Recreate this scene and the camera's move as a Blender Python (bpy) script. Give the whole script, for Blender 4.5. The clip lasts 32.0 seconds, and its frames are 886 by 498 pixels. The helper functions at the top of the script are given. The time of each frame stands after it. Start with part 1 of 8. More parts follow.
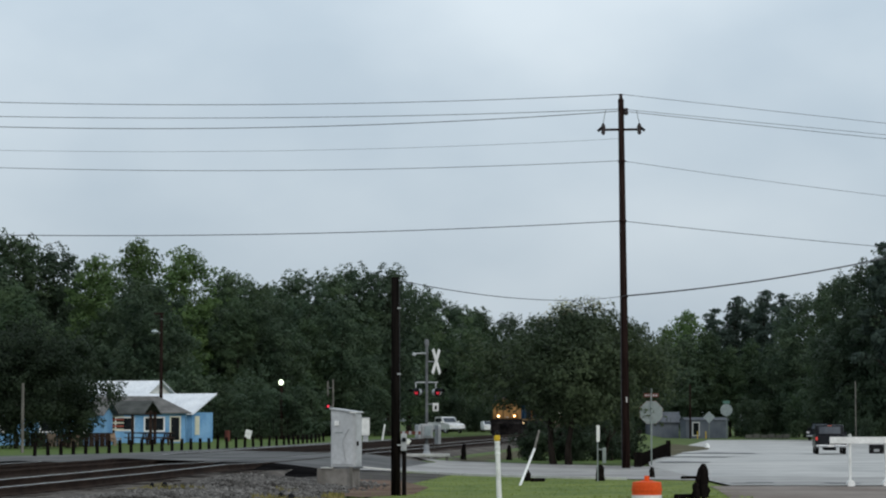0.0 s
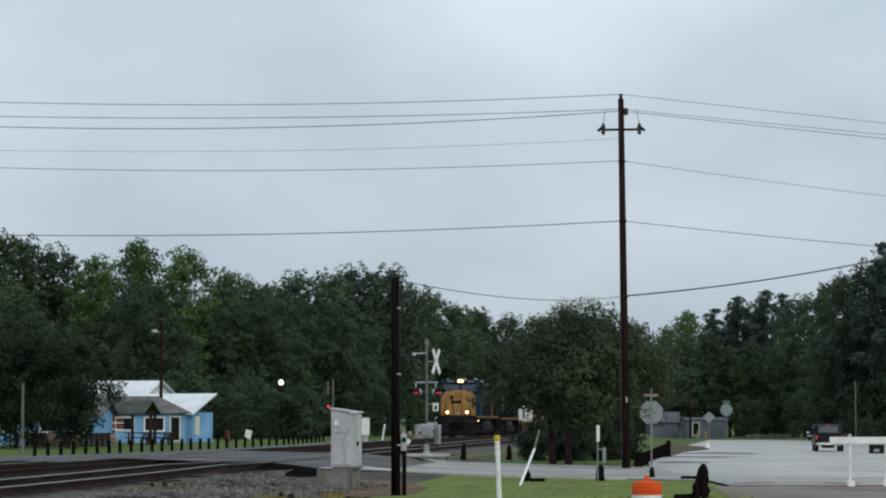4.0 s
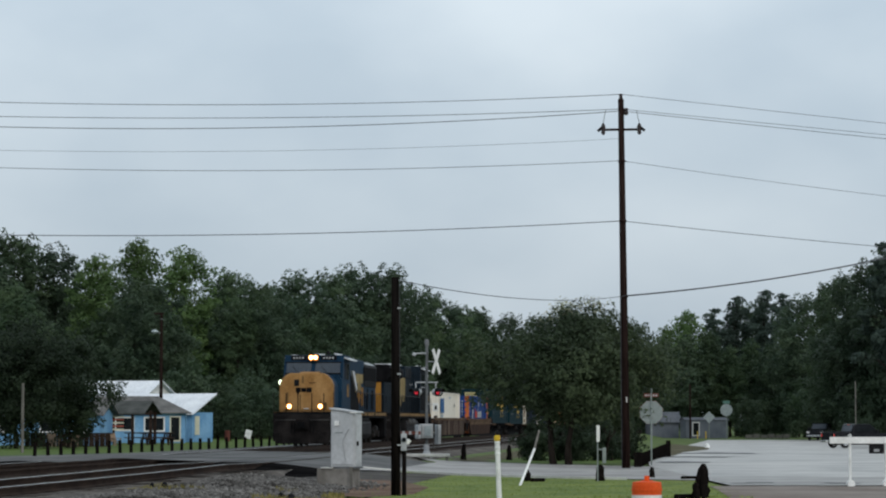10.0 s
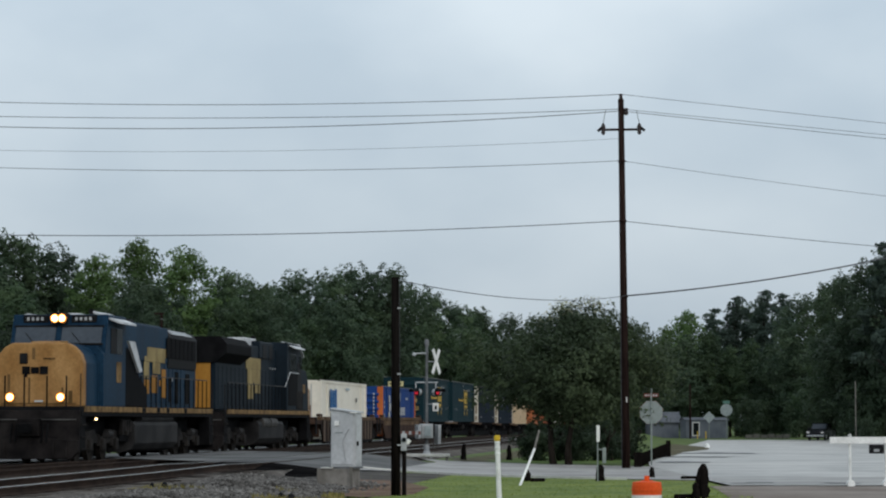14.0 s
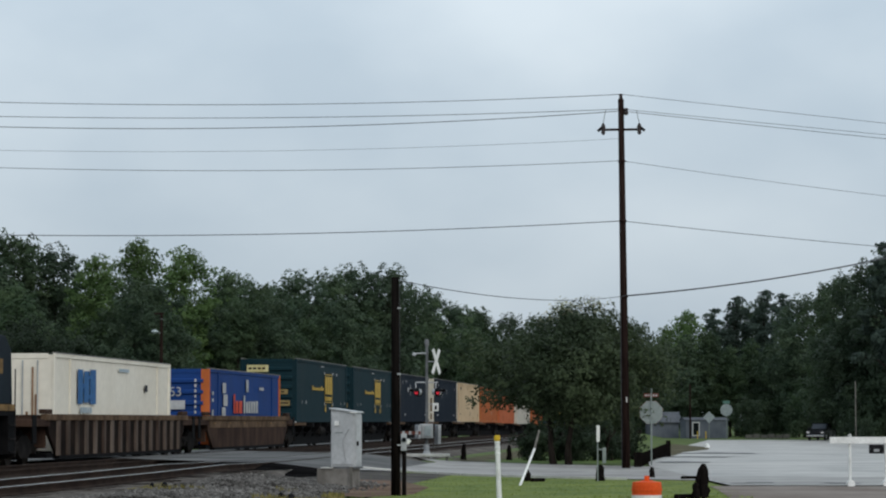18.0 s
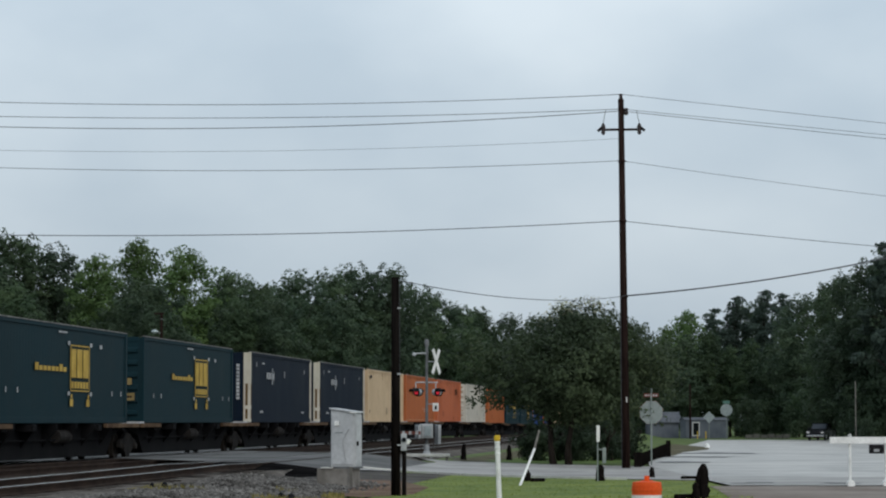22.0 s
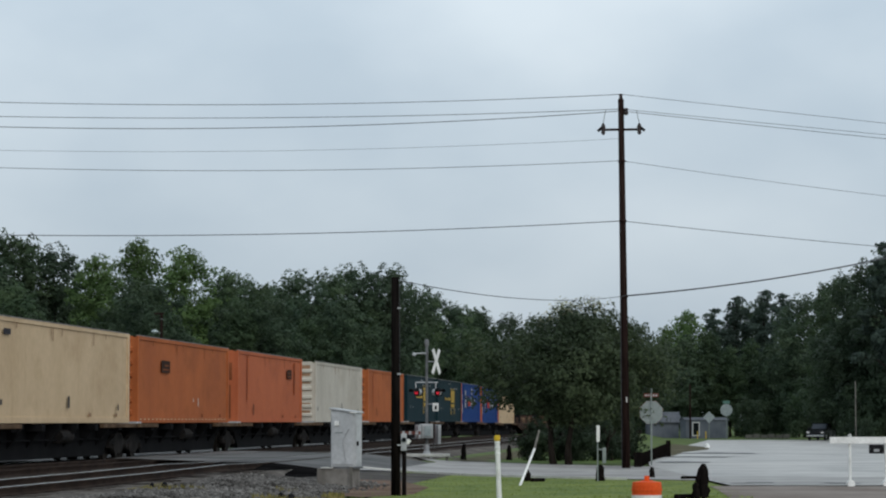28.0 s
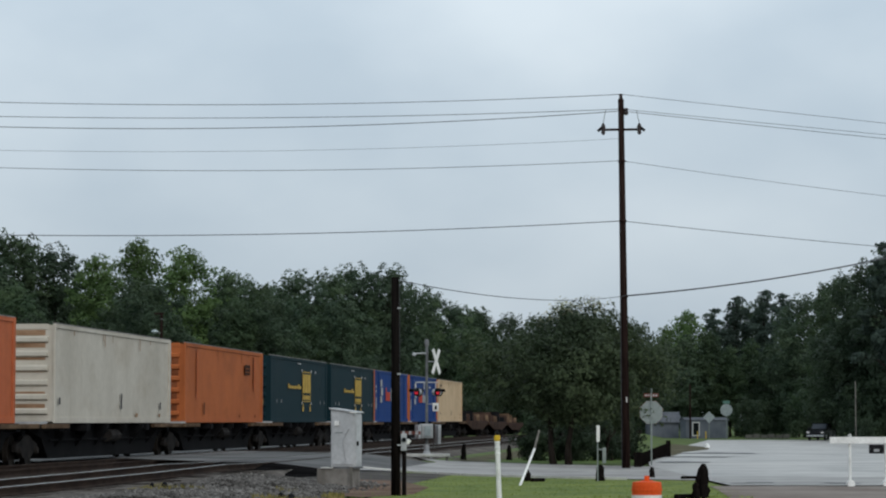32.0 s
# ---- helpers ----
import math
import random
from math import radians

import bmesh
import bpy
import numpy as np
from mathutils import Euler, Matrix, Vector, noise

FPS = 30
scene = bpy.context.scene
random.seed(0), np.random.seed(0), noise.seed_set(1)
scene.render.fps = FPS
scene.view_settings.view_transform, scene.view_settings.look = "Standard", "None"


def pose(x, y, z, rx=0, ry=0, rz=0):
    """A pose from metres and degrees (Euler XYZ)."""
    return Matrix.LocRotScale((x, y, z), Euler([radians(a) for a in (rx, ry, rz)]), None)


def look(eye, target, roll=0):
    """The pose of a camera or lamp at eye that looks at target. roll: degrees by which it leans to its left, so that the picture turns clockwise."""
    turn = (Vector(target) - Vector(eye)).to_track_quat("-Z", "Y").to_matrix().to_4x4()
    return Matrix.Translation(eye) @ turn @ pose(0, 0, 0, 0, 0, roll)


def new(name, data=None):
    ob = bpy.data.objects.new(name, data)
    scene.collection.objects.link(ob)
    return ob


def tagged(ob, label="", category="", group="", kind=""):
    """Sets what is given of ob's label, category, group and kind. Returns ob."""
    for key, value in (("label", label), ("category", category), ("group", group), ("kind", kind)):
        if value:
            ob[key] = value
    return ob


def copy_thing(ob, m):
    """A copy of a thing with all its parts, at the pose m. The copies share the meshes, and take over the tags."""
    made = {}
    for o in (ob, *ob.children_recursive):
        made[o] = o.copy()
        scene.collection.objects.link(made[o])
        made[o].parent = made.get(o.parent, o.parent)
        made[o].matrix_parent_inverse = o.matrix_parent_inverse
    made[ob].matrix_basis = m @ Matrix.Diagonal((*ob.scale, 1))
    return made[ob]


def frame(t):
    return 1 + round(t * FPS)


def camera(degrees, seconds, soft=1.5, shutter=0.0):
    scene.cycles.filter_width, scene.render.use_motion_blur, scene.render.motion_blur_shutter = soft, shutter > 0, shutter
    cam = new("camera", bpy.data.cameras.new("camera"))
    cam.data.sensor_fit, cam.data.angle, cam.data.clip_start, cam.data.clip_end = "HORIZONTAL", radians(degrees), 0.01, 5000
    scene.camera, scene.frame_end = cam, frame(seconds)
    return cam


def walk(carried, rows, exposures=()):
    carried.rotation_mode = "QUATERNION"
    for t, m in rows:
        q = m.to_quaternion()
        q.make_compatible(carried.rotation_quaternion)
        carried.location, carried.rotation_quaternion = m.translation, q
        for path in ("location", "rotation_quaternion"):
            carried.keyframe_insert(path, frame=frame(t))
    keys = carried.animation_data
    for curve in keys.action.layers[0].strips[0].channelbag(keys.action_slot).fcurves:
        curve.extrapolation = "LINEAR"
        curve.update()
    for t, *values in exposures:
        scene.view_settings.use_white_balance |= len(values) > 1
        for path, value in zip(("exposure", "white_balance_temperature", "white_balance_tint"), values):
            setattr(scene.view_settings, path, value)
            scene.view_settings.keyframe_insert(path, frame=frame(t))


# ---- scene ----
# The eye is 1.5 m over the lawn, looks along +Y and a little up.
cam = camera(19.18, 32.0, soft=2.1)
EYE = (0.0, 0.0, 1.5)
walk(cam, [(0.0, pose(*EYE, 93.74, 0, 0)), (32.0, pose(*EYE, 93.74, 0, 0))])
scene.view_settings.exposure = 0.0

# ---- plan: track coordinates, s along the line and n across it ----
TH = radians(6.04)
TX, TY = math.sin(TH), math.cos(TH)
RAIL_Z = 0.40
TRACKS = (12.6, 16.6, 20.6)


def sn(s, n):
    """Plan position of a point s along the railway and n to its far side."""
    return (s * TX - n * TY, s * TY + n * TX)


def smooth(a, b, v):
    u = min(1.0, max(0.0, (v - a) / (b - a)))
    return u * u * (3 - 2 * u)


def rail_z(s):
    return RAIL_Z - 0.30 * smooth(185, 275, s)


SINK = 0.19


def sunk(n):
    """The farthest track lies lower than the two near ones."""
    return SINK * smooth(17.7, 19.3, n)


def ground_z(x, y):
    s, n = x * TX + y * TY, -x * TY + y * TX
    right = -0.7 * smooth(88, 175, s) - 0.6 * smooth(51.5, 48.5, s) * smooth(2.6, 3.4, x)
    mid = 0.10 - 0.30 * smooth(185, 275, s) - 0.6 * sunk(n)
    z = right + (mid - right) * smooth(6.8, 9.8, n)
    return z + (0.0 - z) * smooth(23.5, 27.0, n)


# ---- world and light: an overcast, damp day ----
world = bpy.data.worlds.new("overcast_sky")
scene.world = world
world.use_nodes = True
wn, wl = world.node_tree.nodes, world.node_tree.links
wn.clear()
out = wn.new("ShaderNodeOutputWorld")
bg = wn.new("ShaderNodeBackground")
sky = wn.new("ShaderNodeTexSky")
sky.sky_type = "NISHITA"
sky.sun_disc = False
sky.sun_elevation, sky.sun_rotation = radians(33), radians(155)
sky.air_density, sky.dust_density = 1.0, 4.0
scale_sky = wn.new("ShaderNodeMix")
scale_sky.data_type, scale_sky.blend_type = "RGBA", "MULTIPLY"
scale_sky.inputs["Factor"].default_value = 1.0
scale_sky.inputs["B"].default_value = (0.1, 0.1, 0.1, 1)
wl.new(sky.outputs[0], scale_sky.inputs["A"])
tc = wn.new("ShaderNodeTexCoord")
mp = wn.new("ShaderNodeMapping")
mp.inputs["Scale"].default_value = (5.0, 5.0, 9.0)
mp.inputs["Rotation"].default_value = (0.2, 0.5, 0.3)
wl.new(tc.outputs["Generated"], mp.inputs["Vector"])
nz = wn.new("ShaderNodeTexNoise")
nz.inputs["Scale"].default_value, nz.inputs["Detail"].default_value = 1.4, 5.0
nz.inputs["Roughness"].default_value = 0.45
wl.new(mp.outputs[0], nz.inputs["Vector"])
ramp = wn.new("ShaderNodeValToRGB")
ramp.color_ramp.elements[0].position, ramp.color_ramp.elements[0].color = 0.32, (0.535, 0.640, 0.735, 1)
ramp.color_ramp.elements[1].position, ramp.color_ramp.elements[1].color = 0.70, (0.725, 0.820, 0.893, 1)
wl.new(nz.outputs["Fac"], ramp.inputs["Fac"])
cover = wn.new("ShaderNodeMix")
cover.data_type = "RGBA"
cover.inputs["Factor"].default_value = 0.93
wl.new(scale_sky.outputs["Result"], cover.inputs["A"])
wl.new(ramp.outputs["Color"], cover.inputs["B"])
sep = wn.new("ShaderNodeSeparateXYZ")
wl.new(tc.outputs["Generated"], sep.inputs[0])
rise = wn.new("ShaderNodeMapRange")
rise.inputs["From Min"].default_value, rise.inputs["From Max"].default_value = 0.03, 0.17
rise.inputs["To Min"].default_value, rise.inputs["To Max"].default_value = 0.83, 1.055
wl.new(sep.outputs["Z"], rise.inputs["Value"])
dome = wn.new("ShaderNodeMix")
dome.data_type, dome.blend_type = "RGBA", "MULTIPLY"
dome.inputs["Factor"].default_value = 1.0
wl.new(cover.outputs["Result"], dome.inputs["A"])
wl.new(rise.outputs["Result"], dome.inputs["B"])
wl.new(dome.outputs["Result"], bg.inputs["Color"])
bg.inputs["Strength"].default_value = 1.0
wl.new(bg.outputs[0], out.inputs[0])

sun = new("sun", bpy.data.lights.new("sun", "SUN"))
sun.data.energy, sun.data.angle, sun.data.color = 1.05, radians(50), (1.0, 0.97, 0.93)
sun.matrix_world = look((70, -90, 95), (0, 60, 0))

# ---- materials ----


def mat(name, a, b, scale=4.0, rough=0.6, metal=0.0, bump=0.1, bump_scale=None, fine=None, detail=6.0,
        lo=0.35, hi=0.65, amp=0.25, streak=None, spec=0.04, per_object=0.0, per_island=0.0, bump_dist=0.02):
    """Two-scale noise between colours a and b in object space, with fine bump; streak stretches it downwards."""
    m = bpy.data.materials.new(name)
    m.use_nodes = True
    nt = m.node_tree
    bs = nt.nodes["Principled BSDF"]
    bs.inputs["Roughness"].default_value = rough
    bs.inputs["Metallic"].default_value = metal
    bs.inputs["Specular IOR Level"].default_value = spec
    co = nt.nodes.new("ShaderNodeTexCoord")
    mpp = nt.nodes.new("ShaderNodeMapping")
    if streak:
        mpp.inputs["Scale"].default_value = streak
    nt.links.new(co.outputs["Object"], mpp.inputs["Vector"])
    n1 = nt.nodes.new("ShaderNodeTexNoise")
    n1.inputs["Scale"].default_value, n1.inputs["Detail"].default_value = scale, detail
    nt.links.new(mpp.outputs[0], n1.inputs["Vector"])
    rp = nt.nodes.new("ShaderNodeValToRGB")
    rp.color_ramp.elements[0].position, rp.color_ramp.elements[0].color = lo, (*a, 1)
    rp.color_ramp.elements[1].position, rp.color_ramp.elements[1].color = hi, (*b, 1)
    nt.links.new(n1.outputs["Fac"], rp.inputs["Fac"])
    colour = rp.outputs["Color"]
    n2 = nt.nodes.new("ShaderNodeTexNoise")
    n2.inputs["Scale"].default_value, n2.inputs["Detail"].default_value = fine or scale * 9, 3.0
    nt.links.new(co.outputs["Object"], n2.inputs["Vector"])
    mx = nt.nodes.new("ShaderNodeHueSaturation")
    mr = nt.nodes.new("ShaderNodeMapRange")
    mr.inputs["To Min"].default_value, mr.inputs["To Max"].default_value = 1 - amp, 1 + amp
    nt.links.new(n2.outputs["Fac"], mr.inputs["Value"])
    value = mr.outputs[0]
    for amount, node, socket in ((per_object, "ShaderNodeObjectInfo", "Random"), (per_island, "ShaderNodeNewGeometry", "Random Per Island")):
        if amount:
            src = nt.nodes.new(node)
            rr = nt.nodes.new("ShaderNodeMapRange")
            rr.inputs["To Min"].default_value, rr.inputs["To Max"].default_value = 1 - amount, 1 + amount
            nt.links.new(src.outputs[socket], rr.inputs["Value"])
            mul = nt.nodes.new("ShaderNodeMath")
            mul.operation = "MULTIPLY"
            nt.links.new(value, mul.inputs[0])
            nt.links.new(rr.outputs[0], mul.inputs[1])
            value = mul.outputs[0]
    nt.links.new(value, mx.inputs["Value"])
    nt.links.new(colour, mx.inputs["Color"])
    nt.links.new(mx.outputs["Color"], bs.inputs["Base Color"])
    rm = nt.nodes.new("ShaderNodeMapRange")
    rm.inputs["To Min"].default_value, rm.inputs["To Max"].default_value = max(0.02, rough - 0.12), min(1, rough + 0.12)
    nt.links.new(n1.outputs["Fac"], rm.inputs["Value"])
    nt.links.new(rm.outputs[0], bs.inputs["Roughness"])
    if bump:
        bp = nt.nodes.new("ShaderNodeBump")
        bp.inputs["Strength"].default_value, bp.inputs["Distance"].default_value = bump, bump_dist
        n3 = nt.nodes.new("ShaderNodeTexNoise")
        n3.inputs["Scale"].default_value, n3.inputs["Detail"].default_value = bump_scale or scale * 6, 4.0
        nt.links.new(co.outputs["Object"], n3.inputs["Vector"])
        nt.links.new(n3.outputs["Fac"], bp.inputs["Height"])
        nt.links.new(bp.outputs[0], bs.inputs["Normal"])
    return m


def glow(name, colour, strength):
    m = bpy.data.materials.new(name)
    m.use_nodes = True
    bs = m.node_tree.nodes["Principled BSDF"]
    bs.inputs["Base Color"].default_value = (*colour, 1)
    bs.inputs["Emission Color"].default_value = (*colour, 1)
    bs.inputs["Emission Strength"].default_value = strength
    return m


def leaf_mat(name, a, b, spec=0.2):
    m = mat(name, a, b, scale=0.30, rough=0.55, bump=0, fine=1.4, per_island=0.14, per_object=0.24, spec=spec, amp=0.15)
    nt = m.node_tree
    bs = nt.nodes["Principled BSDF"]
    tr = nt.nodes.new("ShaderNodeBsdfTranslucent")
    mixs = nt.nodes.new("ShaderNodeMixShader")
    mixs.inputs[0].default_value = 0.36
    src = bs.inputs["Base Color"].links[0].from_socket
    nt.links.new(src, tr.inputs["Color"])
    nt.links.new(bs.outputs[0], mixs.inputs[1])
    nt.links.new(tr.outputs[0], mixs.inputs[2])
    nt.links.new(mixs.outputs[0], nt.nodes["Material Output"].inputs["Surface"])
    return m


GRASS = mat("grass_soil", (0.050, 0.085, 0.020), (0.105, 0.140, 0.032), 0.35, 0.9, bump=0.5, bump_scale=9, fine=3.0, spec=0.2, amp=0.35)
FARGRASS = mat("far_grass", (0.050, 0.085, 0.020), (0.105, 0.148, 0.036), 0.4, 0.9, bump=0.4, bump_scale=6, fine=2.0, spec=0.1, amp=0.35)
OLIVE = mat("olive_dirt_and_stubble", (0.062, 0.060, 0.034), (0.135, 0.118, 0.078), 0.8, 0.95, bump=0.6, bump_scale=10, fine=5.0, amp=0.4)
BLADE = mat("grass_blade", (0.115, 0.165, 0.034), (0.205, 0.245, 0.062), 0.6, 0.7, bump=0, per_island=0.2, spec=0.1)
DRYBLADE = mat("dry_weed_blade", (0.13, 0.115, 0.035), (0.24, 0.205, 0.075), 0.6, 0.8, bump=0, per_island=0.3, spec=0.1)
LOT = mat("worn_pale_asphalt", (0.27, 0.262, 0.25), (0.47, 0.455, 0.43), 0.22, 0.5, bump=0.3, bump_scale=9, fine=1.3, lo=0.32, hi=0.62, spec=0.16, amp=0.3)
ROAD = mat("grey_asphalt", (0.038, 0.038, 0.038), (0.135, 0.132, 0.128), 0.33, 0.6, bump=0.3, bump_scale=14, fine=2.5, amp=0.4)
ROADPALE = mat("pale_damp_asphalt", (0.225, 0.215, 0.207), (0.385, 0.37, 0.352), 0.25, 0.6, bump=0.3, bump_scale=14, fine=2.0, amp=0.3, spec=0.1)
BROWNROAD = mat("brown_worn_asphalt", (0.15, 0.12, 0.10), (0.26, 0.225, 0.20), 0.3, 0.7, bump=0.4, bump_scale=12, fine=3.0)
WET = mat("wet_asphalt", (0.055, 0.056, 0.058), (0.15, 0.15, 0.148), 0.5, 0.6, bump=0.1, bump_scale=10, spec=0.12)
BLACKTOP = mat("black_asphalt_edge", (0.004, 0.004, 0.0042), (0.011, 0.0105, 0.0105), 0.8, 1.0, bump=0.6, bump_scale=10, spec=0.0)
GRAVEL = mat("ballast_stone", (0.045, 0.040, 0.036), (0.105, 0.098, 0.092), 0.5, 0.9, bump=1.0, bump_scale=11, fine=9.0, bump_dist=0.06, per_island=0.35)
STONE = mat("angular_grey_stone", (0.060, 0.056, 0.052), (0.160, 0.152, 0.144), 1.5, 0.9, bump=0.3, fine=14.0, per_island=0.38)
SUBGRADE = mat("dark_cinder_soil", (0.055, 0.048, 0.042), (0.150, 0.134, 0.120), 0.7, 0.95, bump=0.8, bump_scale=9, fine=6.0, bump_dist=0.05, amp=0.45)
DIRT = mat("red_clay_dirt", (0.105, 0.060, 0.042), (0.18, 0.13, 0.10), 0.8, 0.95, bump=0.7, bump_scale=12)
RUSTRAIL = mat("rusty_rail_side", (0.020, 0.013, 0.010), (0.046, 0.031, 0.024), 2.0, 0.8, metal=0.2)
RAILTOP = mat("polished_rail_head", (0.30, 0.30, 0.295), (0.46, 0.46, 0.45), 3.0, 0.32, metal=0.9, bump=0.02)
RAILDULL = mat("grimy_rail_in_road", (0.045, 0.042, 0.040), (0.085, 0.080, 0.076), 2.0, 0.65, bump=0.05)
TIE = mat("creosoted_tie", (0.026, 0.022, 0.019), (0.072, 0.062, 0.055), 3.0, 0.9, bump=0.5, per_object=0.35)
CONCRETE = mat("weathered_concrete", (0.13, 0.118, 0.105), (0.26, 0.245, 0.225), 1.2, 0.85, bump=0.3)
KERBWHITE = mat("pale_concrete_kerb", (0.40, 0.39, 0.36), (0.58, 0.57, 0.54), 0.8, 0.8, bump=0.2)
POLEWOOD = mat("dark_creosote_pole", (0.011, 0.0068, 0.0062), (0.030, 0.018, 0.0155), 2.2, 0.85, spec=0.01, bump=0.5, streak=(6, 6, 0.4))
POSTWOOD = mat("black_weathered_post", (0.0045, 0.004, 0.0038), (0.013, 0.0105, 0.0095), 3.0, 0.9, spec=0.0, bump=0.5, streak=(6, 6, 0.5))
GREYWOOD = mat("grey_weathered_wood", (0.09, 0.085, 0.075), (0.20, 0.19, 0.17), 2.0, 0.85, bump=0.4, streak=(5, 5, 0.5))
STEEL = mat("galvanised_steel", (0.30, 0.31, 0.32), (0.44, 0.45, 0.46), 2.0, 0.5, metal=0.5, bump=0.05)
CABINET = mat("silver_painted_cabinet", (0.40, 0.41, 0.42), (0.53, 0.54, 0.55), 1.4, 0.5, metal=0.15, bump=0.06, streak=(1, 1, 0.4))
WHITEPAINT = mat("white_paint", (0.62, 0.62, 0.60), (0.80, 0.80, 0.78), 2.5, 0.5, bump=0.08)
SIGNBACK = mat("sign_back_aluminium", (0.17, 0.20, 0.19), (0.25, 0.28, 0.27), 3.0, 0.5, metal=0.4, bump=0.03)
ALUBRIGHT = mat("pale_sign_back", (0.27, 0.31, 0.32), (0.36, 0.40, 0.41), 3.0, 0.5, metal=0.2, bump=0.03)
REDSIGN = mat("faded_red_sign", (0.30, 0.06, 0.04), (0.40, 0.12, 0.08), 4.0, 0.5, bump=0.02)
YELLOWBAND = mat("yellow_band", (0.55, 0.36, 0.03), (0.65, 0.45, 0.06), 6.0, 0.5, bump=0.03)
BLACK = mat("black_paint", (0.006, 0.006, 0.007), (0.018, 0.018, 0.019), 3.0, 0.55, bump=0.1)
RUBBER = mat("black_rubber", (0.010, 0.010, 0.010), (0.022, 0.022, 0.022), 6.0, 0.8, bump=0.1)
WIRE = mat("dull_cable", (0.050, 0.053, 0.058), (0.085, 0.088, 0.094), 1.0, 0.6, bump=0)
PORCELAIN = mat("brown_insulator", (0.03, 0.025, 0.025), (0.06, 0.05, 0.05), 5.0, 0.3, bump=0)
ORANGEPL = mat("orange_plastic", (0.60, 0.072, 0.016), (0.72, 0.11, 0.028), 3.0, 0.45, bump=0.05)
REFLECT = mat("white_reflective_sheet", (0.60, 0.58, 0.56), (0.72, 0.70, 0.68), 5.0, 0.4, bump=0.03)
REDLAMP = glow("red_signal_lens", (1.0, 0.03, 0.06), 0.32)
TAILRED = glow("red_tail_lens", (0.6, 0.04, 0.03), 0.22)
HEADLAMP = glow("warm_headlight", (1.0, 0.68, 0.33), 7.0)
# Amber halo of the headlights, made as a self-glowing colour.
HALORIM = glow("lit_amber_reflector", (1.0, 0.36, 0.06), 1.3)
STREETGLOW = glow("lit_street_globe", (0.86, 1.0, 0.72), 2.5)
GLASS = mat("dark_window_glass", (0.008, 0.010, 0.011), (0.018, 0.021, 0.024), 1.0, 0.25, bump=0, spec=0.03)
WINDSHIELD = mat("windshield_glass", (0.030, 0.038, 0.050), (0.055, 0.066, 0.080), 0.7, 0.10, bump=0, spec=0.3)

# ---- mesh helpers ----


def bm_box(bm, x0, x1, y0, y1, z0, z1):
    vs = [bm.verts.new(p) for p in ((x0, y0, z0), (x1, y0, z0), (x1, y1, z0), (x0, y1, z0),
                                    (x0, y0, z1), (x1, y0, z1), (x1, y1, z1), (x0, y1, z1))]
    for f in ((3, 2, 1, 0), (4, 5, 6, 7), (0, 1, 5, 4), (1, 2, 6, 5), (2, 3, 7, 6), (3, 0, 4, 7)):
        bm.faces.new([vs[i] for i in f])
    return vs


def box(x0, x1, y0, y1, z0, z1, bevel=0.0):
    bm = bmesh.new()
    bm_box(bm, x0, x1, y0, y1, z0, z1)
    if bevel:
        bmesh.ops.bevel(bm, geom=bm.edges[:], offset=bevel, segments=2, affect="EDGES", profile=0.6)
    return bm


def bm_tube(bm, a, b, ra, rb=None, seg=12, caps=True):
    """A tapered round bar from a to b."""
    a, b = Vector(a), Vector(b)
    rb = ra if rb is None else rb
    q = (b - a).to_track_quat("Z", "Y")
    rings = []
    for p, r in ((a, ra), (b, rb)):
        rings.append([bm.verts.new(p + q @ Vector((r * math.cos(2 * math.pi * i / seg), r * math.sin(2 * math.pi * i / seg), 0))) for i in range(seg)])
    for i in range(seg):
        bm.faces.new((rings[0][i], rings[0][(i + 1) % seg], rings[1][(i + 1) % seg], rings[1][i]))
    if caps:
        bm.faces.new(rings[0][::-1])
        bm.faces.new(rings[1])


def tube(a, b, ra, rb=None, seg=12):
    bm = bmesh.new()
    bm_tube(bm, a, b, ra, rb, seg)
    return bm


def lathe(profile, seg=20):
    """Turns (radius, height) pairs about z."""
    bm = bmesh.new()
    rings = [[bm.verts.new((r * math.cos(2 * math.pi * i / seg), r * math.sin(2 * math.pi * i / seg), z)) for i in range(seg)] for r, z in profile]
    for a, b in zip(rings, rings[1:]):
        for i in range(seg):
            bm.faces.new((a[i], a[(i + 1) % seg], b[(i + 1) % seg], b[i]))
    bm.faces.new(rings[0][::-1])
    bm.faces.new(rings[-1])
    return bm


def prism(outline, y0, y1, axis="y", bevel=0.0):
    """Extrudes a 2D outline: (x, z) along y, (y, z) along x, or (x, y) along z."""
    bm = bmesh.new()
    place = {"y": lambda u, v, w: (u, w, v), "x": lambda u, v, w: (w, u, v), "z": lambda u, v, w: (u, v, w)}[axis]
    lo = [bm.verts.new(place(u, v, y0)) for u, v in outline]
    hi = [bm.verts.new(place(u, v, y1)) for u, v in outline]
    bm.faces.new(lo)
    bm.faces.new(hi[::-1])
    for i in range(len(outline)):
        j = (i + 1) % len(outline)
        bm.faces.new((lo[j], lo[i], hi[i], hi[j]))
    if bevel:
        bmesh.ops.bevel(bm, geom=bm.edges[:], offset=bevel, segments=2, affect="EDGES", profile=0.6)
    bmesh.ops.recalc_face_normals(bm, faces=bm.faces[:])
    return bm


def mesh_of(bm, material, shade=False):
    me = bpy.data.meshes.new("mesh")
    bm.to_mesh(me)
    bm.free()
    me.materials.append(material)
    if shade:
        me.polygons.foreach_set("use_smooth", [True] * len(me.polygons))
    return me


def part(name, bm, material, parent=None, label="", shade=False):
    ob = new(name, mesh_of(bm, material, shade))
    ob.data.name = name
    if parent:
        ob.parent = parent
    if label:
        ob["label"] = label
    return ob


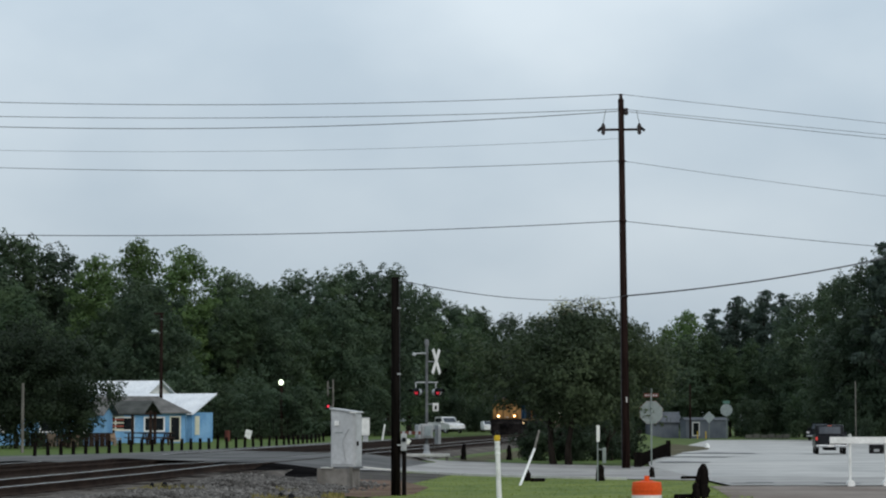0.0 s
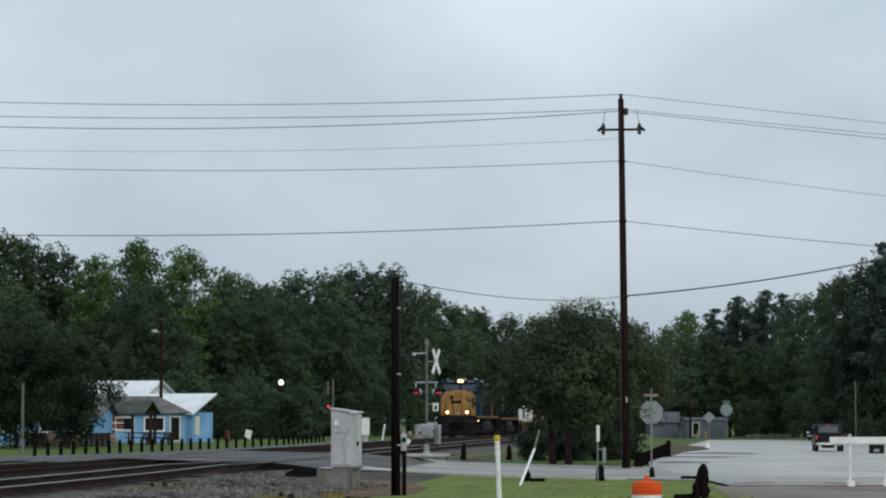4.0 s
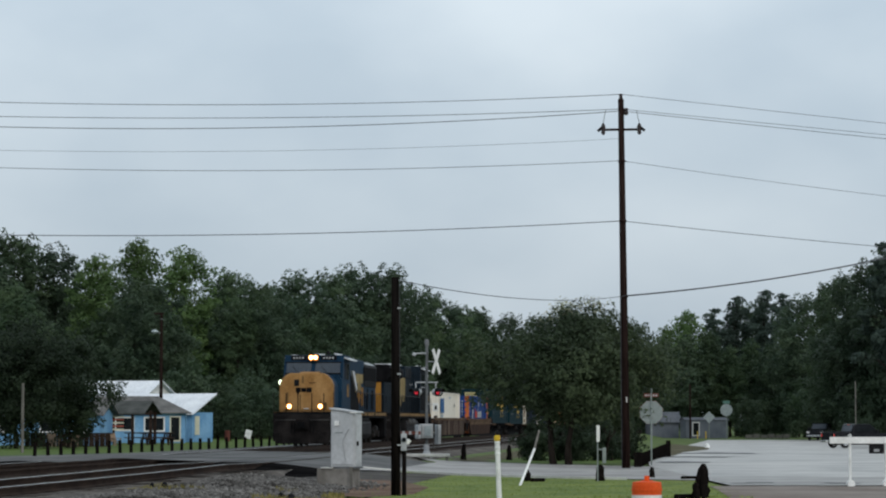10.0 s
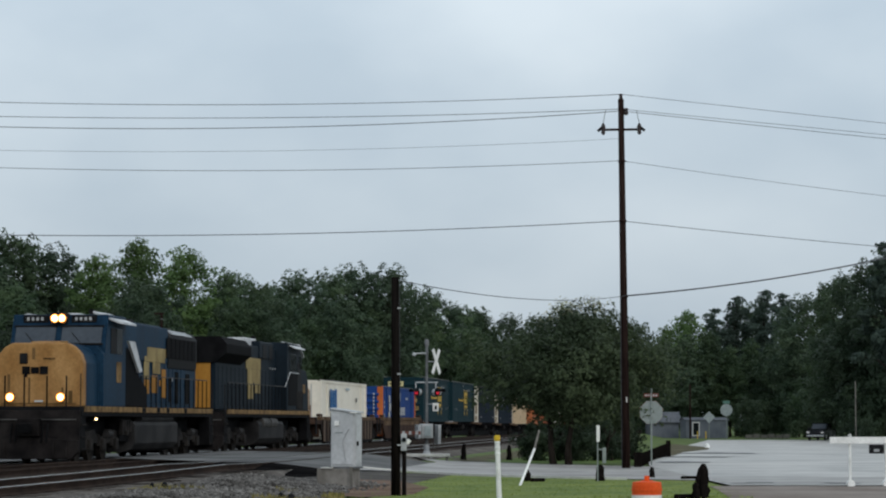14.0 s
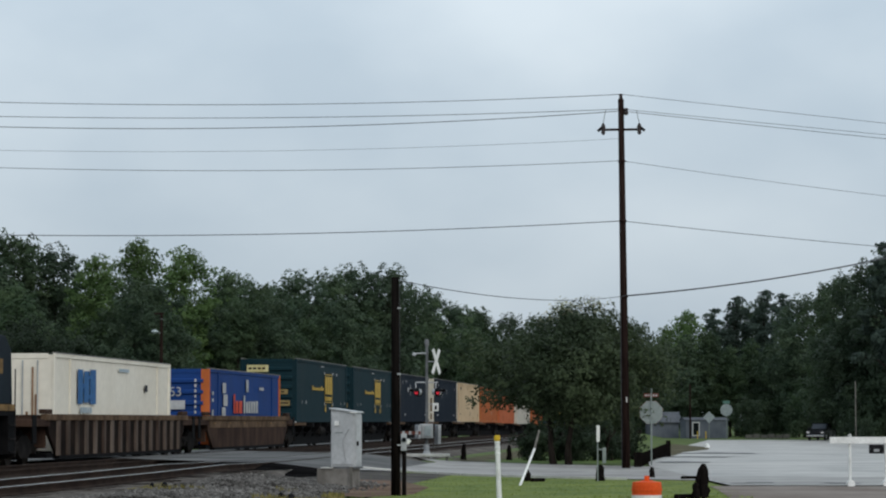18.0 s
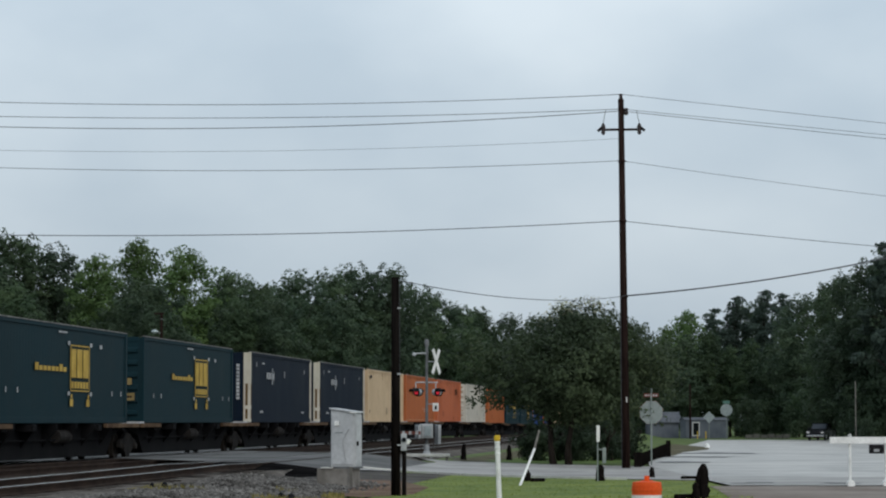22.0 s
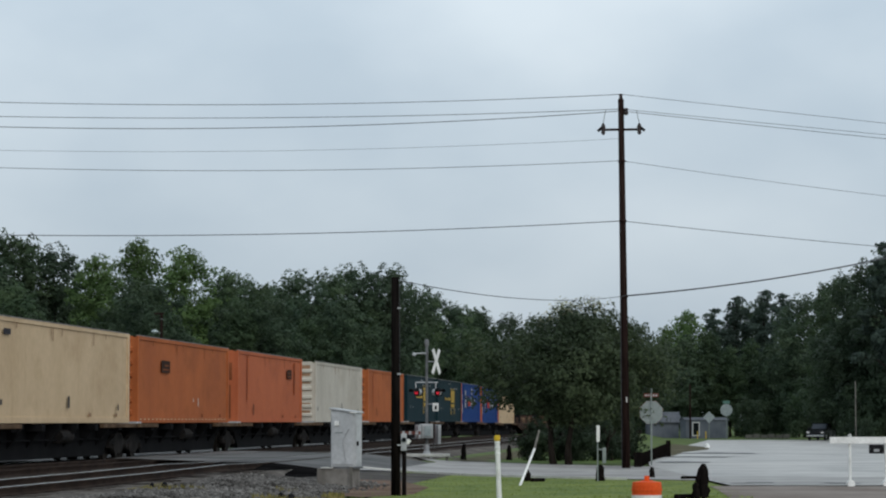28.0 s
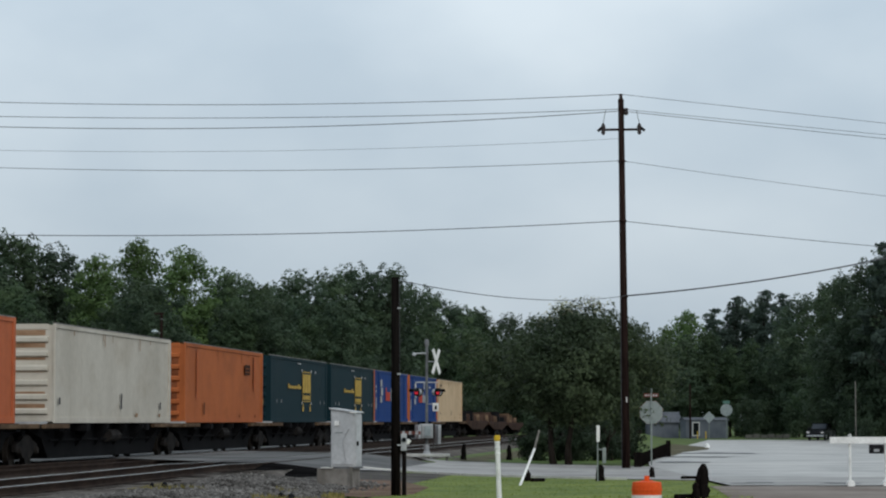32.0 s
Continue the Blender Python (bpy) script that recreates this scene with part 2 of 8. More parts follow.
def shared(name, me, parent, m):
    ob = new(name, me)
    ob.parent = parent
    ob.matrix_basis = m
    return ob


def thing(name, m, label, category, group="", kind=""):
    ob = new(name)
    ob.empty_display_size = 0.2
    ob.matrix_basis = m
    return tagged(ob, label, category, group, kind)


def solid(name, bm, material, m, label, category, group="", kind="", shade=False):
    ob = part(name, bm, material, None, "", shade)
    ob.matrix_basis = m
    return tagged(ob, label, category, group, kind)


def sheet(name, pts, faces, material, label, category, kind="structure"):
    me = bpy.data.meshes.new(name)
    me.from_pydata(pts, [], faces)
    me.materials.append(material)
    return tagged(new(name, me), label, category, "", kind)


def grid_sheet(name, us, vs, place, material, label, category, kind="structure"):
    pts = [place(u, v) for u in us for v in vs]
    k = len(vs)
    faces = [(i * k + j, (i + 1) * k + j, (i + 1) * k + j + 1, i * k + j + 1) for i in range(len(us) - 1) for j in range(k - 1)]
    return sheet(name, pts, faces, material, label, category, kind)


def drape(name, outline, lift, step, material, label, category, height=None):
    """Lays a plan outline on the ground, cut into cells of that step."""
    bm = bmesh.new()
    bm.faces.new([bm.verts.new((x, y, 0)) for x, y in outline])
    for axis in (0, 1):
        lo, hi = min(p[axis] for p in outline), max(p[axis] for p in outline)
        st = step[axis]
        no = (1, 0, 0) if axis == 0 else (0, 1, 0)
        for i in range(1, int((hi - lo) / st) + 1):
            co = (lo + i * st, 0, 0) if axis == 0 else (0, lo + i * st, 0)
            bmesh.ops.bisect_plane(bm, geom=bm.verts[:] + bm.edges[:] + bm.faces[:], plane_co=co, plane_no=no)
    for v in bm.verts:
        v.co.z = (height or ground_z)(v.co.x, v.co.y) + lift
    bmesh.ops.recalc_face_normals(bm, faces=bm.faces[:])
    if sum(f.normal.z for f in bm.faces) < 0:
        bmesh.ops.reverse_faces(bm, faces=bm.faces[:])
    ob = part(name, bm, material)
    return tagged(ob, label, category, "", "structure")


# ---- ground, roads, railway ----
def steps(*knots):
    """Values from knot to knot: (start, step) pairs and a last value."""
    res = []
    for (a, st), nxt in zip(knots, knots[1:]):
        b = nxt[0] if isinstance(nxt, tuple) else nxt
        k = max(1, round((b - a) / st))
        res += [a + (b - a) * i / k for i in range(k)]
    return res + [knots[-1]]


def ground_point(s, n):
    x, y = sn(s, n)
    return (x, y, ground_z(x, y) - 0.02)


grid_sheet("ground", steps((-300, 60), (40, 1.5), (60, 4), (80, 5), (300, 40), (700, 400), 4300),
           steps((-2500, 500), (-200, 40), (-40, 6), (3, 0.4), (11, 2), (23, 0.5), (28, 8), (100, 60), (300, 500), 2500),
           ground_point, GRASS, "damp green grass and soil reaching to the woods", "ground")

# far verge between the railway and the woods, brighter grass
drape("verge", [sn(60, 30.1), sn(60, 60), sn(300, 62), sn(300, 26.4), sn(140, 26.0), sn(118, 26.7), sn(106, 29.7)], 0.015, (20, 20), FARGRASS,
      "mown grass verge with a row of posts", "grass")


def ballast_point(s, n):
    x, y = sn(s, n)
    z = 0.235 - 0.30 * smooth(185, 275, s)
    z = z - sunk(n) if 10.9 < n < 22.3 else ground_z(x, y) - 0.03
    z += 0.03 * noise.noise((x * 0.9, y * 0.5, 0)) + 0.025 * noise.noise((x * 3, y * 2, 5))
    return (x, y, z)


grid_sheet("ballast", steps((30, 0.7), (75, 3), (120, 10), (700)), steps((9.4, 0.5), (24.0)), ballast_point, SUBGRADE,
           "dark cinder and stone ballast under three tracks", "ballast")


def heap(s, n):
    """Height of the loose stone heap beside the nearest track."""
    x, y = sn(s, n)
    z = 0.14 * smooth(11.4, 9.8, n) * smooth(8.2, 9.4, n) * smooth(58, 51, s)
    z += (0.07 * noise.noise((s * 0.30, n * 0.55, 2)) + 0.035 * noise.noise((s * 0.9, n * 1.5, 7))) * smooth(11.7, 10.6, n) * (0.1 + 0.9 * smooth(58, 52, s)) * smooth(7.4, 8.8, n)
    z += 0.17 * math.exp(-((s - 57.2) / 2.6) ** 2 - ((n - 10.5) / 0.75) ** 2)
    return ground_z(x, y) + 0.025 + max(0.0, z)


grid_sheet("gravel_bank", steps((38, 0.4), (71)), steps((7.2, 0.2), (11.7)),
           lambda s, n: (*sn(s, n), heap(s, n)), GRAVEL, "heaped grey railway stone beside the nearest track", "gravel")


def loose_stones():
    """Angular stones lying on the bank and along the nearest track, one joined mesh."""
    rnd = random.Random(17)
    pts, faces = [], []
    corners = ((1, 0, 0), (0, 1, 0), (-1, 0, 0), (0, -1, 0), (0, 0, 1), (0, 0, -1))
    tris = ((0, 1, 4), (1, 2, 4), (2, 3, 4), (3, 0, 4), (1, 0, 5), (2, 1, 5), (3, 2, 5), (0, 3, 5))
    for i in range(24000):
        s = 41 + 28 * rnd.random() ** 1.3
        n = rnd.uniform(7.2, 11.9)
        if (s > 60 and n < 9.0) or s > 60.0 + noise.noise((n * 1.5, 0, 3)) * 1.5:
            continue
        if rnd.random() < smooth(8.4, 7.2, n):
            continue
        x, y = sn(s, n)
        r = rnd.choice((0.018, 0.024, 0.03, 0.038, 0.052)) * rnd.uniform(0.8, 1.3)
        z = heap(s, n) + r * 0.35
        a, b = rnd.uniform(0, 6.28), rnd.uniform(-0.7, 0.7)
        k = len(pts)
        for cx, cy, cz in corners:
            cx, cy, cz = cx * rnd.uniform(0.7, 1.25), cy * rnd.uniform(0.6, 1.2), cz * rnd.uniform(0.5, 0.95)
            cx, cz = cx * math.cos(b) - cz * math.sin(b), cx * math.sin(b) + cz * math.cos(b)
            pts.append((x + r * (cx * math.cos(a) - cy * math.sin(a)), y + r * (cx * math.sin(a) + cy * math.cos(a)), z + r * cz))
        faces += [(k + u, k + v, k + w) for u, v, w in tris]
    sheet("loose_stones", pts, faces, STONE, "loose grey and brown railway stones", "gravel", "stuff")


loose_stones()


def near_edge(n):
    """Where the paved crossing begins, along the line."""
    return 68.6 - 0.2 * (12.9 - n) if n < 12.9 else 68.6 + 1.5 * (n - 12.9)


def lift(s, k):
    """The nearest track humps a little just before the crossing."""
    return 0.05 * smooth(50, 63, s) * smooth(69, 65, s) if k == 0 else 0.0


def rails():
    """Three tracks, each rail a web with foot and a polished head."""
    ss = steps((15, 8), (180, 6), (290, 25), (700))
    for k, tn in enumerate(TRACKS):
        track = thing("track_%d" % (k + 1), pose(0, 0, 0), "railway track with worn steel rails on wooden ties", "railway track", kind="structure")
        for side in (-0.755, 0.755):
            for nm, prof, m in (("rail_web", ((-0.065, -0.16), (0.065, -0.16), (0.065, -0.14), (0.012, -0.12), (0.012, -0.055), (0.034, -0.045), (0.035, -0.007), (-0.035, -0.007), (-0.034, -0.045), (-0.012, -0.055), (-0.012, -0.12), (-0.065, -0.14)), RUSTRAIL),
                                ("rail_head", ((-0.026, -0.007), (0.026, -0.007), (0.025, -0.003), (0.018, 0.0), (-0.018, 0.0), (-0.025, -0.003)), RUSTRAIL if k == 1 else RAILTOP)):
                e0, e1 = near_edge(tn + side), 86 + 1.3 * (tn + side - 11)
                spans = ((15, 700, m),) if nm == "rail_web" else ((15, e0, m), (e0, e1, RAILDULL), (e1, 700, m))
                for sa, sb, mm in spans:
                    bm = bmesh.new()
                    rings = []
                    for s in [sa] + [q for q in ss if sa < q < sb] + [sb]:
                        rings.append([bm.verts.new((*sn(s, tn + side + u), rail_z(s) + v + lift(s, k) - (SINK if k == 2 else 0.0))) for u, v in prof])
                    for a, b in zip(rings, rings[1:]):
                        for i in range(len(prof)):
                            j = (i + 1) % len(prof)
                            bm.faces.new((a[i], a[j], b[j], b[i]))
                    bmesh.ops.recalc_face_normals(bm, faces=bm.faces[:])
                    part(nm, bm, mm, track, ("grimy rail head flush with the road" if mm is RAILDULL else "rusty steel head" if k == 1 else "polished steel head") if nm == "rail_head" else "")
        me = mesh_of(box(-0.11, 0.11, -1.3, 1.3, -0.2, 0.0, 0.012), TIE)
        s = 38.0
        count = 0
        while s < 205 and count < 300:
            if not 69 + 1.5 * max(0, tn - 13.5) < s < 86 + 1.3 * (tn - 11):
                x, y = sn(s, tn + random.uniform(-0.05, 0.05))
                shared("tie", me, track, pose(x, y, rail_z(s) - (SINK if k == 2 else 0.0) - 0.155 + random.uniform(-0.012, 0.008), 0, 0, 90 - 6.04 + random.uniform(-1, 1)))
                count += 1
            s += 0.53


rails()


def crossing_z(x, y):
    s, n = x * TX + y * TY, -x * TY + y * TX
    z = 0.399 - sunk(n) - 0.374 * smooth(12.2, 8.2, n)
    return z + (0.03 - z) * smooth(22.2, 25.5, n)


def crossing():
    """The level crossing: slabs of asphalt between the rails, ramps on both sides."""
    lanes = [(9.0, 11.72)]
    for tn in TRACKS:
        lanes.append((tn - 0.67, tn + 0.67))
        lanes.append((tn + 0.83, tn + 4.0 - 0.83 if tn < 20 else 26.0))
    rd = thing("road_crossing", pose(0, 0, 0), "patched grey asphalt level crossing over three tracks", "road", kind="structure")
    for a, b in lanes:
        b = min(b, 26.0)
        ns = steps((a, 0.5), (b))
        pts, faces = [], []
        ss_n = 12
        for i in range(ss_n + 1):
            for n in ns:
                s0, s1 = near_edge(n), 86.0 + 1.3 * max(0.0, n - 11.0)
                s = s0 + (s1 - s0) * i / ss_n
                x, y = sn(s, n)
                pts.append((x, y, crossing_z(x, y) + 0.006 * noise.noise((x, y, 0))))
        k = len(ns)
        for i in range(ss_n):
            for j in range(k - 1):
                faces.append((i * k + j, (i + 1) * k + j, (i + 1) * k + j + 1, i * k + j + 1))
        me = bpy.data.meshes.new("slab")
        me.from_pydata(pts, [], faces)
        me.materials.append(ROAD)
        ob = new("slab", me)
        ob.parent = rd


crossing()

# the black edge of the raised crossing over the gravel
edge = bmesh.new()
a0, a1 = [], []
for i in range(15):
    u = i / 14
    n = 13.4 - 3.4 * u
    s = near_edge(n)
    x, y = sn(s, n)
    a0.append(edge.verts.new((x, y, crossing_z(x, y) - 0.004)))
    a1.append(edge.verts.new((*sn(s - 6.6 - 1.6 * noise.noise((u * 5, 1, 4)), n - 0.3), 0.085 + 0.02 * noise.noise((u * 9, 2, 2)))))
for i in range(14):
    edge.faces.new((a0[i], a1[i], a1[i + 1], a0[i + 1]))
bmesh.ops.recalc_face_normals(edge, faces=edge.faces[:])
tagged(part("road_edge", edge, BLACKTOP), "black broken asphalt slope at the crossing's edge", "road edge", "", "structure")

# road from the crossing to the parking lot, then the lot itself


def road_z(x, y):
    g, c = ground_z(x, y), crossing_z(x, y)
    n = -x * TY + y * TX
    return g + (c - g) * smooth(6.0, 9.2, n)


drape("road", [sn(68.0, 10.0), (-2.58, 71.9), (-1.38, 73.2), (1.1, 69.8), (3.1, 67.2), (6.5, 64.4), (6.6, 84.0), (4.2, 87.0), (2.4, 90.0), (0.9, 91.0), (-0.7, 88.5), sn(86, 9.3), sn(80, 9.3), sn(72, 9.3)],
      0.035, (1.5, 3.0), ROADPALE, "damp grey asphalt road leading to the crossing", "road", road_z)
drape("parking_lot", [(6.5, 59.2), (16, 58.6), (70, 58), (110, 292), (29.5, 292), (19.5, 215), (15.6, 183), (11.0, 135), (8.0, 103), (6.6, 84.0), (6.5, 64.4)],
      0.04, (6, 8), LOT, "broad pale worn asphalt lot with damp patches", "parking lot")
DAMP = mat("damp_brownish_asphalt", (0.20, 0.188, 0.175), (0.37, 0.355, 0.335), 0.35, 0.5, bump=0.3, bump_scale=9, fine=1.5, spec=0.16, amp=0.3)
edge_line = [(6.7 + 1.3 * k, 68.5 + 3.2 * noise.noise((k * 0.45, 3.0, 1.0))) for k in range(24)]
drape("damp_asphalt", [(6.6, 59.3), (16, 58.7), (37, 58.4)] + edge_line[::-1], 0.048, (4, 4), DAMP, "damp brownish band along the lot's near edge", "parking lot")
drape("asphalt_apron", [(6.0, 59.15), (5.6, 52), (5.4, 40), (70, 40), (70, 57.9), (16, 58.5), (6.5, 59.15)], 0.03, (5, 5), BROWNROAD,
      "brownish worn asphalt apron in the foreground", "road")
drape("service_road", [sn(40, 24.2), sn(40, 30.0), sn(106, 29.6), sn(118, 26.6), sn(140, 25.9), sn(240, 26.4), sn(240, 24.6)], 0.03, (20, 20), ROAD,
      "narrow grey road along the far side of the tracks", "road")
drape("bare_patch", [(-3.4, 62), (-1.0, 63.5), (-0.3, 58), (-0.6, 52.5), (-1.6, 50.5), (-3.4, 54)], 0.028, (1, 1), DIRT,
      "bare reddish dirt round the equipment cabinet", "dirt")
kerb = bmesh.new()
line = [(-2.58, 71.8), (-1.38, 73.0), (1.1, 69.6), (3.1, 67.0), (4.6, 65.6)]
for (x0, y0), (x1, y1) in zip(line, line[1:]):
    k = 4
    for i in range(k):
        p, q = (x0 + (x1 - x0) * i / k, y0 + (y1 - y0) * i / k), (x0 + (x1 - x0) * (i + 0.97) / k, y0 + (y1 - y0) * (i + 0.97) / k)
        z = road_z(*p) + 0.02
        vs = bm_box(kerb, p[0], q[0], 0, 0.2, -0.4, 0.05)
        for v, (px, py) in zip(vs, (p, q, q, p, p, q, q, p)):
            v.co.y = py + (0.0 if v.co.y < 0.1 else 0.22)
            v.co.z += road_z(px, py) + 0.03
tagged(part("kerb", kerb, KERBWHITE), "low pale concrete kerb between lawn and road", "kerb", "", "structure")
for cx, cy, rx, ry in ((11.8, 121, 1.25, 4.5), (13.2, 136, 1.9, 5.5), (18.2, 172, 2.6, 5.0), (8.4, 92, 1.0, 2.0), (9.2, 60.9, 0.42, 0.6), (7.4, 61.5, 0.35, 0.7), (6.9, 61.0, 0.3, 0.4)):
    ol = []
    for i in range(30):
        a = 2 * math.pi * i / 30
        r = 1 + 0.55 * noise.noise((cx + 1.6 * math.cos(a), cy + 1.6 * math.sin(a), 1))
        ol.append((cx + rx * r * math.cos(a), cy + ry * r * math.sin(a)))
    drape("wet_patch", ol, 0.05, (3, 4), WET, "dark wet patch on the pale asphalt", "wet patch")


def grass_tufts():
    """Short blades over the near lawn, one joined mesh."""
    rnd = random.Random(5)
    pts, faces = [], []
    for _ in range(16000):
        x, y = rnd.uniform(-3.4, 7.2), rnd.uniform(47, 74)
        n = -x * TY + y * TX
        near = 73.4 if x < -1.2 else 73.4 - (x + 1.2) * 1.55 if x < 1.1 else 69.6 - (x - 1.1) * 1.0
        if y > near - 0.3 or n > 9.0 or x > 6.2 - (59 - y) * 0.02:
            continue
        if n > 7.3 and rnd.random() < 0.85:
            continue
        z = ground_z(x, y)
        h, a, w = rnd.uniform(0.015, 0.05), rnd.uniform(-0.5, 0.5), rnd.uniform(0.008, 0.02)
        i = len(pts)
        pts += [(x - w * math.cos(a), y - w * math.sin(a), z), (x + w * math.cos(a), y + w * math.sin(a), z),
                (x + rnd.uniform(-0.03, 0.03), y + rnd.uniform(-0.03, 0.03), z + h)]
        faces.append((i, i + 1, i + 2))
    sheet("grass", pts, faces, BLADE, "short green lawn grass", "grass", "stuff")
    pts, faces = [], []
    for _ in range(5000):
        x, y = rnd.uniform(-6.0, -1.9), rnd.uniform(47.0, 51.5)
        s, n = x * TX + y * TY, -x * TY + y * TX
        if noise.noise((x * 0.8, y * 0.5, 3)) < 0.02 + 0.10 * (y - 47.5) or n > 10.8:
            continue
        z = heap(s, n) if n > 7.2 else ground_z(x, y)
        h, a, w = rnd.uniform(0.03, 0.12), rnd.uniform(-0.7, 0.7), rnd.uniform(0.008, 0.02)
        i = len(pts)
        pts += [(x - w * math.cos(a), y - w * math.sin(a), z), (x + w * math.cos(a), y + w * math.sin(a), z), (x + rnd.uniform(-0.06, 0.06), y, z + h)]
        faces.append((i, i + 1, i + 2))
    sheet("dry_grass", pts, faces, DRYBLADE, "yellowish dry weeds among the stones", "grass", "stuff")


drape("lawn", [sn(46, 6.5), sn(66, 7.5), sn(71.5, 8.0), (-1.38, 72.9), (1.1, 69.5), (3.1, 66.9), (6.4, 64.3), (6.3, 59), (5.7, 52), (5.5, 40), (0, 40)],
      0.02, (1.5, 3), mat("lawn_green", (0.080, 0.122, 0.022), (0.165, 0.200, 0.044), 0.55, 0.9, bump=0.6, bump_scale=14, fine=3.0, spec=0.2, amp=0.4), "bright green mown lawn", "lawn")
drape("grass_island", [(0.9, 91.2), (2.5, 90.2), (4.3, 86.8), (6.5, 83.8), (8.0, 103), (11.0, 135), (15.6, 183), (12, 186), sn(140, 9.3), sn(95, 9.3)],
      0.02, (3, 6), FARGRASS, "grass triangle under the tree and pole", "grass")
drape("dirt_verge", [(0.3, 90.6), (1.4, 90.6), (2.3, 98), (4.6, 118), (8.6, 150), (12.6, 186), sn(186, 9.2), sn(150, 9.3), sn(95, 9.3)], 0.035, (1.5, 5),
      OLIVE, "brownish dirt verge with thin grass beside the tracks", "dirt")
grass_tufts()

# ---- trees ----
BARK = mat("grey_brown_bark", (0.014, 0.011, 0.009), (0.038, 0.031, 0.026), 2.0, 0.9, bump=0.6, streak=(5, 5, 0.6))
LEAF_DARK = leaf_mat("dark_foliage", (0.036, 0.064, 0.038), (0.068, 0.100, 0.056))
# Understory leaves: shade under the woods is put into this slightly darker green.
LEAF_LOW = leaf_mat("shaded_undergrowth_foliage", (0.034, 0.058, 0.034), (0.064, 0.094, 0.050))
LEAF_OAK = leaf_mat("olive_dark_foliage", (0.020, 0.034, 0.019), (0.036, 0.054, 0.028), 0.15)
LEAF_NEAR = leaf_mat("olive_foliage", (0.040, 0.062, 0.030), (0.072, 0.098, 0.044), 0.2)
LEAF_MID = leaf_mat("mid_foliage", (0.040, 0.070, 0.036), (0.074, 0.112, 0.052))
LEAF_BRIGHT = leaf_mat("bright_foliage", (0.056, 0.104, 0.034), (0.112, 0.176, 0.058))
LEAF_PINE = leaf_mat("pine_foliage", (0.042, 0.070, 0.056), (0.072, 0.104, 0.078))
BLOSSOM = mat("pale_blossom", (0.20, 0.22, 0.14), (0.34, 0.34, 0.24), 2.0, 0.7, bump=0, per_island=0.25)


def leaves(bunches, count, size, seed, fine=False):
    """Leaf sprays about (x, y, z, radius, lobe centre x, y, z) bunches, facing out and up; fine makes lozenges, else triangles."""
    rs = np.random.RandomState(seed)
    b = np.array(bunches)
    share = b[:, 3] ** 2
    per = np.maximum(3, (count * share / share.sum())).astype(int)
    idx = np.repeat(np.arange(len(b)), per)
    m = len(idx)
    d = rs.normal(size=(m, 3))
    d /= np.linalg.norm(d, axis=1)[:, None]
    r = rs.uniform(0.2, 1.0, m) ** 0.5 * b[idx, 3]
    c = b[idx, :3] + d * r[:, None] * np.array([1, 1, 0.85])
    out = c - b[idx, 4:7]
    out /= np.linalg.norm(out, axis=1)[:, None] + 1e-6
    no = d * 0.5 + out * 0.7 + np.array([0, 0, 0.45]) + rs.normal(size=(m, 3)) * 0.45
    no /= np.linalg.norm(no, axis=1)[:, None] + 1e-6
    u = np.cross(no, rs.normal(size=(m, 3)))
    u /= np.linalg.norm(u, axis=1)[:, None] + 1e-6
    w = np.cross(no, u)
    q = size * rs.uniform(0.55, 1.35, m)[:, None]
    corners = [c - u * q, c + w * q * 0.45, c + u * q * 0.9, c - w * q * 0.5] if fine else [c - u * q, c + u * q * 0.55 + w * q * 0.6, c + u * q * 0.6 - w * q * 0.55]
    k = len(corners)
    me = bpy.data.meshes.new("crown")
    me.from_pydata(np.stack(corners, 1).reshape(-1, 3).tolist(), [], np.arange(m * k).reshape(-1, k).tolist())
    return me


def bm_limb(bm, pts, r0, r1, seg=7):
    k = len(pts) - 1
    for i in range(k):
        bm_tube(bm, pts[i], pts[i + 1], r0 + (r1 - r0) * i / k, r0 + (r1 - r0) * (i + 1) / k, seg, caps=True)


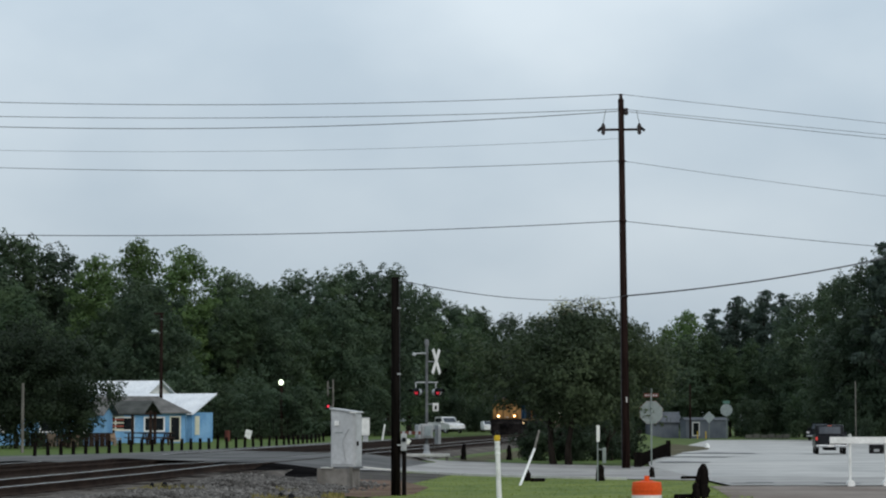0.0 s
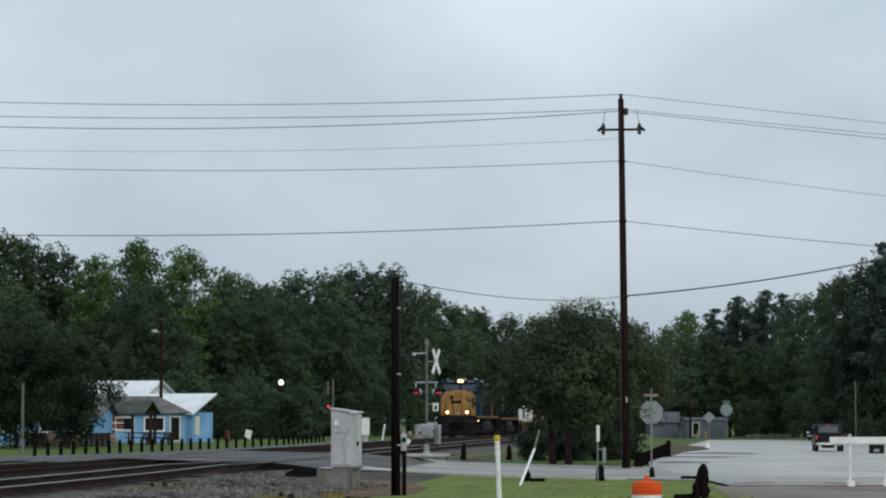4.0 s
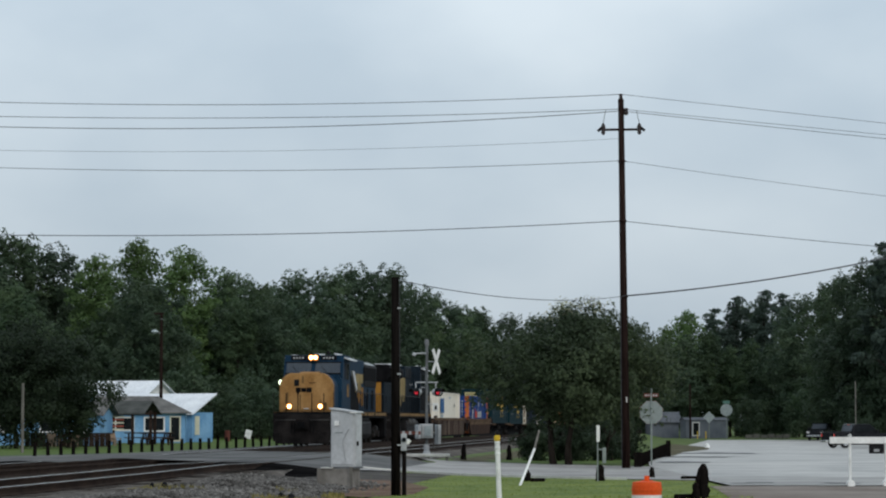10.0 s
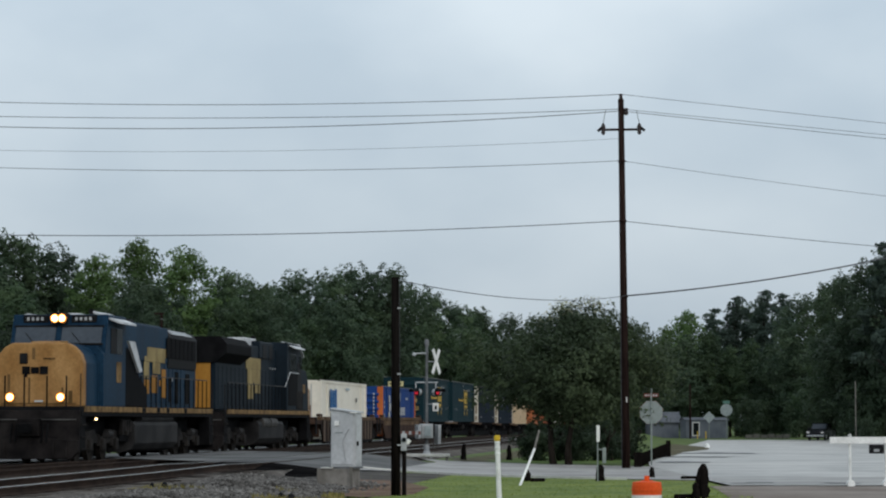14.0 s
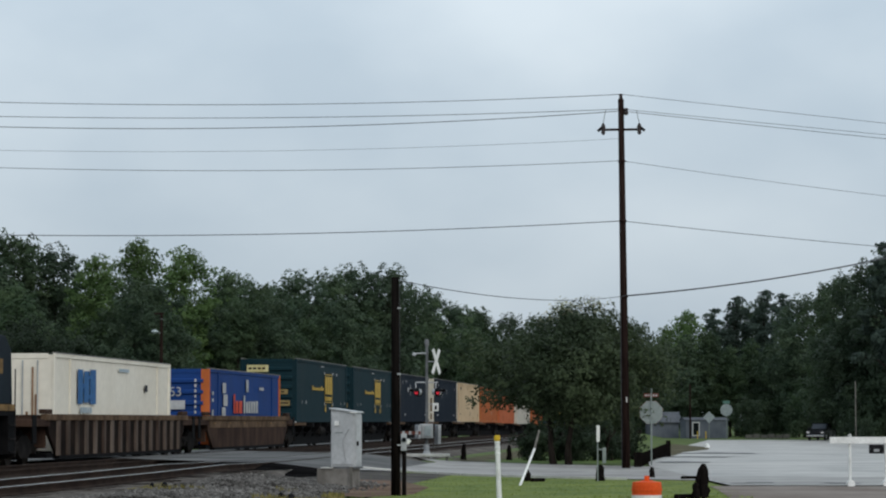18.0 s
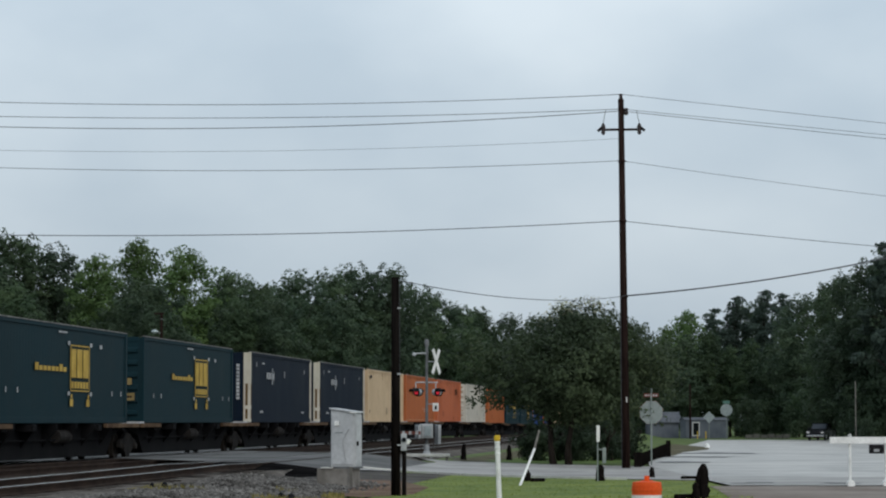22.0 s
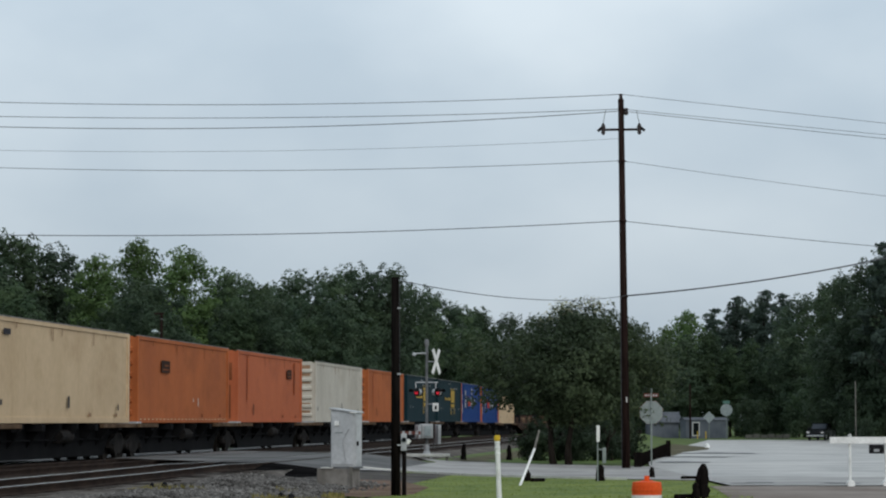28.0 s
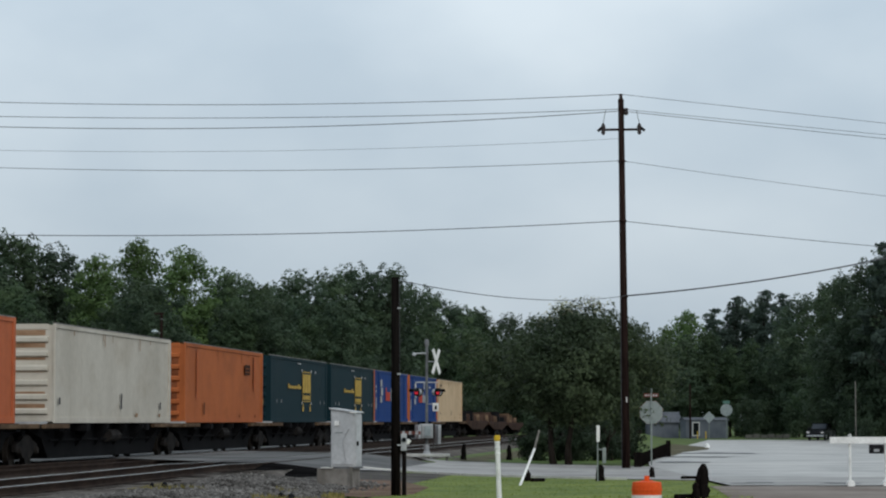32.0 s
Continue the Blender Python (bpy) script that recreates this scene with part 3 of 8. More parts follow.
def make_tree(seed, height, width, base, leafmat, lobes=15, count=14000, leaf=0.2, style="round", stems=1, label="", blossom=False, lean=0.0, airy=0.25, fine=False, floor_line=None, girth=1.0):
    """A tapered trunk with limbs and a crown built of rounded lobes, each clothed in leaf bunches, standing at the origin."""
    rnd = random.Random(seed)
    tree = thing("tree", pose(0, 0, 0), label, "tree")
    ch = height - base
    half = width / 2
    crown = []
    for i in range(lobes):
        w = (i + rnd.random()) / lobes
        if style == "round":
            lim = math.sqrt(max(0.05, 1 - (1.9 * w - 0.85) ** 2 * 0.9))
        elif style == "pine":
            lim = 0.95 - 0.6 * w
        else:
            lim = 0.95 - 0.6 * w ** 2.0
        r = half * rnd.uniform(0.34, 0.52) * (1.0 - 0.30 * w) * (0.8 if style == "pine" else 1.0)
        a = i * 2.4 + rnd.uniform(-0.6, 0.6)
        q = max(0.0, half * lim - r * 0.8) * math.sqrt(rnd.uniform(0.25, 1.0)) * (1.0 if w < 0.85 else 0.55)
        flat = 0.55 if style == "pine" else 0.85
        z = base + r * 0.6 + (ch - r * 1.15) * w
        crown.append((q * math.cos(a) + lean * w, q * math.sin(a), z, r, flat))
    bunches = []
    for x, y, z, r, flat in crown:
        high = (z - base) / ch > 0.55
        for _ in range(13):
            d = Vector((rnd.gauss(0, 1), rnd.gauss(0, 1), rnd.gauss(0.35, 0.9))).normalized()
            k = rnd.uniform(0.45, 0.92)
            bunches.append((x + d.x * r * k, y + d.y * r * k, z + d.z * r * k * flat, r * rnd.uniform(0.20, 0.42), x, y, z))
        for _ in range(int(10 * airy * (2.0 if high else 0.8))):
            d = Vector((rnd.gauss(0, 1), rnd.gauss(0, 1), rnd.gauss(0.9 if high else 0.0, 0.7))).normalized()
            k = rnd.uniform(0.95, 1.14)
            bunches.append((x + d.x * r * k, y + d.y * r * k, z + d.z * r * k * flat, r * rnd.uniform(0.15, 0.26), x, y, z))
    # the dense heart of the crown
    for i in range(12):
        w = (i + 0.5) / 12
        a, q = rnd.uniform(0, 6.283), half * rnd.uniform(0.0, 0.34)
        x, y, z = q * math.cos(a) + lean * w, q * math.sin(a), base + ch * (0.04 + 0.74 * w)
        bunches.append((x, y, z, half * (0.42 - 0.16 * w) * (0.7 if style == "pine" else 1.0), x, y, z))
    if floor_line:
        bunches = [q for q in bunches if q[2] - q[3] > floor_line(q[0]) and (q[0] > -1.3 or q[2] > 3.0 or rnd.random() < (0.62 if q[2] > 2.1 else 0.34))]
        # leafy sprays at the tip of the lifted limb
        for _ in range(20):
            x, z = rnd.uniform(-3.3, -1.6), rnd.uniform(2.05, 2.55)
            bunches.append((x, rnd.uniform(-0.6, 0.6), z, rnd.uniform(0.13, 0.24), x + 0.3, 0.0, z))
        for _ in range(26):
            x, z = rnd.uniform(-2.0, -0.5), rnd.uniform(2.05, 2.8)
            bunches.append((x, rnd.uniform(-0.7, 0.7), z, rnd.uniform(0.17, 0.27), x + 0.3, 0.0, z))
    bm = bmesh.new()
    for st in range(stems):
        ox, oy = (0, 0) if stems == 1 else (rnd.uniform(-0.35, 0.35), rnd.uniform(-0.3, 0.3))
        top = (ox * 2 + lean * 0.5 + rnd.uniform(-0.3, 0.3), oy * 2 + rnd.uniform(-0.3, 0.3), base + ch * 0.75)
        mid = (ox * 1.3 + rnd.uniform(-0.2, 0.2), oy * 1.3, base * 0.9)
        r = girth * max(0.07, height * 0.016) / (1 if stems == 1 else 1.5)
        bm_limb(bm, [(ox, oy, -0.15), mid, top], r * 1.25, r * 0.3, 8)
        for q in rnd.sample(crown, min(9, len(crown))):
            a = rnd.uniform(0.1, 0.8)
            start = tuple(mid[i] + (top[i] - mid[i]) * a for i in range(3))
            if q[2] > start[2] - 1:
                mid2 = tuple((start[i] + q[i]) / 2 + (0.25 if i == 2 else rnd.uniform(-0.2, 0.2)) for i in range(3))
                bm_limb(bm, [start, mid2, q[:3]], r * 0.4, r * 0.1, 5)
    part("trunk", bm, BARK, tree)
    me = leaves(bunches, count, leaf, seed, fine)
    me.materials.append(leafmat)
    cr = new("crown", me)
    cr.parent = tree
    if blossom:
        high = [(q[0], q[1], q[2] + q[3] * 0.5, q[3] * 0.8, *q[4:]) for q in sorted(bunches, key=lambda q: q[2] - 0.25 * q[0])[-60:] if q[0] > -0.8]
        me = leaves(high, 700, leaf * 0.8, seed + 50, fine)
        me.materials.append(BLOSSOM)
        bl = new("blossom", me)
        bl.parent = tree
        bl["label"] = "pale seed heads and blossom at the crown's top"
    return tree


LBL_D = "tall dark green broadleaf tree at the edge of the woods"
LBL_B = "tall leafy tree with brighter green sunlit crown"
LBL_P = "tall dark pine with an open uneven crown"
PROTO = {
    "d1": (make_tree(11, 17.0, 11.5, 2.5, LEAF_DARK, 25, 18000, 0.19, "round", label=LBL_D), 17.0),
    "d2": (make_tree(12, 17.0, 9.5, 2.0, LEAF_MID, 24, 17000, 0.18, "tall", label=LBL_D, airy=0.4), 17.0),
    "b1": (make_tree(13, 17.0, 10.0, 3.0, LEAF_BRIGHT, 24, 17000, 0.17, "tall", label=LBL_B, airy=0.6), 17.0),
    "m1": (make_tree(14, 17.0, 12.5, 1.5, LEAF_MID, 26, 18000, 0.20, "round", label=LBL_D), 17.0),
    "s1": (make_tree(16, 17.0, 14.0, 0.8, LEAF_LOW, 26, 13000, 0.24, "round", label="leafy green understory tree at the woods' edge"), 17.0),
    "h1": (make_tree(18, 17.0, 13.0, 1.0, LEAF_DARK, 15, 8000, 0.30, "round", label=LBL_D), 17.0),
    "p1": (make_tree(15, 17.0, 8.0, 5.5, LEAF_PINE, 20, 14000, 0.16, "pine", label=LBL_P, airy=0.5), 17.0),
}
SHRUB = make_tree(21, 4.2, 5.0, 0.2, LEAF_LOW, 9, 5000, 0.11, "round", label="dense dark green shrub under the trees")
SHRUB.name = "shrub"
SHRUB["category"] = "shrub"
used = set()


def plant(kind, x, y, height, turn, group="woods behind the town"):
    proto, h0 = PROTO[kind]
    k = height / h0
    m = pose(x, y, ground_z(x, y), 0, 0, turn)
    if kind in used:
        t = copy_thing(proto, m)
    else:
        used.add(kind)
        t = proto
        t.matrix_basis = m
    t.scale = (k * 1.02, k * 1.02, k)
    tagged(t, group=group)
    return t


def shrub_at(x, y, k, turn):
    t = SHRUB if "shrub" not in used else copy_thing(SHRUB, pose(x, y, ground_z(x, y), 0, 0, turn))
    used.add("shrub")
    t.matrix_basis = pose(x, y, ground_z(x, y), 0, 0, turn)
    t.scale = (k, k, k)
    tagged(t, group="undergrowth")


def woods():
    rnd = random.Random(3)
    # skyline: bearing as X per metre of depth, depth, height of the top, kind
    front = [(-0.186, 232, 18.8, "d1"), (-0.176, 236, 17.2, "p1"), (-0.169, 236, 18.3, "d2"), (-0.160, 238, 18.0, "d2"), (-0.148, 240, 17.6, "d1"), (-0.132, 232, 16.2, "b1"),
             (-0.116, 235, 17.8, "b1"), (-0.098, 232, 16.9, "b1"), (-0.083, 240, 15.1, "d2"), (-0.078, 264, 16.2, "d1"), (-0.070, 245, 14.2, "d2"), (-0.064, 268, 15.6, "m1"), (-0.056, 250, 15.8, "d1"),
             (-0.044, 255, 16.2, "m1"), (-0.033, 258, 16.9, "d1"), (-0.021, 260, 17.0, "d1"), (-0.013, 318, 18.4, "m1"), (-0.004, 352, 18.6, "d1"),
             (0.004, 380, 18.6, "m1"), (0.010, 392, 18.2, "d1"), (0.014, 390, 18.0, "d2"), (0.025, 385, 17.2, "d1"), (0.037, 380, 17.0, "m1"), (0.048, 382, 16.2, "d1"), (0.060, 385, 16.4, "m1"),
             (0.073, 380, 16.0, "d1"), (0.086, 372, 15.6, "b1"), (0.093, 362, 17.4, "b1"), (0.103, 380, 18.4, "p1"), (0.112, 372, 19.8, "p1"), (0.117, 378, 19.4, "d1"), (0.123, 366, 20.4, "p1"),
             (0.130, 360, 19.6, "p1"), (0.138, 340, 18.6, "d1"), (0.147, 310, 18.4, "d2"), (0.155, 295, 19.0, "m1"), (0.163, 282, 19.6, "d1"), (0.170, 270, 20.6, "p1"), (0.176, 275, 21.6, "d1"), (0.184, 272, 22.0, "d1")]
    for b, d, h, kind in front:
        plant(kind, b * d, d, h, rnd.uniform(0, 360))
    # lower rows before and behind
    for i in range(26):
        b = -0.19 + 0.165 * i / 25
        d = 214 + 28 * rnd.random() + (28 if b > -0.06 else 0) + (14 if b > -0.03 else 0)
        plant(rnd.choice(("d1", "s1", "m1", "d2")), b * d, d, rnd.uniform(9.5, 13.2), rnd.uniform(0, 360))
    for i in range(16):
        b = -0.2 + 0.172 * i / 15
        d = 275 + 20 * rnd.random()
        plant("h1", b * d, d, rnd.uniform(15.0, 16.8), rnd.uniform(0, 360))
    for i in range(26):
        b = -0.012 + 0.202 * i / 25
        d = 348 + 25 * rnd.random() - (70 if b > 0.145 else 0)
        plant(rnd.choice(("s1", "m1", "s1", "d2")), b * d, d, rnd.uniform(11.0, 14.2), rnd.uniform(0, 360))
    for i in range(14):
        b = 0.0 + 0.2 * i / 13
        d = 415 + 20 * rnd.random()
        plant("h1", b * d, d, rnd.uniform(14, 16.0), rnd.uniform(0, 360))
    for i in range(34):
        b = -0.19 + 0.164 * i / 33
        d = 205 + 15 * rnd.random() + (40 if b > -0.05 else 0)
        shrub_at(b * d, d, rnd.uniform(0.8, 1.5), rnd.uniform(0, 360))
    for i in range(30):
        b = -0.008 + 0.198 * i / 29
        d = 336 + 8 * rnd.random() - (62 if b > 0.15 else 0)
        if not 0.083 < b < 0.111:
            shrub_at(b * d, d, rnd.uniform(0.9, 1.7), rnd.uniform(0, 360))


woods()

# the spreading tree beside the blue houses, and a smaller one behind it
oak = make_tree(31, 6.9, 9.6, 0.55, LEAF_OAK, 28, 34000, 0.10, "round", label="low spreading dark tree shading the picnic lawn", fine=True)
oak.matrix_basis = pose(-22.6, 139, 0)
oak2 = make_tree(32, 6.4, 6.4, 0.6, LEAF_OAK, 22, 20000, 0.10, "round", label="dark leafy tree over the blue house", fine=True)
oak2.matrix_basis = pose(-20.3, 142, 0)
# the crape myrtle by the road: pale seed heads on top, its roadside limbs lifted
myrtle = make_tree(33, 5.05, 7.9, 0.75, LEAF_NEAR, 54, 54000, 0.072, "round", stems=2, girth=2.3, lean=0.7, label="dark spreading crape myrtle with an airy top", blossom=True, airy=0.7, fine=True,
                   floor_line=lambda x: 1.0 + min(0.6, max(0.0, (-x - 0.9) * 3.0)))
myrtle.matrix_basis = pose(4.05, 88.1, ground_z(4.05, 88.1))
myrtle2 = make_tree(34, 4.2, 2.9, 0.7, LEAF_NEAR, 13, 9000, 0.065, "round", stems=3, label="small leafy tree behind the utility pole", fine=True, airy=0.5)
myrtle2.matrix_basis = pose(6.6, 102.0, ground_z(6.6, 102))
bush = make_tree(35, 1.15, 1.9, 0.05, LEAF_OAK, 9, 8000, 0.04, "round", stems=3, label="rounded dark evergreen bush by the road", fine=True)
bush.name, bush["category"] = "bush", "shrub"
bush.matrix_basis = pose(3.45, 97.5, ground_z(3.45, 97.5))
bush.scale = (1.4, 1.4, 1.3)
for x, y, k, turn in ((4.9, 97.5, 1.25, 40), (6.0, 99.5, 1.35, 200), (7.1, 103.0, 1.3, 310)):
    copy_thing(bush, pose(x, y, ground_z(x, y), 0, 0, turn)).scale = (k, k, k)
copy_thing(bush, pose(4.7, 98.5, ground_z(4.7, 98.5), 0, 0, 130))
pale_bush = copy_thing(SHRUB, pose(42.4, 262, ground_z(42.4, 262), 0, 0, 40))
pale_bush.scale = (0.62, 0.62, 0.64)

# ---- the train ----
NC = TRACKS[2]
HEAD = math.degrees(math.atan2(-TY, -TX))
moving = []


def train_shift(t):
    """How far along the line the train still is from where it stands at 16 s."""
    u = (t - 16) / 16
    return -205.7813 * u + 4.6938 * u ** 2 + 4.8242 * u ** 3 - 4.5397 * u ** 4


def train_pose(s):
    """Pose of a vehicle whose front end is at s; its own x runs forward, y towards the road side."""
    x, y = sn(s, NC)
    return pose(x, y, rail_z(s + 9), 0, 0, HEAD)


def vehicle(name, s0, label, category, group=""):
    v = thing(name, train_pose(s0), label, category, group)
    moving.append((v, s0))
    return v


BLUE = mat("faded_blue_enamel", (0.0050, 0.0195, 0.041), (0.0135, 0.038, 0.068), 1.0, 0.5, bump=0.06, streak=(1, 1, 0.3), amp=0.45)
NAVYLOCO = mat("dirty_navy_enamel", (0.005, 0.0095, 0.0145), (0.012, 0.0190, 0.0265), 0.7, 0.55, bump=0.06, streak=(1, 1, 0.3))
NOSEYELLOW = mat("faded_yellow_enamel", (0.25, 0.128, 0.044), (0.39, 0.220, 0.088), 1.3, 0.5, bump=0.06, streak=(1, 1, 0.5), amp=0.35)
DOORORANGE = mat("orange_yellow_enamel", (0.27, 0.120, 0.022), (0.36, 0.175, 0.035), 1.0, 0.55, bump=0.05, streak=(1, 1, 0.3))
SILLTAN = mat("dusty_yellow_sill", (0.10, 0.062, 0.030), (0.27, 0.170, 0.075), 2.5, 0.7, bump=0.1)
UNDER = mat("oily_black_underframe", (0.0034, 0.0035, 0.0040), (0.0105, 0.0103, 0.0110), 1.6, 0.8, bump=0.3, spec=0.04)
PILOT = mat("dusty_dark_pilot", (0.0064, 0.0058, 0.0060), (0.0205, 0.0178, 0.0172), 2.0, 0.8, bump=0.3)
TRUCKGREY = mat("grimy_truck_casting", (0.0082, 0.0077, 0.0076), (0.032, 0.0288, 0.0268), 2.2, 0.8, bump=0.3)
TANKGREY = mat("dusty_grey_tank", (0.0165, 0.0160, 0.0165), (0.040, 0.0385, 0.0385), 1.0, 0.65, bump=0.12)
BROWNSTEEL = mat("rusty_brown_car_steel", (0.028, 0.0165, 0.0125), (0.068, 0.042, 0.031), 1.2, 0.8, bump=0.2, streak=(1, 1, 0.6))
TANSTEEL = mat("sun_faded_tan_sill", (0.065, 0.040, 0.025), (0.155, 0.104, 0.066), 1.8, 0.8, bump=0.2)
RIBSTEEL = mat("scuffed_brown_rib", (0.034, 0.022, 0.017), (0.125, 0.098, 0.080), 1.1, 0.8, bump=0.1, streak=(1, 1, 0.25), per_object=0.25)
# Rust brown darkened: the shade between the ribs is put into it.
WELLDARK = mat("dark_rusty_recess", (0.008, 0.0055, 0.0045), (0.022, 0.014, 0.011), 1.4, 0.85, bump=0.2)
RUSTRUN = mat("brown_rust_run", (0.20, 0.115, 0.065), (0.34, 0.22, 0.14), 1.5, 0.8, bump=0)
GRIME = mat("dark_grime_streak", (0.10, 0.058, 0.024), (0.16, 0.094, 0.04), 2.0, 0.7, bump=0)
AIRGREY = mat("grimy_grey_air_tank", (0.026, 0.025, 0.024), (0.085, 0.082, 0.078), 2.0, 0.6, bump=0.1)
WHEEL = mat("worn_wheel_steel", (0.009, 0.0078, 0.0068), (0.032, 0.027, 0.023), 3.0, 0.7, metal=0.1, bump=0.1)
ROOFPALE = mat("pale_worn_roof", (0.40, 0.41, 0.42), (0.56, 0.57, 0.58), 2.0, 0.5, bump=0.05)
LOGOBLUE = mat("blue_logo_vinyl", (0.03, 0.10, 0.25), (0.05, 0.15, 0.32), 3.0, 0.5, bump=0)
LOGOYELLOW = mat("yellow_logo_vinyl", (0.40, 0.26, 0.05), (0.55, 0.38, 0.09), 1.6, 0.55, bump=0)
LOGOFADED = mat("sun_faded_yellow_emblem", (0.20, 0.145, 0.062), (0.33, 0.255, 0.12), 1.2, 0.6, bump=0)
MARKWHITE = mat("white_vinyl_mark", (0.30, 0.31, 0.32), (0.47, 0.47, 0.47), 2.0, 0.55, bump=0)
MARKRED = mat("red_vinyl_mark", (0.45, 0.05, 0.035), (0.55, 0.09, 0.05), 3.0, 0.55, bump=0)
DARKMARK = mat("dark_stencil_mark", (0.02, 0.02, 0.025), (0.05, 0.05, 0.06), 3.0, 0.6, bump=0)


def wheelset(parent, x, r):
    """One axle with two flanged wheels, turning about its own y."""
    bm = bmesh.new()
    for side in (-1, 1):
        prof = [(r + 0.028, 0.69), (r + 0.028, 0.715), (r, 0.735), (r - 0.01, 0.83), (r * 0.55, 0.80), (r * 0.28, 0.835)]
        rings = [[bm.verts.new((rad * math.cos(2 * math.pi * i / 20), side * yy, rad * math.sin(2 * math.pi * i / 20))) for i in range(20)] for rad, yy in prof]
        for a, b in zip(rings, rings[1:]):
            for i in range(20):
                bm.faces.new((a[i], a[(i + 1) % 20], b[(i + 1) % 20], b[i]))
        bm.faces.new(rings[0])
        bm.faces.new(rings[-1][::-1])
    bm_tube(bm, (0, -0.9, 0), (0, 0.9, 0), 0.085, seg=8)
    bmesh.ops.recalc_face_normals(bm, faces=bm.faces[:])
    w = part("wheelset", bm, WHEEL, parent)
    w.matrix_basis = pose(x, 0, r - SINK)
    return w


def freight_truck(parent, x):
    """A three-piece freight truck: two side frames with springs, bolster, two wheelsets."""
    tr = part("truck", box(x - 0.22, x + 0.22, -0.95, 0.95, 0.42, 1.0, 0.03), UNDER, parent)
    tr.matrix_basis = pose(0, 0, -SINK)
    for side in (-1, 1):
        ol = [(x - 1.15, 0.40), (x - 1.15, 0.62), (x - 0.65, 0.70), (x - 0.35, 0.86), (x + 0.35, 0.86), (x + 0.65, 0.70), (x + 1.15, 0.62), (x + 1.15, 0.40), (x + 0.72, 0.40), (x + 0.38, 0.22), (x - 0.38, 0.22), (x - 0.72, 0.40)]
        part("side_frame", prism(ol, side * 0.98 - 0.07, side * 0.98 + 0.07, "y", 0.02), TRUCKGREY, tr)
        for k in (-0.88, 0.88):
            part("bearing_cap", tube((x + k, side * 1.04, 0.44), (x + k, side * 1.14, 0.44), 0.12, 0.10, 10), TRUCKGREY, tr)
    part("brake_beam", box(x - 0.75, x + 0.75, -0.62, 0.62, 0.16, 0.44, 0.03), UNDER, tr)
    for k in (-0.88, 0.88):
        wheelset(parent, x + k, 0.457)
    return tr


def loco_truck(parent, x):
    """A three-axle locomotive truck."""
    tr = part("truck", box(x - 1.9, x + 1.9, -0.85, 0.85, 0.55, 1.32, 0.04), UNDER, parent)
    tr.matrix_basis = pose(0, 0, -SINK)
    for side in (-1, 1):
        ol = [(x - 2.25, 0.45), (x - 2.2, 0.95), (x - 1.0, 1.02), (x - 0.6, 0.78), (x + 0.6, 0.78), (x + 1.0, 1.02), (x + 2.2, 0.95), (x + 2.25, 0.45), (x + 1.6, 0.42), (x + 1.2, 0.62), (x + 0.5, 0.58), (x, 0.40), (x - 0.5, 0.58), (x - 1.2, 0.62), (x - 1.6, 0.42)]
        part("side_frame", prism(ol, side * 1.12 - 0.08, side * 1.12 + 0.08, "y", 0.02), TRUCKGREY, tr)
        for k in (-1.75, 0, 1.75):
            part("journal_box", box(x + k - 0.2, x + k + 0.2, side * 1.24 - 0.07, side * 1.24 + 0.07, 0.36, 0.72, 0.03), TRUCKGREY, tr)
            part("spring", tube((x + k + 0.45, side * 1.18, 0.50), (x + k + 0.45, side * 1.18, 0.86), 0.085, seg=9), TRUCKGREY, tr)
        part("brake_cylinder", tube((x - 0.9, side * 1.26, 0.86), (x - 0.35, side * 1.26, 0.86), 0.11, seg=10), TANKGREY, tr)
        part("sand_pipe", tube((x + 2.35, side * 0.8, 0.12), (x + 2.2, side * 0.9, 0.9), 0.025, seg=6), UNDER, tr)
    part("traction_motor", box(x - 2.1, x + 2.1, -0.62, 0.62, 0.13, 0.56, 0.05), UNDER, tr)
    for k in (-1.75, 0, 1.75):
        wheelset(parent, x + k, 0.53)
    return tr


def railing(parent, x0, x1, y, z, n, h=1.05):
    rail = part("handrail", tube((x0, y, z + h), (x1, y, z + h), 0.018, seg=6), AIRGREY, parent, "grey worn handrail")
    for i in range(n):
        x = x0 + (x1 - x0) * i / (n - 1)
        part("stanchion", tube((x, y, z - 0.12), (x, y, z + h), 0.02, seg=6), UNDER, rail)


def marks(parent, name, m, y, quads, label):
    """Flat painted shapes on a side wall at y: (x0, x1, z0, z1) each."""
    first = None
    for x0, x1, z0, z1 in quads:
        bm = bmesh.new()
        bm_box(bm, x0, x1, min(y, y + 0.006), max(y, y + 0.006), z0, z1)
        ob = part(name, bm, m, parent, label)
        first = first or ob
    return first


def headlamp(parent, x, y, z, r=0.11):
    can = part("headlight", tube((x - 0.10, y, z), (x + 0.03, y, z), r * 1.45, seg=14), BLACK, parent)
    # this rim glows by itself to imitate the halo round the lens
    part("reflector", tube((x + 0.02, y, z), (x + 0.035, y, z), r * 1.4, r * 1.38, 14), HALORIM, can, "glowing amber rim imitating the lens halo")
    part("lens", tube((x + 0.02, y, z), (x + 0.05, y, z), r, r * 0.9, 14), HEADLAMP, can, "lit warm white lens")


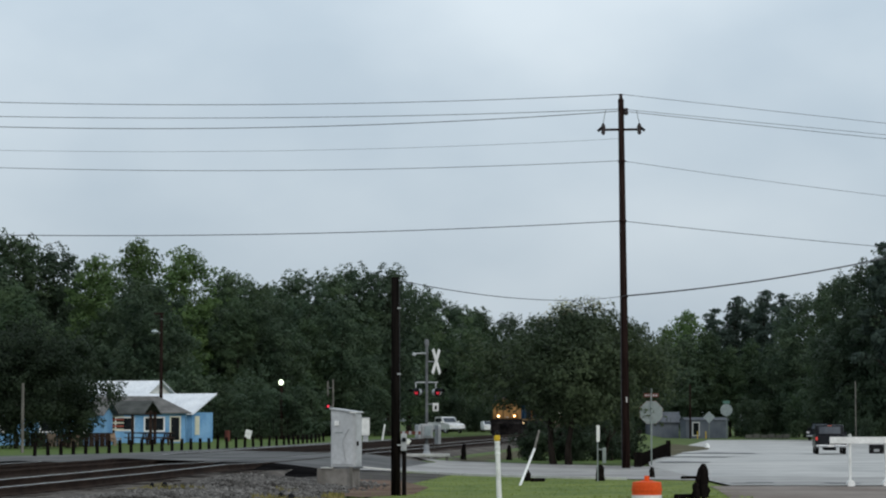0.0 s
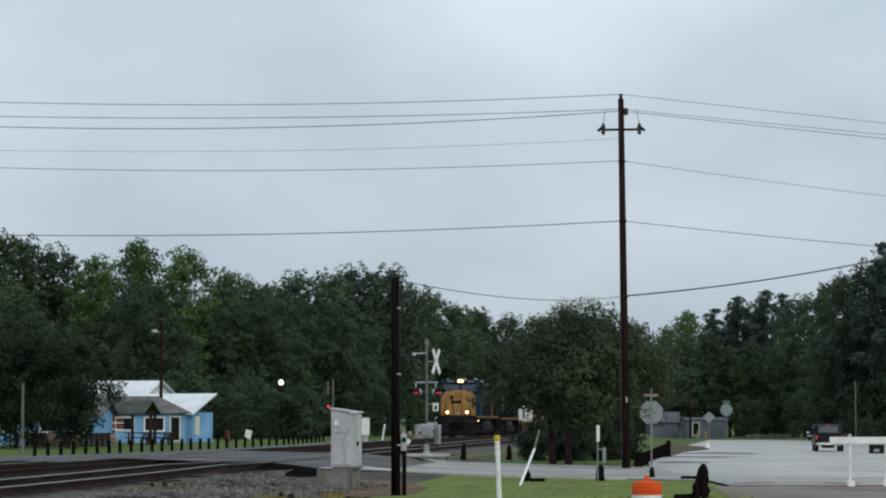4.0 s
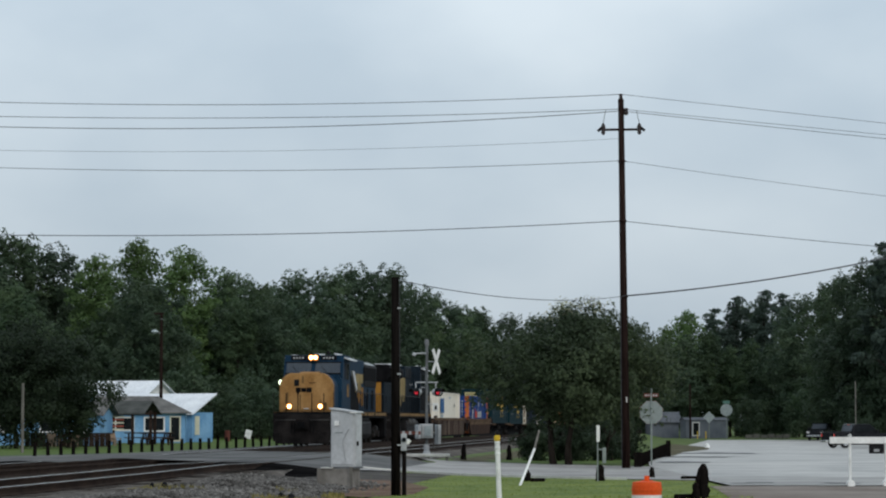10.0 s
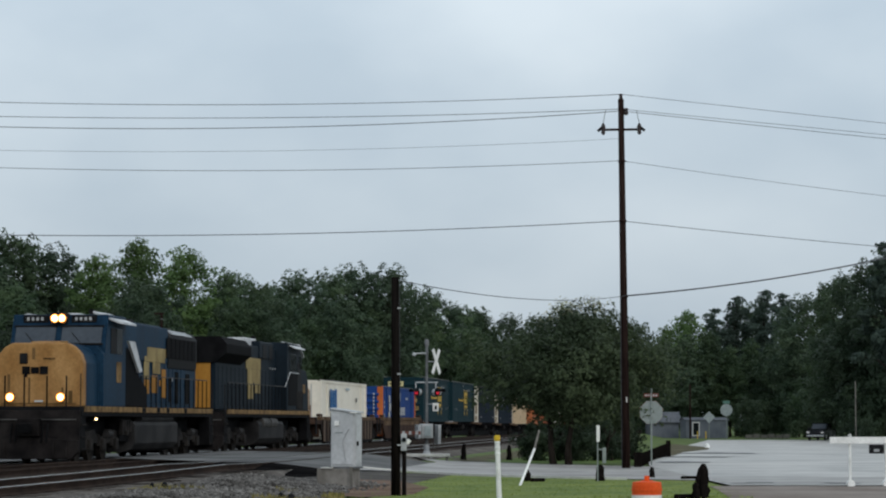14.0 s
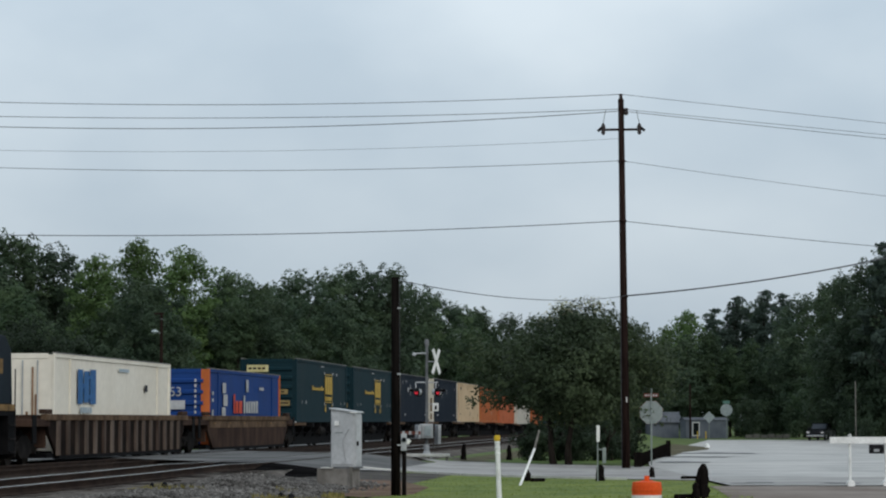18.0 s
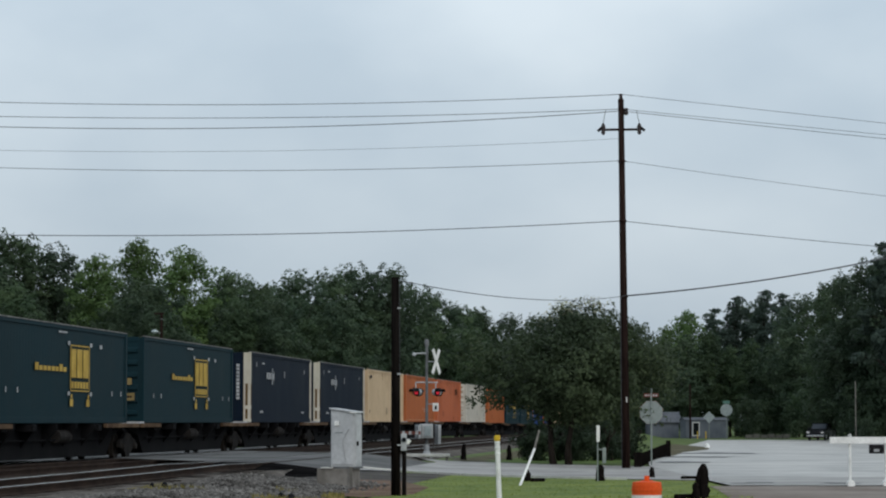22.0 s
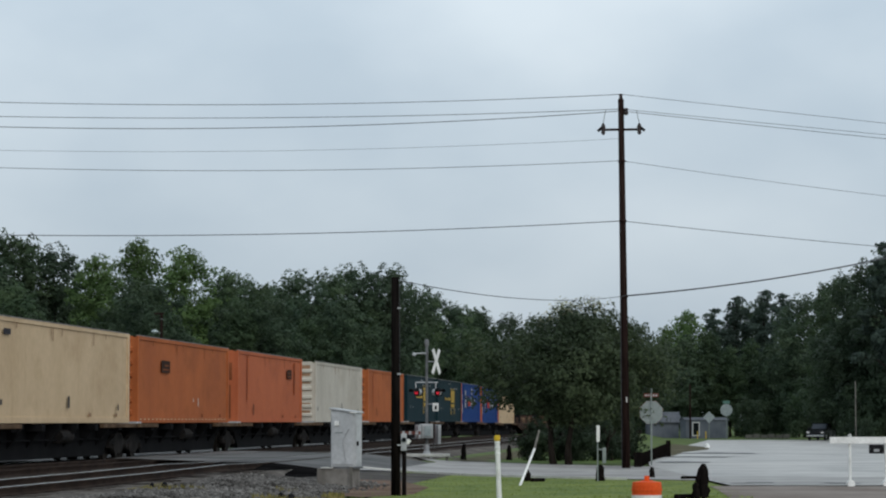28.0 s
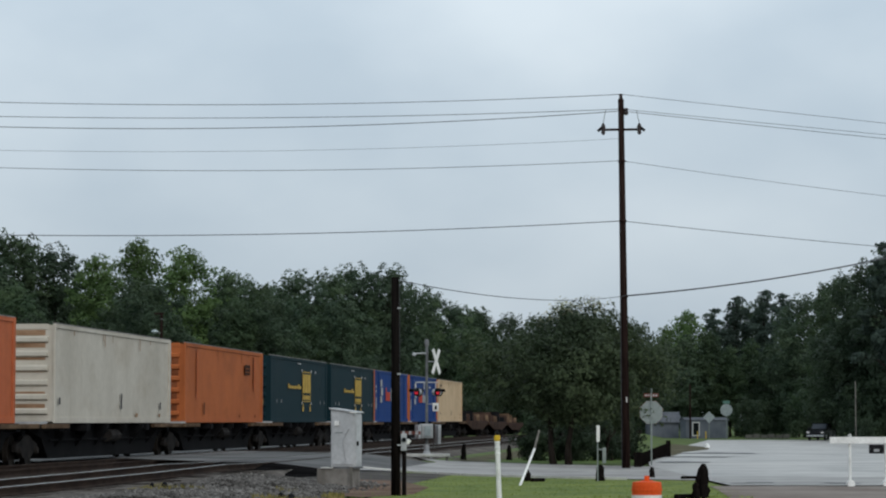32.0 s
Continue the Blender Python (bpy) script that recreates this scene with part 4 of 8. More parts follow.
def loco_common(v, length, front_truck, rear_truck, tank, sill):
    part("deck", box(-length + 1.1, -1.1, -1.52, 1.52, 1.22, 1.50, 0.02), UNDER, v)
    for side in (-1, 1):
        part("side_sill", box(-length + 1.2, -1.4, side * 1.53 - 0.012, side * 1.53 + 0.012, 1.36, 1.53), sill, v, "dusty yellow frame stripe")
    part("coupler", box(-0.55, 0.0, -0.16, 0.16, 0.72, 1.02, 0.05), UNDER, v)
    part("coupler", box(-length, -length + 0.55, -0.16, 0.16, 0.72, 1.02, 0.05), UNDER, v)
    loco_truck(v, front_truck)
    loco_truck(v, rear_truck)
    a, b = tank
    ol = [(-1.50, 0.95), (-1.42, 1.06), (1.42, 1.06), (1.50, 0.95), (1.50, 0.34), (1.34, 0.14), (1.0, 0.05), (-1.0, 0.05), (-1.34, 0.14), (-1.50, 0.34)]
    part("fuel_tank", prism(ol, b, a, "x", 0.03), TANKGREY, v, "dusty grey fuel tank")
    for x, sg in ((-1.35, 1), (-length + 1.35, -1)):
        for side in (-1, 1):
            st = part("step_well", box(x - 0.32, x + 0.32, side * 1.30 - 0.2, side * 1.30 + 0.2, 0.17, 1.36, 0.02), UNDER, v)
            for z in (0.22, 0.58, 0.95):
                part("step", box(x - 0.3, x + 0.3, side * 1.52 - 0.03, side * 1.52 + 0.03, z, z + 0.04), TRUCKGREY, st)
            part("grab_rail", tube((x + 0.33 * sg, side * 1.5, 0.9), (x + 0.33 * sg, side * 1.5, 2.5), 0.018, seg=6), TRUCKGREY, v)
        ol = [(-1.5, 0.10), (-1.5, 1.40), (1.5, 1.40), (1.5, 0.10), (0.9, 0.0), (-0.9, 0.0)]
        part("pilot", prism(ol, x + 0.34 * sg, x + 0.46 * sg, "x", 0.02), PILOT, v, "dusty dark pilot plate")
    # snow plough at the leading end
    part("plough", prism([(-1.28, -0.06), (-1.5, 0.16), (-1.5, 0.50), (-0.2, 0.58), (0.2, 0.58), (1.5, 0.50), (1.5, 0.16), (1.28, -0.06)], -0.95, -0.72, "x", 0.03), PILOT, v, "brown dusty plough blade")
    for y in (-1.15, -0.75, 0.75, 1.15):
        part("plough_rib", box(-0.74, -0.66, y - 0.035, y + 0.035, 0.0, 0.48, 0.01), PILOT, v)
    part("uncoupling_lever", tube((-0.86, -1.4, 1.12), (-0.86, 1.4, 1.12), 0.025, seg=6), AIRGREY, v)
    part("coupler_pocket", box(-1.0, -0.6, -0.34, 0.34, 0.62, 1.16, 0.04), PILOT, v)
    for y in (-0.55, -0.4, 0.4, 0.55):
        part("brake_hose", tube((-0.85, y, 1.0), (-0.65, y, 0.45), 0.03, seg=6), UNDER, v)


def locomotive_lead():
    L = 22.6
    v = vehicle("locomotive", 50.4, "blue and yellow diesel locomotive with lit headlights leading the train", "locomotive")
    loco_common(v, L, -5.0, -18.1, (-8.4, -15.2), SILLTAN)
    # wide nose with chamfered top
    ol = [(-1.36, 1.52), (-1.36, 2.86), (-1.27, 3.12), (-1.07, 3.34), (-0.84, 3.46), (0.84, 3.46), (1.07, 3.34), (1.27, 3.12), (1.36, 2.86), (1.36, 1.52)]
    nose = part("nose", prism(ol, -2.30, -1.85, "x", 0.07), NOSEYELLOW, v, "faded yellow wide nose face")
    part("nose_side", prism([(y * 0.99, z - 0.01 if z > 2 else z) for y, z in ol], -3.9, -2.29, "x", 0.03), BLUE, v, "blue sides of the nose")
    part("nose_door", box(-1.87, -1.835, -0.33, 0.33, 1.60, 3.30, 0.01), NOSEYELLOW, nose)
    part("door_window", box(-1.845, -1.815, -0.60, -0.36, 2.82, 3.14, 0.03), BLACK, nose)
    for y0, y1, z0, z1 in ((-0.52, -0.28, 2.50, 2.74), (-0.25, 0.0, 2.52, 2.72), (0.03, 0.28, 2.50, 2.74), (-0.46, -0.36, 2.42, 2.50)):
        part("badge", box(-1.828, -1.812, y0, y1, z0, z1), UNDER, nose, "dark navy badge as a plain block")
    for y0, y1, z0, z1 in ((-0.33, -0.27, 1.62, 2.40), (-0.22, -0.12, 2.95, 3.30), (0.70, 0.76, 1.62, 2.1), (-0.98, -0.90, 1.62, 2.5), (0.92, 1.04, 1.62, 2.0)):
        part("grime_streak", box(-1.852, -1.832, y0, y1, z0, z1), GRIME, nose, "brown grime streak")
    part("nose_seam", box(-1.853, -1.83, -1.16, 1.16, 1.60, 1.625), GRIME, nose)
    part("grab_bar", tube((-1.80, 0.15, 2.98), (-1.80, 0.5, 2.98), 0.016, seg=6), UNDER, nose)
    part("kick_plate", box(-1.80, -1.76, -0.12, 0.14, 1.66, 1.71), ROOFPALE, nose)
    part("lift_cover", prism([(-3.6, 3.48), (-3.6, 3.56), (-2.6, 3.52), (-2.6, 3.47)], -0.45, 0.45, "y", 0.01), NOSEYELLOW, nose)
    for y in (-0.95, -0.35, 0.35, 0.95):
        part("front_stanchion", tube((-1.45, y, 1.45), (-1.45, y, 2.45), 0.026, seg=6), UNDER, v)
    part("anticlimber", box(-1.9, -1.25, -1.35, 1.35, 1.36, 1.52, 0.03), UNDER, v)
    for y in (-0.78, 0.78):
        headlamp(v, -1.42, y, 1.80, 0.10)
    # cab
    ol = [(-4.05, 1.52), (-4.05, 3.42), (-4.35, 4.12), (-4.45, 4.42), (-6.9, 4.42), (-6.9, 1.52)]
    cab = part("cab", prism(ol, -1.52, 1.52, "y", 0.04), BLUE, v, "blue cab")
    part("cab_shoulder", prism([(-1.52, 1.52), (-1.52, 3.15), (-1.30, 3.42), (1.30, 3.42), (1.52, 3.15), (1.52, 1.52)], -4.08, -3.85, "x", 0.02), BLUE, cab)
    for y0, y1 in ((-1.38, -0.10), (0.10, 1.38)):
        bm = bmesh.new()
        q = [(-4.06, y0, 3.50), (-4.06, y1, 3.50), (-4.31, y1, 4.05), (-4.31, y0, 4.05)]
        f0 = [bm.verts.new((x + 0.025, y, z + 0.01)) for x, y, z in q]
        f1 = [bm.verts.new((x - 0.03, y, z)) for x, y, z in q]
        bm.faces.new(f0)
        bm.faces.new(f1[::-1])
        for i in range(4):
            bm.faces.new((f0[i], f1[i], f1[(i + 1) % 4], f0[(i + 1) % 4]))
        bmesh.ops.recalc_face_normals(bm, faces=bm.faces[:])
        ws = part("windshield", bm, WINDSHIELD, cab, "grey reflecting windshield")
        part("wiper", tube((-4.02, (y0 + y1) / 2, 3.50), (-4.18, y0 + 0.32, 3.84), 0.014, seg=5), BLACK, ws)
        for ya, yb, za, zb in ((y0 - 0.05, y1 + 0.05, 3.45, 3.51), (y0 - 0.05, y1 + 0.05, 4.02, 4.08)):
            xa = -4.055 - (za - 3.50) * 0.4545
            part("gasket", box(xa - 0.03, xa + 0.035, ya, yb, za, zb, 0.008), BLACK, ws)
    part("headlight_housing", box(-4.62, -4.20, -0.26, 0.26, 4.14, 4.46, 0.04), BLACK, cab)
    for y0 in (-1.18, 0.36):
        nb = part("number_board", box(-4.50, -4.34, y0, y0 + 0.80, 4.16, 4.40, 0.02), BLACK, cab)
        for k in range(4):
            part("number_bar", box(-4.342, -4.330, y0 + 0.12 + k * 0.15, y0 + 0.20 + k * 0.15, 4.23, 4.33), MARKWHITE, nb)
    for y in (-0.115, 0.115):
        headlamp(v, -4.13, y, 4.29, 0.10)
    for side in (-1, 1):
        part("side_window", box(-6.35, -5.55, side * 1.53 - 0.012, side * 1.53 + 0.012, 3.20, 4.00, 0.008), GLASS, cab)
        part("window_frame", box(-5.50, -4.75, side * 1.53 - 0.010, side * 1.53 + 0.010, 3.20, 4.00, 0.008), BLACK, cab)
        part("sunshade", prism([(side * 1.0, 4.47), (side * 1.0, 4.53), (side * 1.86, 4.19), (side * 1.86, 4.13)] if side > 0 else [(-1.10, 4.43), (-1.10, 4.47), (-1.56, 4.30), (-1.56, 4.26)], -6.9, -4.55, "x"), ROOFPALE, cab, "pale sunshade over the cab window")
        part("number_panel", box(-6.2, -5.6, side * 1.53 - 0.012, side * 1.53 + 0.012, 2.30, 2.95), SILLTAN, cab)
    # electrical locker and hood
    part("locker", prism([(-6.92, 1.55), (-6.92, 3.45), (-7.9, 3.45), (-9.0, 2.5), (-10.2, 2.15), (-10.2, 1.55)], -1.50, 1.50, "y", 0.02), UNDER, v, "black equipment locker behind the cab")
    part("locker_cover", prism([(-7.0, 3.66), (-7.9, 3.66), (-9.0, 2.72), (-8.6, 2.66)], 1.51, 1.60, "y"), ROOFPALE, v, "pale slanting chute")
    part("roof_hatch", box(-8.1, -6.93, -1.2, 1.2, 3.36, 4.44, 0.05), UNDER, v)
    part("hood_top", box(-15.7, -8.1, -1.02, 1.02, 3.12, 4.36, 0.04), BLUE, v, "tall blue hood section")
    hood = part("hood", box(-20.9, -8.1, -0.98, 0.98, 1.52, 4.18, 0.05), BLUE, v, "blue engine hood")
    for i in range(13):
        x = -9.5 - i * 0.72
        for side in (-1, 1):
            d = part("hood_door", box(x - 0.62, x, side * 0.985 - 0.012, side * 0.985 + 0.012, 1.70, 3.10, 0.006), BLUE, hood)
            part("latch", box(x - 0.56, x - 0.50, side * 1.005 - 0.012, side * 1.005 + 0.012, 2.30, 2.42), BLUE, d)
    marks(v, "side_logo", LOGOFADED, 1.024, [(-15.4, -12.3, 3.30, 3.62), (-15.2, -11.9, 3.12, 3.30), (-12.6, -11.8, 2.55, 3.11), (-14.4, -13.2, 2.72, 3.11)], "faded pale painted emblem blocks")
    marks(v, "side_logo", DOORORANGE, 1.012, [(-12.7, -11.9, 2.02, 2.5), (-14.0, -13.1, 2.05, 2.66), (-15.4, -14.7, 1.9, 2.9), (-14.6, -14.3, 2.3, 2.5)], "orange-yellow remains of the emblem")
    marks(v, "data_mark", MARKWHITE, 1.012, [(-9.9, -9.75, 2.75, 2.82), (-10.4, -10.28, 2.9, 2.96), (-11.2, -11.1, 2.85, 2.93), (-16.6, -16.5, 2.5, 2.62)], "small white stencil")
    for x0, x1, z0, z1 in ((-16.3, -15.9, 1.75, 2.6), (-17.6, -17.0, 1.70, 2.85), (-19.6, -18.9, 1.7, 2.8)):
        part("grille", box(x0, x1, 1.0, 1.018, z0, z1, 0.006), UNDER, hood, "dark louvred grille")
    for x in (-9.3, -11.55, -13.1, -16.1):
        part("sill_stain", box(x - 0.5, x, 1.541, 1.549, 1.37, 1.52), UNDER, v, "oily stain on the sill")
    part("radiator", prism([(-1.03, 2.95), (-1.06, 3.3), (-1.06, 4.08), (-0.9, 4.30), (0.9, 4.30), (1.06, 4.08), (1.06, 3.3), (1.03, 2.95)], -20.7, -15.7, "x", 0.03), BLACK, v, "black radiator housing")
    for i in range(7):
        part("radiator_screen", box(-20.4 + i * 0.74, -19.75 + i * 0.74, 1.055, 1.078, 3.30, 4.02, 0.004), UNDER, v)
    part("roof_walk", prism([(0.80, 4.31), (0.80, 4.34), (1.06, 4.20), (1.06, 4.16)], -19.8, -16.2, "x"), STEEL, v, "pale roof edge plate")
    for x in (-16.0, -18.0):
        part("radiator_fan", lathe([(0.62, 0), (0.66, 0.05), (0.62, 0.16), (0.1, 0.18)], 18), AIRGREY, v).matrix_basis = pose(x, 0, 4.28)
    part("dynamic_brake", box(-14.6, -10.6, -1.0, 1.0, 4.10, 4.40, 0.06), BLUE, v)
    part("underframe", box(-8.75, -7.15, -1.28, 1.28, 0.42, 1.24, 0.03), UNDER, v)
    part("underframe", box(-15.95, -15.1, -1.28, 1.28, 0.42, 1.24, 0.03), UNDER, v)
    part("underframe", box(-20.4, -2.4, -0.7, 0.7, 0.62, 1.24, 0.03), UNDER, v)
    for k in range(4):
        part("air_valve", box(-7.3 - k * 0.36, -7.06 - k * 0.36, 1.26, 1.40, 0.62 + 0.1 * (k % 2), 1.12, 0.03), TRUCKGREY, v)
    part("exhaust", box(-13.4, -12.6, -0.3, 0.3, 4.40, 4.60, 0.03), BLACK, v)
    for side in (-1, 1):
        railing(v, -9.4, -20.6, side * 1.46, 1.53, 15)
        part("air_reservoir", tube((-9.6, side * 1.34, 1.16), (-14.6, side * 1.34, 1.16), 0.13, seg=12), TANKGREY, v)
    part("horn", tube((-7.8, 0.3, 4.62), (-7.2, 0.3, 4.62), 0.05, 0.10, 8), BLACK, v)
    part("antenna", box(-6.6, -5.8, -0.25, 0.25, 4.42, 4.52, 0.03), ROOFPALE, v)
    part("yard_lamp", tube((-2.9, 1.50, 1.14), (-2.9, 1.56, 1.14), 0.03, seg=8), HEADLAMP, v, "small lit step lamp")
    return v


def locomotive_trailing():
    L = 23.1
    v = vehicle("locomotive", 73.4, "dark navy diesel locomotive running backwards with faded yellow emblem", "locomotive")
    loco_common(v, L, -4.8, -18.0, (-8.6, -14.8), SILLTAN)
    hood = part("hood", box(-15.6, -1.7, -1.0, 1.0, 1.52, 4.25, 0.05), NAVYLOCO, v, "dirty navy engine hood")
    for i in range(14):
        x = -2.2 - i * 0.9
        for side in (-1, 1):
            d = part("hood_door", box(x - 0.8, x, side * 1.005 - 0.012, side * 1.005 + 0.012, 1.70, 3.25, 0.006), NAVYLOCO, hood)
            part("latch", box(x - 0.74, x - 0.68, side * 1.025 - 0.012, side * 1.025 + 0.012, 2.4, 2.5), NAVYLOCO, d)
    part("radiator", prism([(-1.0, 3.35), (-1.46, 3.72), (-1.46, 4.08), (-1.2, 4.38), (1.2, 4.38), (1.46, 4.08), (1.46, 3.72), (1.0, 3.35)], -7.0, -1.6, "x", 0.03), UNDER, v, "black winged radiator housing")
    part("end_panel", box(-1.72, -1.66, -0.96, 0.80, 1.60, 3.50, 0.01), DOORORANGE, v, "orange-yellow hood end")
    for x0, x1 in ((-12.9, -11.9), (-14.4, -13.5)):
        part("vent", box(x0, x1, 1.055, 1.075, 3.75, 4.34, 0.005), BLACK, v)
    part("radiator_edge", prism([(0.85, 4.40), (0.85, 4.43), (1.22, 4.38), (1.22, 4.34)], -7.0, -4.6, "x"), ROOFPALE, v)
    part("dynamic_brake", box(-14.6, -11.2, -1.06, 1.06, 3.75, 4.48, 0.06), NAVYLOCO, v)
    part("roof_plate", box(-12.4, -9.9, -0.7, 0.7, 4.25, 4.60, 0.05), ROOFPALE, v)
    marks(v, "side_logo", LOGOFADED, 1.03, [(-11.6, -8.1, 3.25, 3.72), (-11.5, -10.1, 2.25, 3.245), (-9.8, -8.5, 2.0, 3.245), (-10.1, -9.8, 2.7, 3.245)], "faded yellow painted emblem blocks")
    # cab at the trailing end, sloping nose behind it
    ol = [(-15.6, 1.52), (-15.6, 4.55), (-18.9, 4.50), (-19.55, 4.05), (-19.8, 3.35), (-20.0, 1.52)]
    cab = part("cab", prism(ol, -1.52, 1.52, "y", 0.05), NAVYLOCO, v, "navy cab at the trailing end")
    for side in (-1, 1):
        for x0, x1 in ((-18.0, -17.2), (-17.1, -16.3)):
            part("side_window", box(x0, x1, side * 1.53 - 0.012, side * 1.53 + 0.012, 3.30, 4.05, 0.008), GLASS, cab)
        part("cab_door", box(-19.4, -18.3, side * 1.53 - 0.014, side * 1.53 + 0.014, 1.65, 3.70, 0.01), BLACK, cab)
        part("sunshade", prism([(side * 1.15, 4.56), (side * 1.15, 4.61), (side * 1.80, 4.32), (side * 1.80, 4.27)], -18.9, -16.2, "x"), ROOFPALE, cab, "pale sunshade over the cab windows")
        part("visor", prism([(-18.9, 4.50), (-18.9, 4.56), (-20.1, 4.02), (-20.1, 3.96)], side * 1.1 - 0.45, side * 1.1 + 0.45, "y"), ROOFPALE, cab)
        railing(v, -1.9, -15.4, side * 1.46, 1.53, 17)
        for a in (-9.6, -11.4):
            part("air_tank", tube((a, side * 1.30, 0.98), (a - 1.6, side * 1.30, 0.98), 0.27, seg=14), AIRGREY, v, "grey air tank")
    part("nose", prism([(-20.0, 1.52), (-19.7, 3.45), (-21.2, 3.38), (-21.8, 3.0), (-21.95, 1.52)], -1.47, 1.47, "y", 0.05), NAVYLOCO, v, "navy sloping nose")
    part("underframe", box(-20.2, -2.2, -0.7, 0.7, 0.62, 1.24, 0.03), UNDER, v)
    for side in (-1, 1):
        part("cab_steps_guard", box(-19.9, -18.15, side * 1.535 - 0.014, side * 1.535 + 0.014, 1.60, 2.42, 0.01), TRUCKGREY, cab, "scuffed grey lower panel")
        part("step_handrail", tube((-16.05, side * 1.57, 3.22), (-18.5, side * 1.57, 3.22), 0.02, seg=6), ROOFPALE, v)
        part("step_handrail", tube((-15.4, side * 1.47, 2.58), (-16.05, side * 1.57, 3.22), 0.02, seg=6), ROOFPALE, v)
        part("end_window", box(-19.55, -18.75, side * 1.53 - 0.014, side * 1.53 + 0.014, 3.42, 4.02, 0.008), GLASS, cab)
        part("black_panel", box(-18.3, -15.9, side * 1.53 - 0.012, side * 1.53 + 0.012, 1.75, 3.15, 0.01), UNDER, cab, "black cab side panel")
        for k in range(3):
            part("cab_mark", box(-15.2 + 0.62 * k, -15.08 + 0.62 * k, side * 1.05 - 0.012, side * 1.05 + 0.012, 3.33 - 0.04 * (k % 2), 3.41), STEEL, v)
    part("nose_mark", box(-20.9, -20.3, 1.462, 1.482, 2.35, 2.75), SILLTAN, v)
    for y in (-0.78, 0.78):
        part("ditch_lamp", tube((-21.9, y, 1.72), (-22.0, y, 1.72), 0.1, seg=10), GLASS, v)
    part("horn", tube((-14.9, 0.2, 4.72), (-14.3, 0.2, 4.72), 0.05, 0.10, 8), BLACK, v)
    return v


locomotive_lead()
locomotive_trailing()


# Highlight along the container roof edges, put into a pale strip colour.
EDGEPALE = mat("pale_worn_edge", (0.12, 0.115, 0.105), (0.28, 0.27, 0.255), 3.0, 0.6, bump=0)


def container(s0, z0, paint, label, ends="ribs", posts=None, deco=None, height=2.9, length=16.15, name="container"):
    """A long box with recessed corrugated sides between corner and 40-foot posts."""
    v = vehicle(name, s0, label, "container", "containers on the train")
    L, W, H = length, 1.285, height
    bm = box(-L + 0.03, -0.03, -W + 0.03, W - 0.03, z0 + 0.05, z0 + H - 0.04)
    part("shell", bm, paint, v)
    # shallow side corrugation on each wall, smooth sheets on the plain boxes
    for side in (-1, 1):
        deep = 0.0018 if ends == "ribs" else 0.0012
        bm = bmesh.new()
        k = int(L / 0.32)
        for i in range(k):
            x = -0.2 - (L - 0.4) * (i + 0.5) / k
            bm_box(bm, x - 0.085, x + 0.085, side * (W - 0.03) - deep, side * (W - 0.03) + deep, z0 + 0.2, z0 + H - 0.16)
        part("side_ribs", bm, paint, v)
        part("bottom_rail", box(-L, 0, side * (W - 0.02) - 0.03, side * (W - 0.02) + 0.03, z0, z0 + 0.17, 0.01), paint, v)
        part("roof_edge", box(-L + 0.02, -0.02, side * (W - 0.03) - 0.05, side * (W - 0.03) + 0.05, z0 + H + 0.001, z0 + H + 0.03), EDGEPALE, v, "pale painted highlight along the roof edge")
        part("top_rail", box(-L, 0, side * (W - 0.02) - 0.03, side * (W - 0.02) + 0.03, z0 + H - 0.12, z0 + H, 0.01), paint, v)
        for x in ((-0.09, -1.98, -L + 1.98, -L + 0.09) if paint in (P_CREAM, P_BLUE) else (-0.09, -L + 0.09)):
            corner = x > -0.2 or x < -L + 0.2
            w = 0.11 if corner else 0.06
            proud = 0.035 if corner else 0.022
            part("post", box(x - w, x + w, side * (W - 0.01) - proud, side * (W - 0.01) + proud, z0 + 0.003, z0 + H - 0.003, 0.01), posts if (posts and corner) else paint, v)
    for xe, sg in ((0.0, 1), (-L, -1)):
        for z in ([0.22 + 0.42 * i for i in range(7)] if ends == "ribs" else []):
            if z < H - 0.25:
                part("end_rib", prism([(xe - 0.06 * sg, z0 + z), (xe + 0.06 * sg, z0 + z + 0.06), (xe + 0.06 * sg, z0 + z + 0.17), (xe - 0.06 * sg, z0 + z + 0.24)], -W + 0.2, W - 0.2, "y", 0.012), paint, v)
        part("end_frame", box(xe - 0.06 * sg - 0.05, xe - 0.06 * sg + 0.05, -W + 0.2, W - 0.2, z0 + H - 0.16, z0 + H - 0.004, 0.01), paint, v)
        if ends == "doors":
            for y in (-0.8, -0.35, 0.35, 0.8):
                part("lock_bar", tube((xe + 0.02 * sg, y, z0 + 0.15), (xe + 0.02 * sg, y, z0 + H - 0.2), 0.022, seg=6), STEEL, v)
    if deco:
        deco(v, z0, W + 0.028, L, H)
    return v


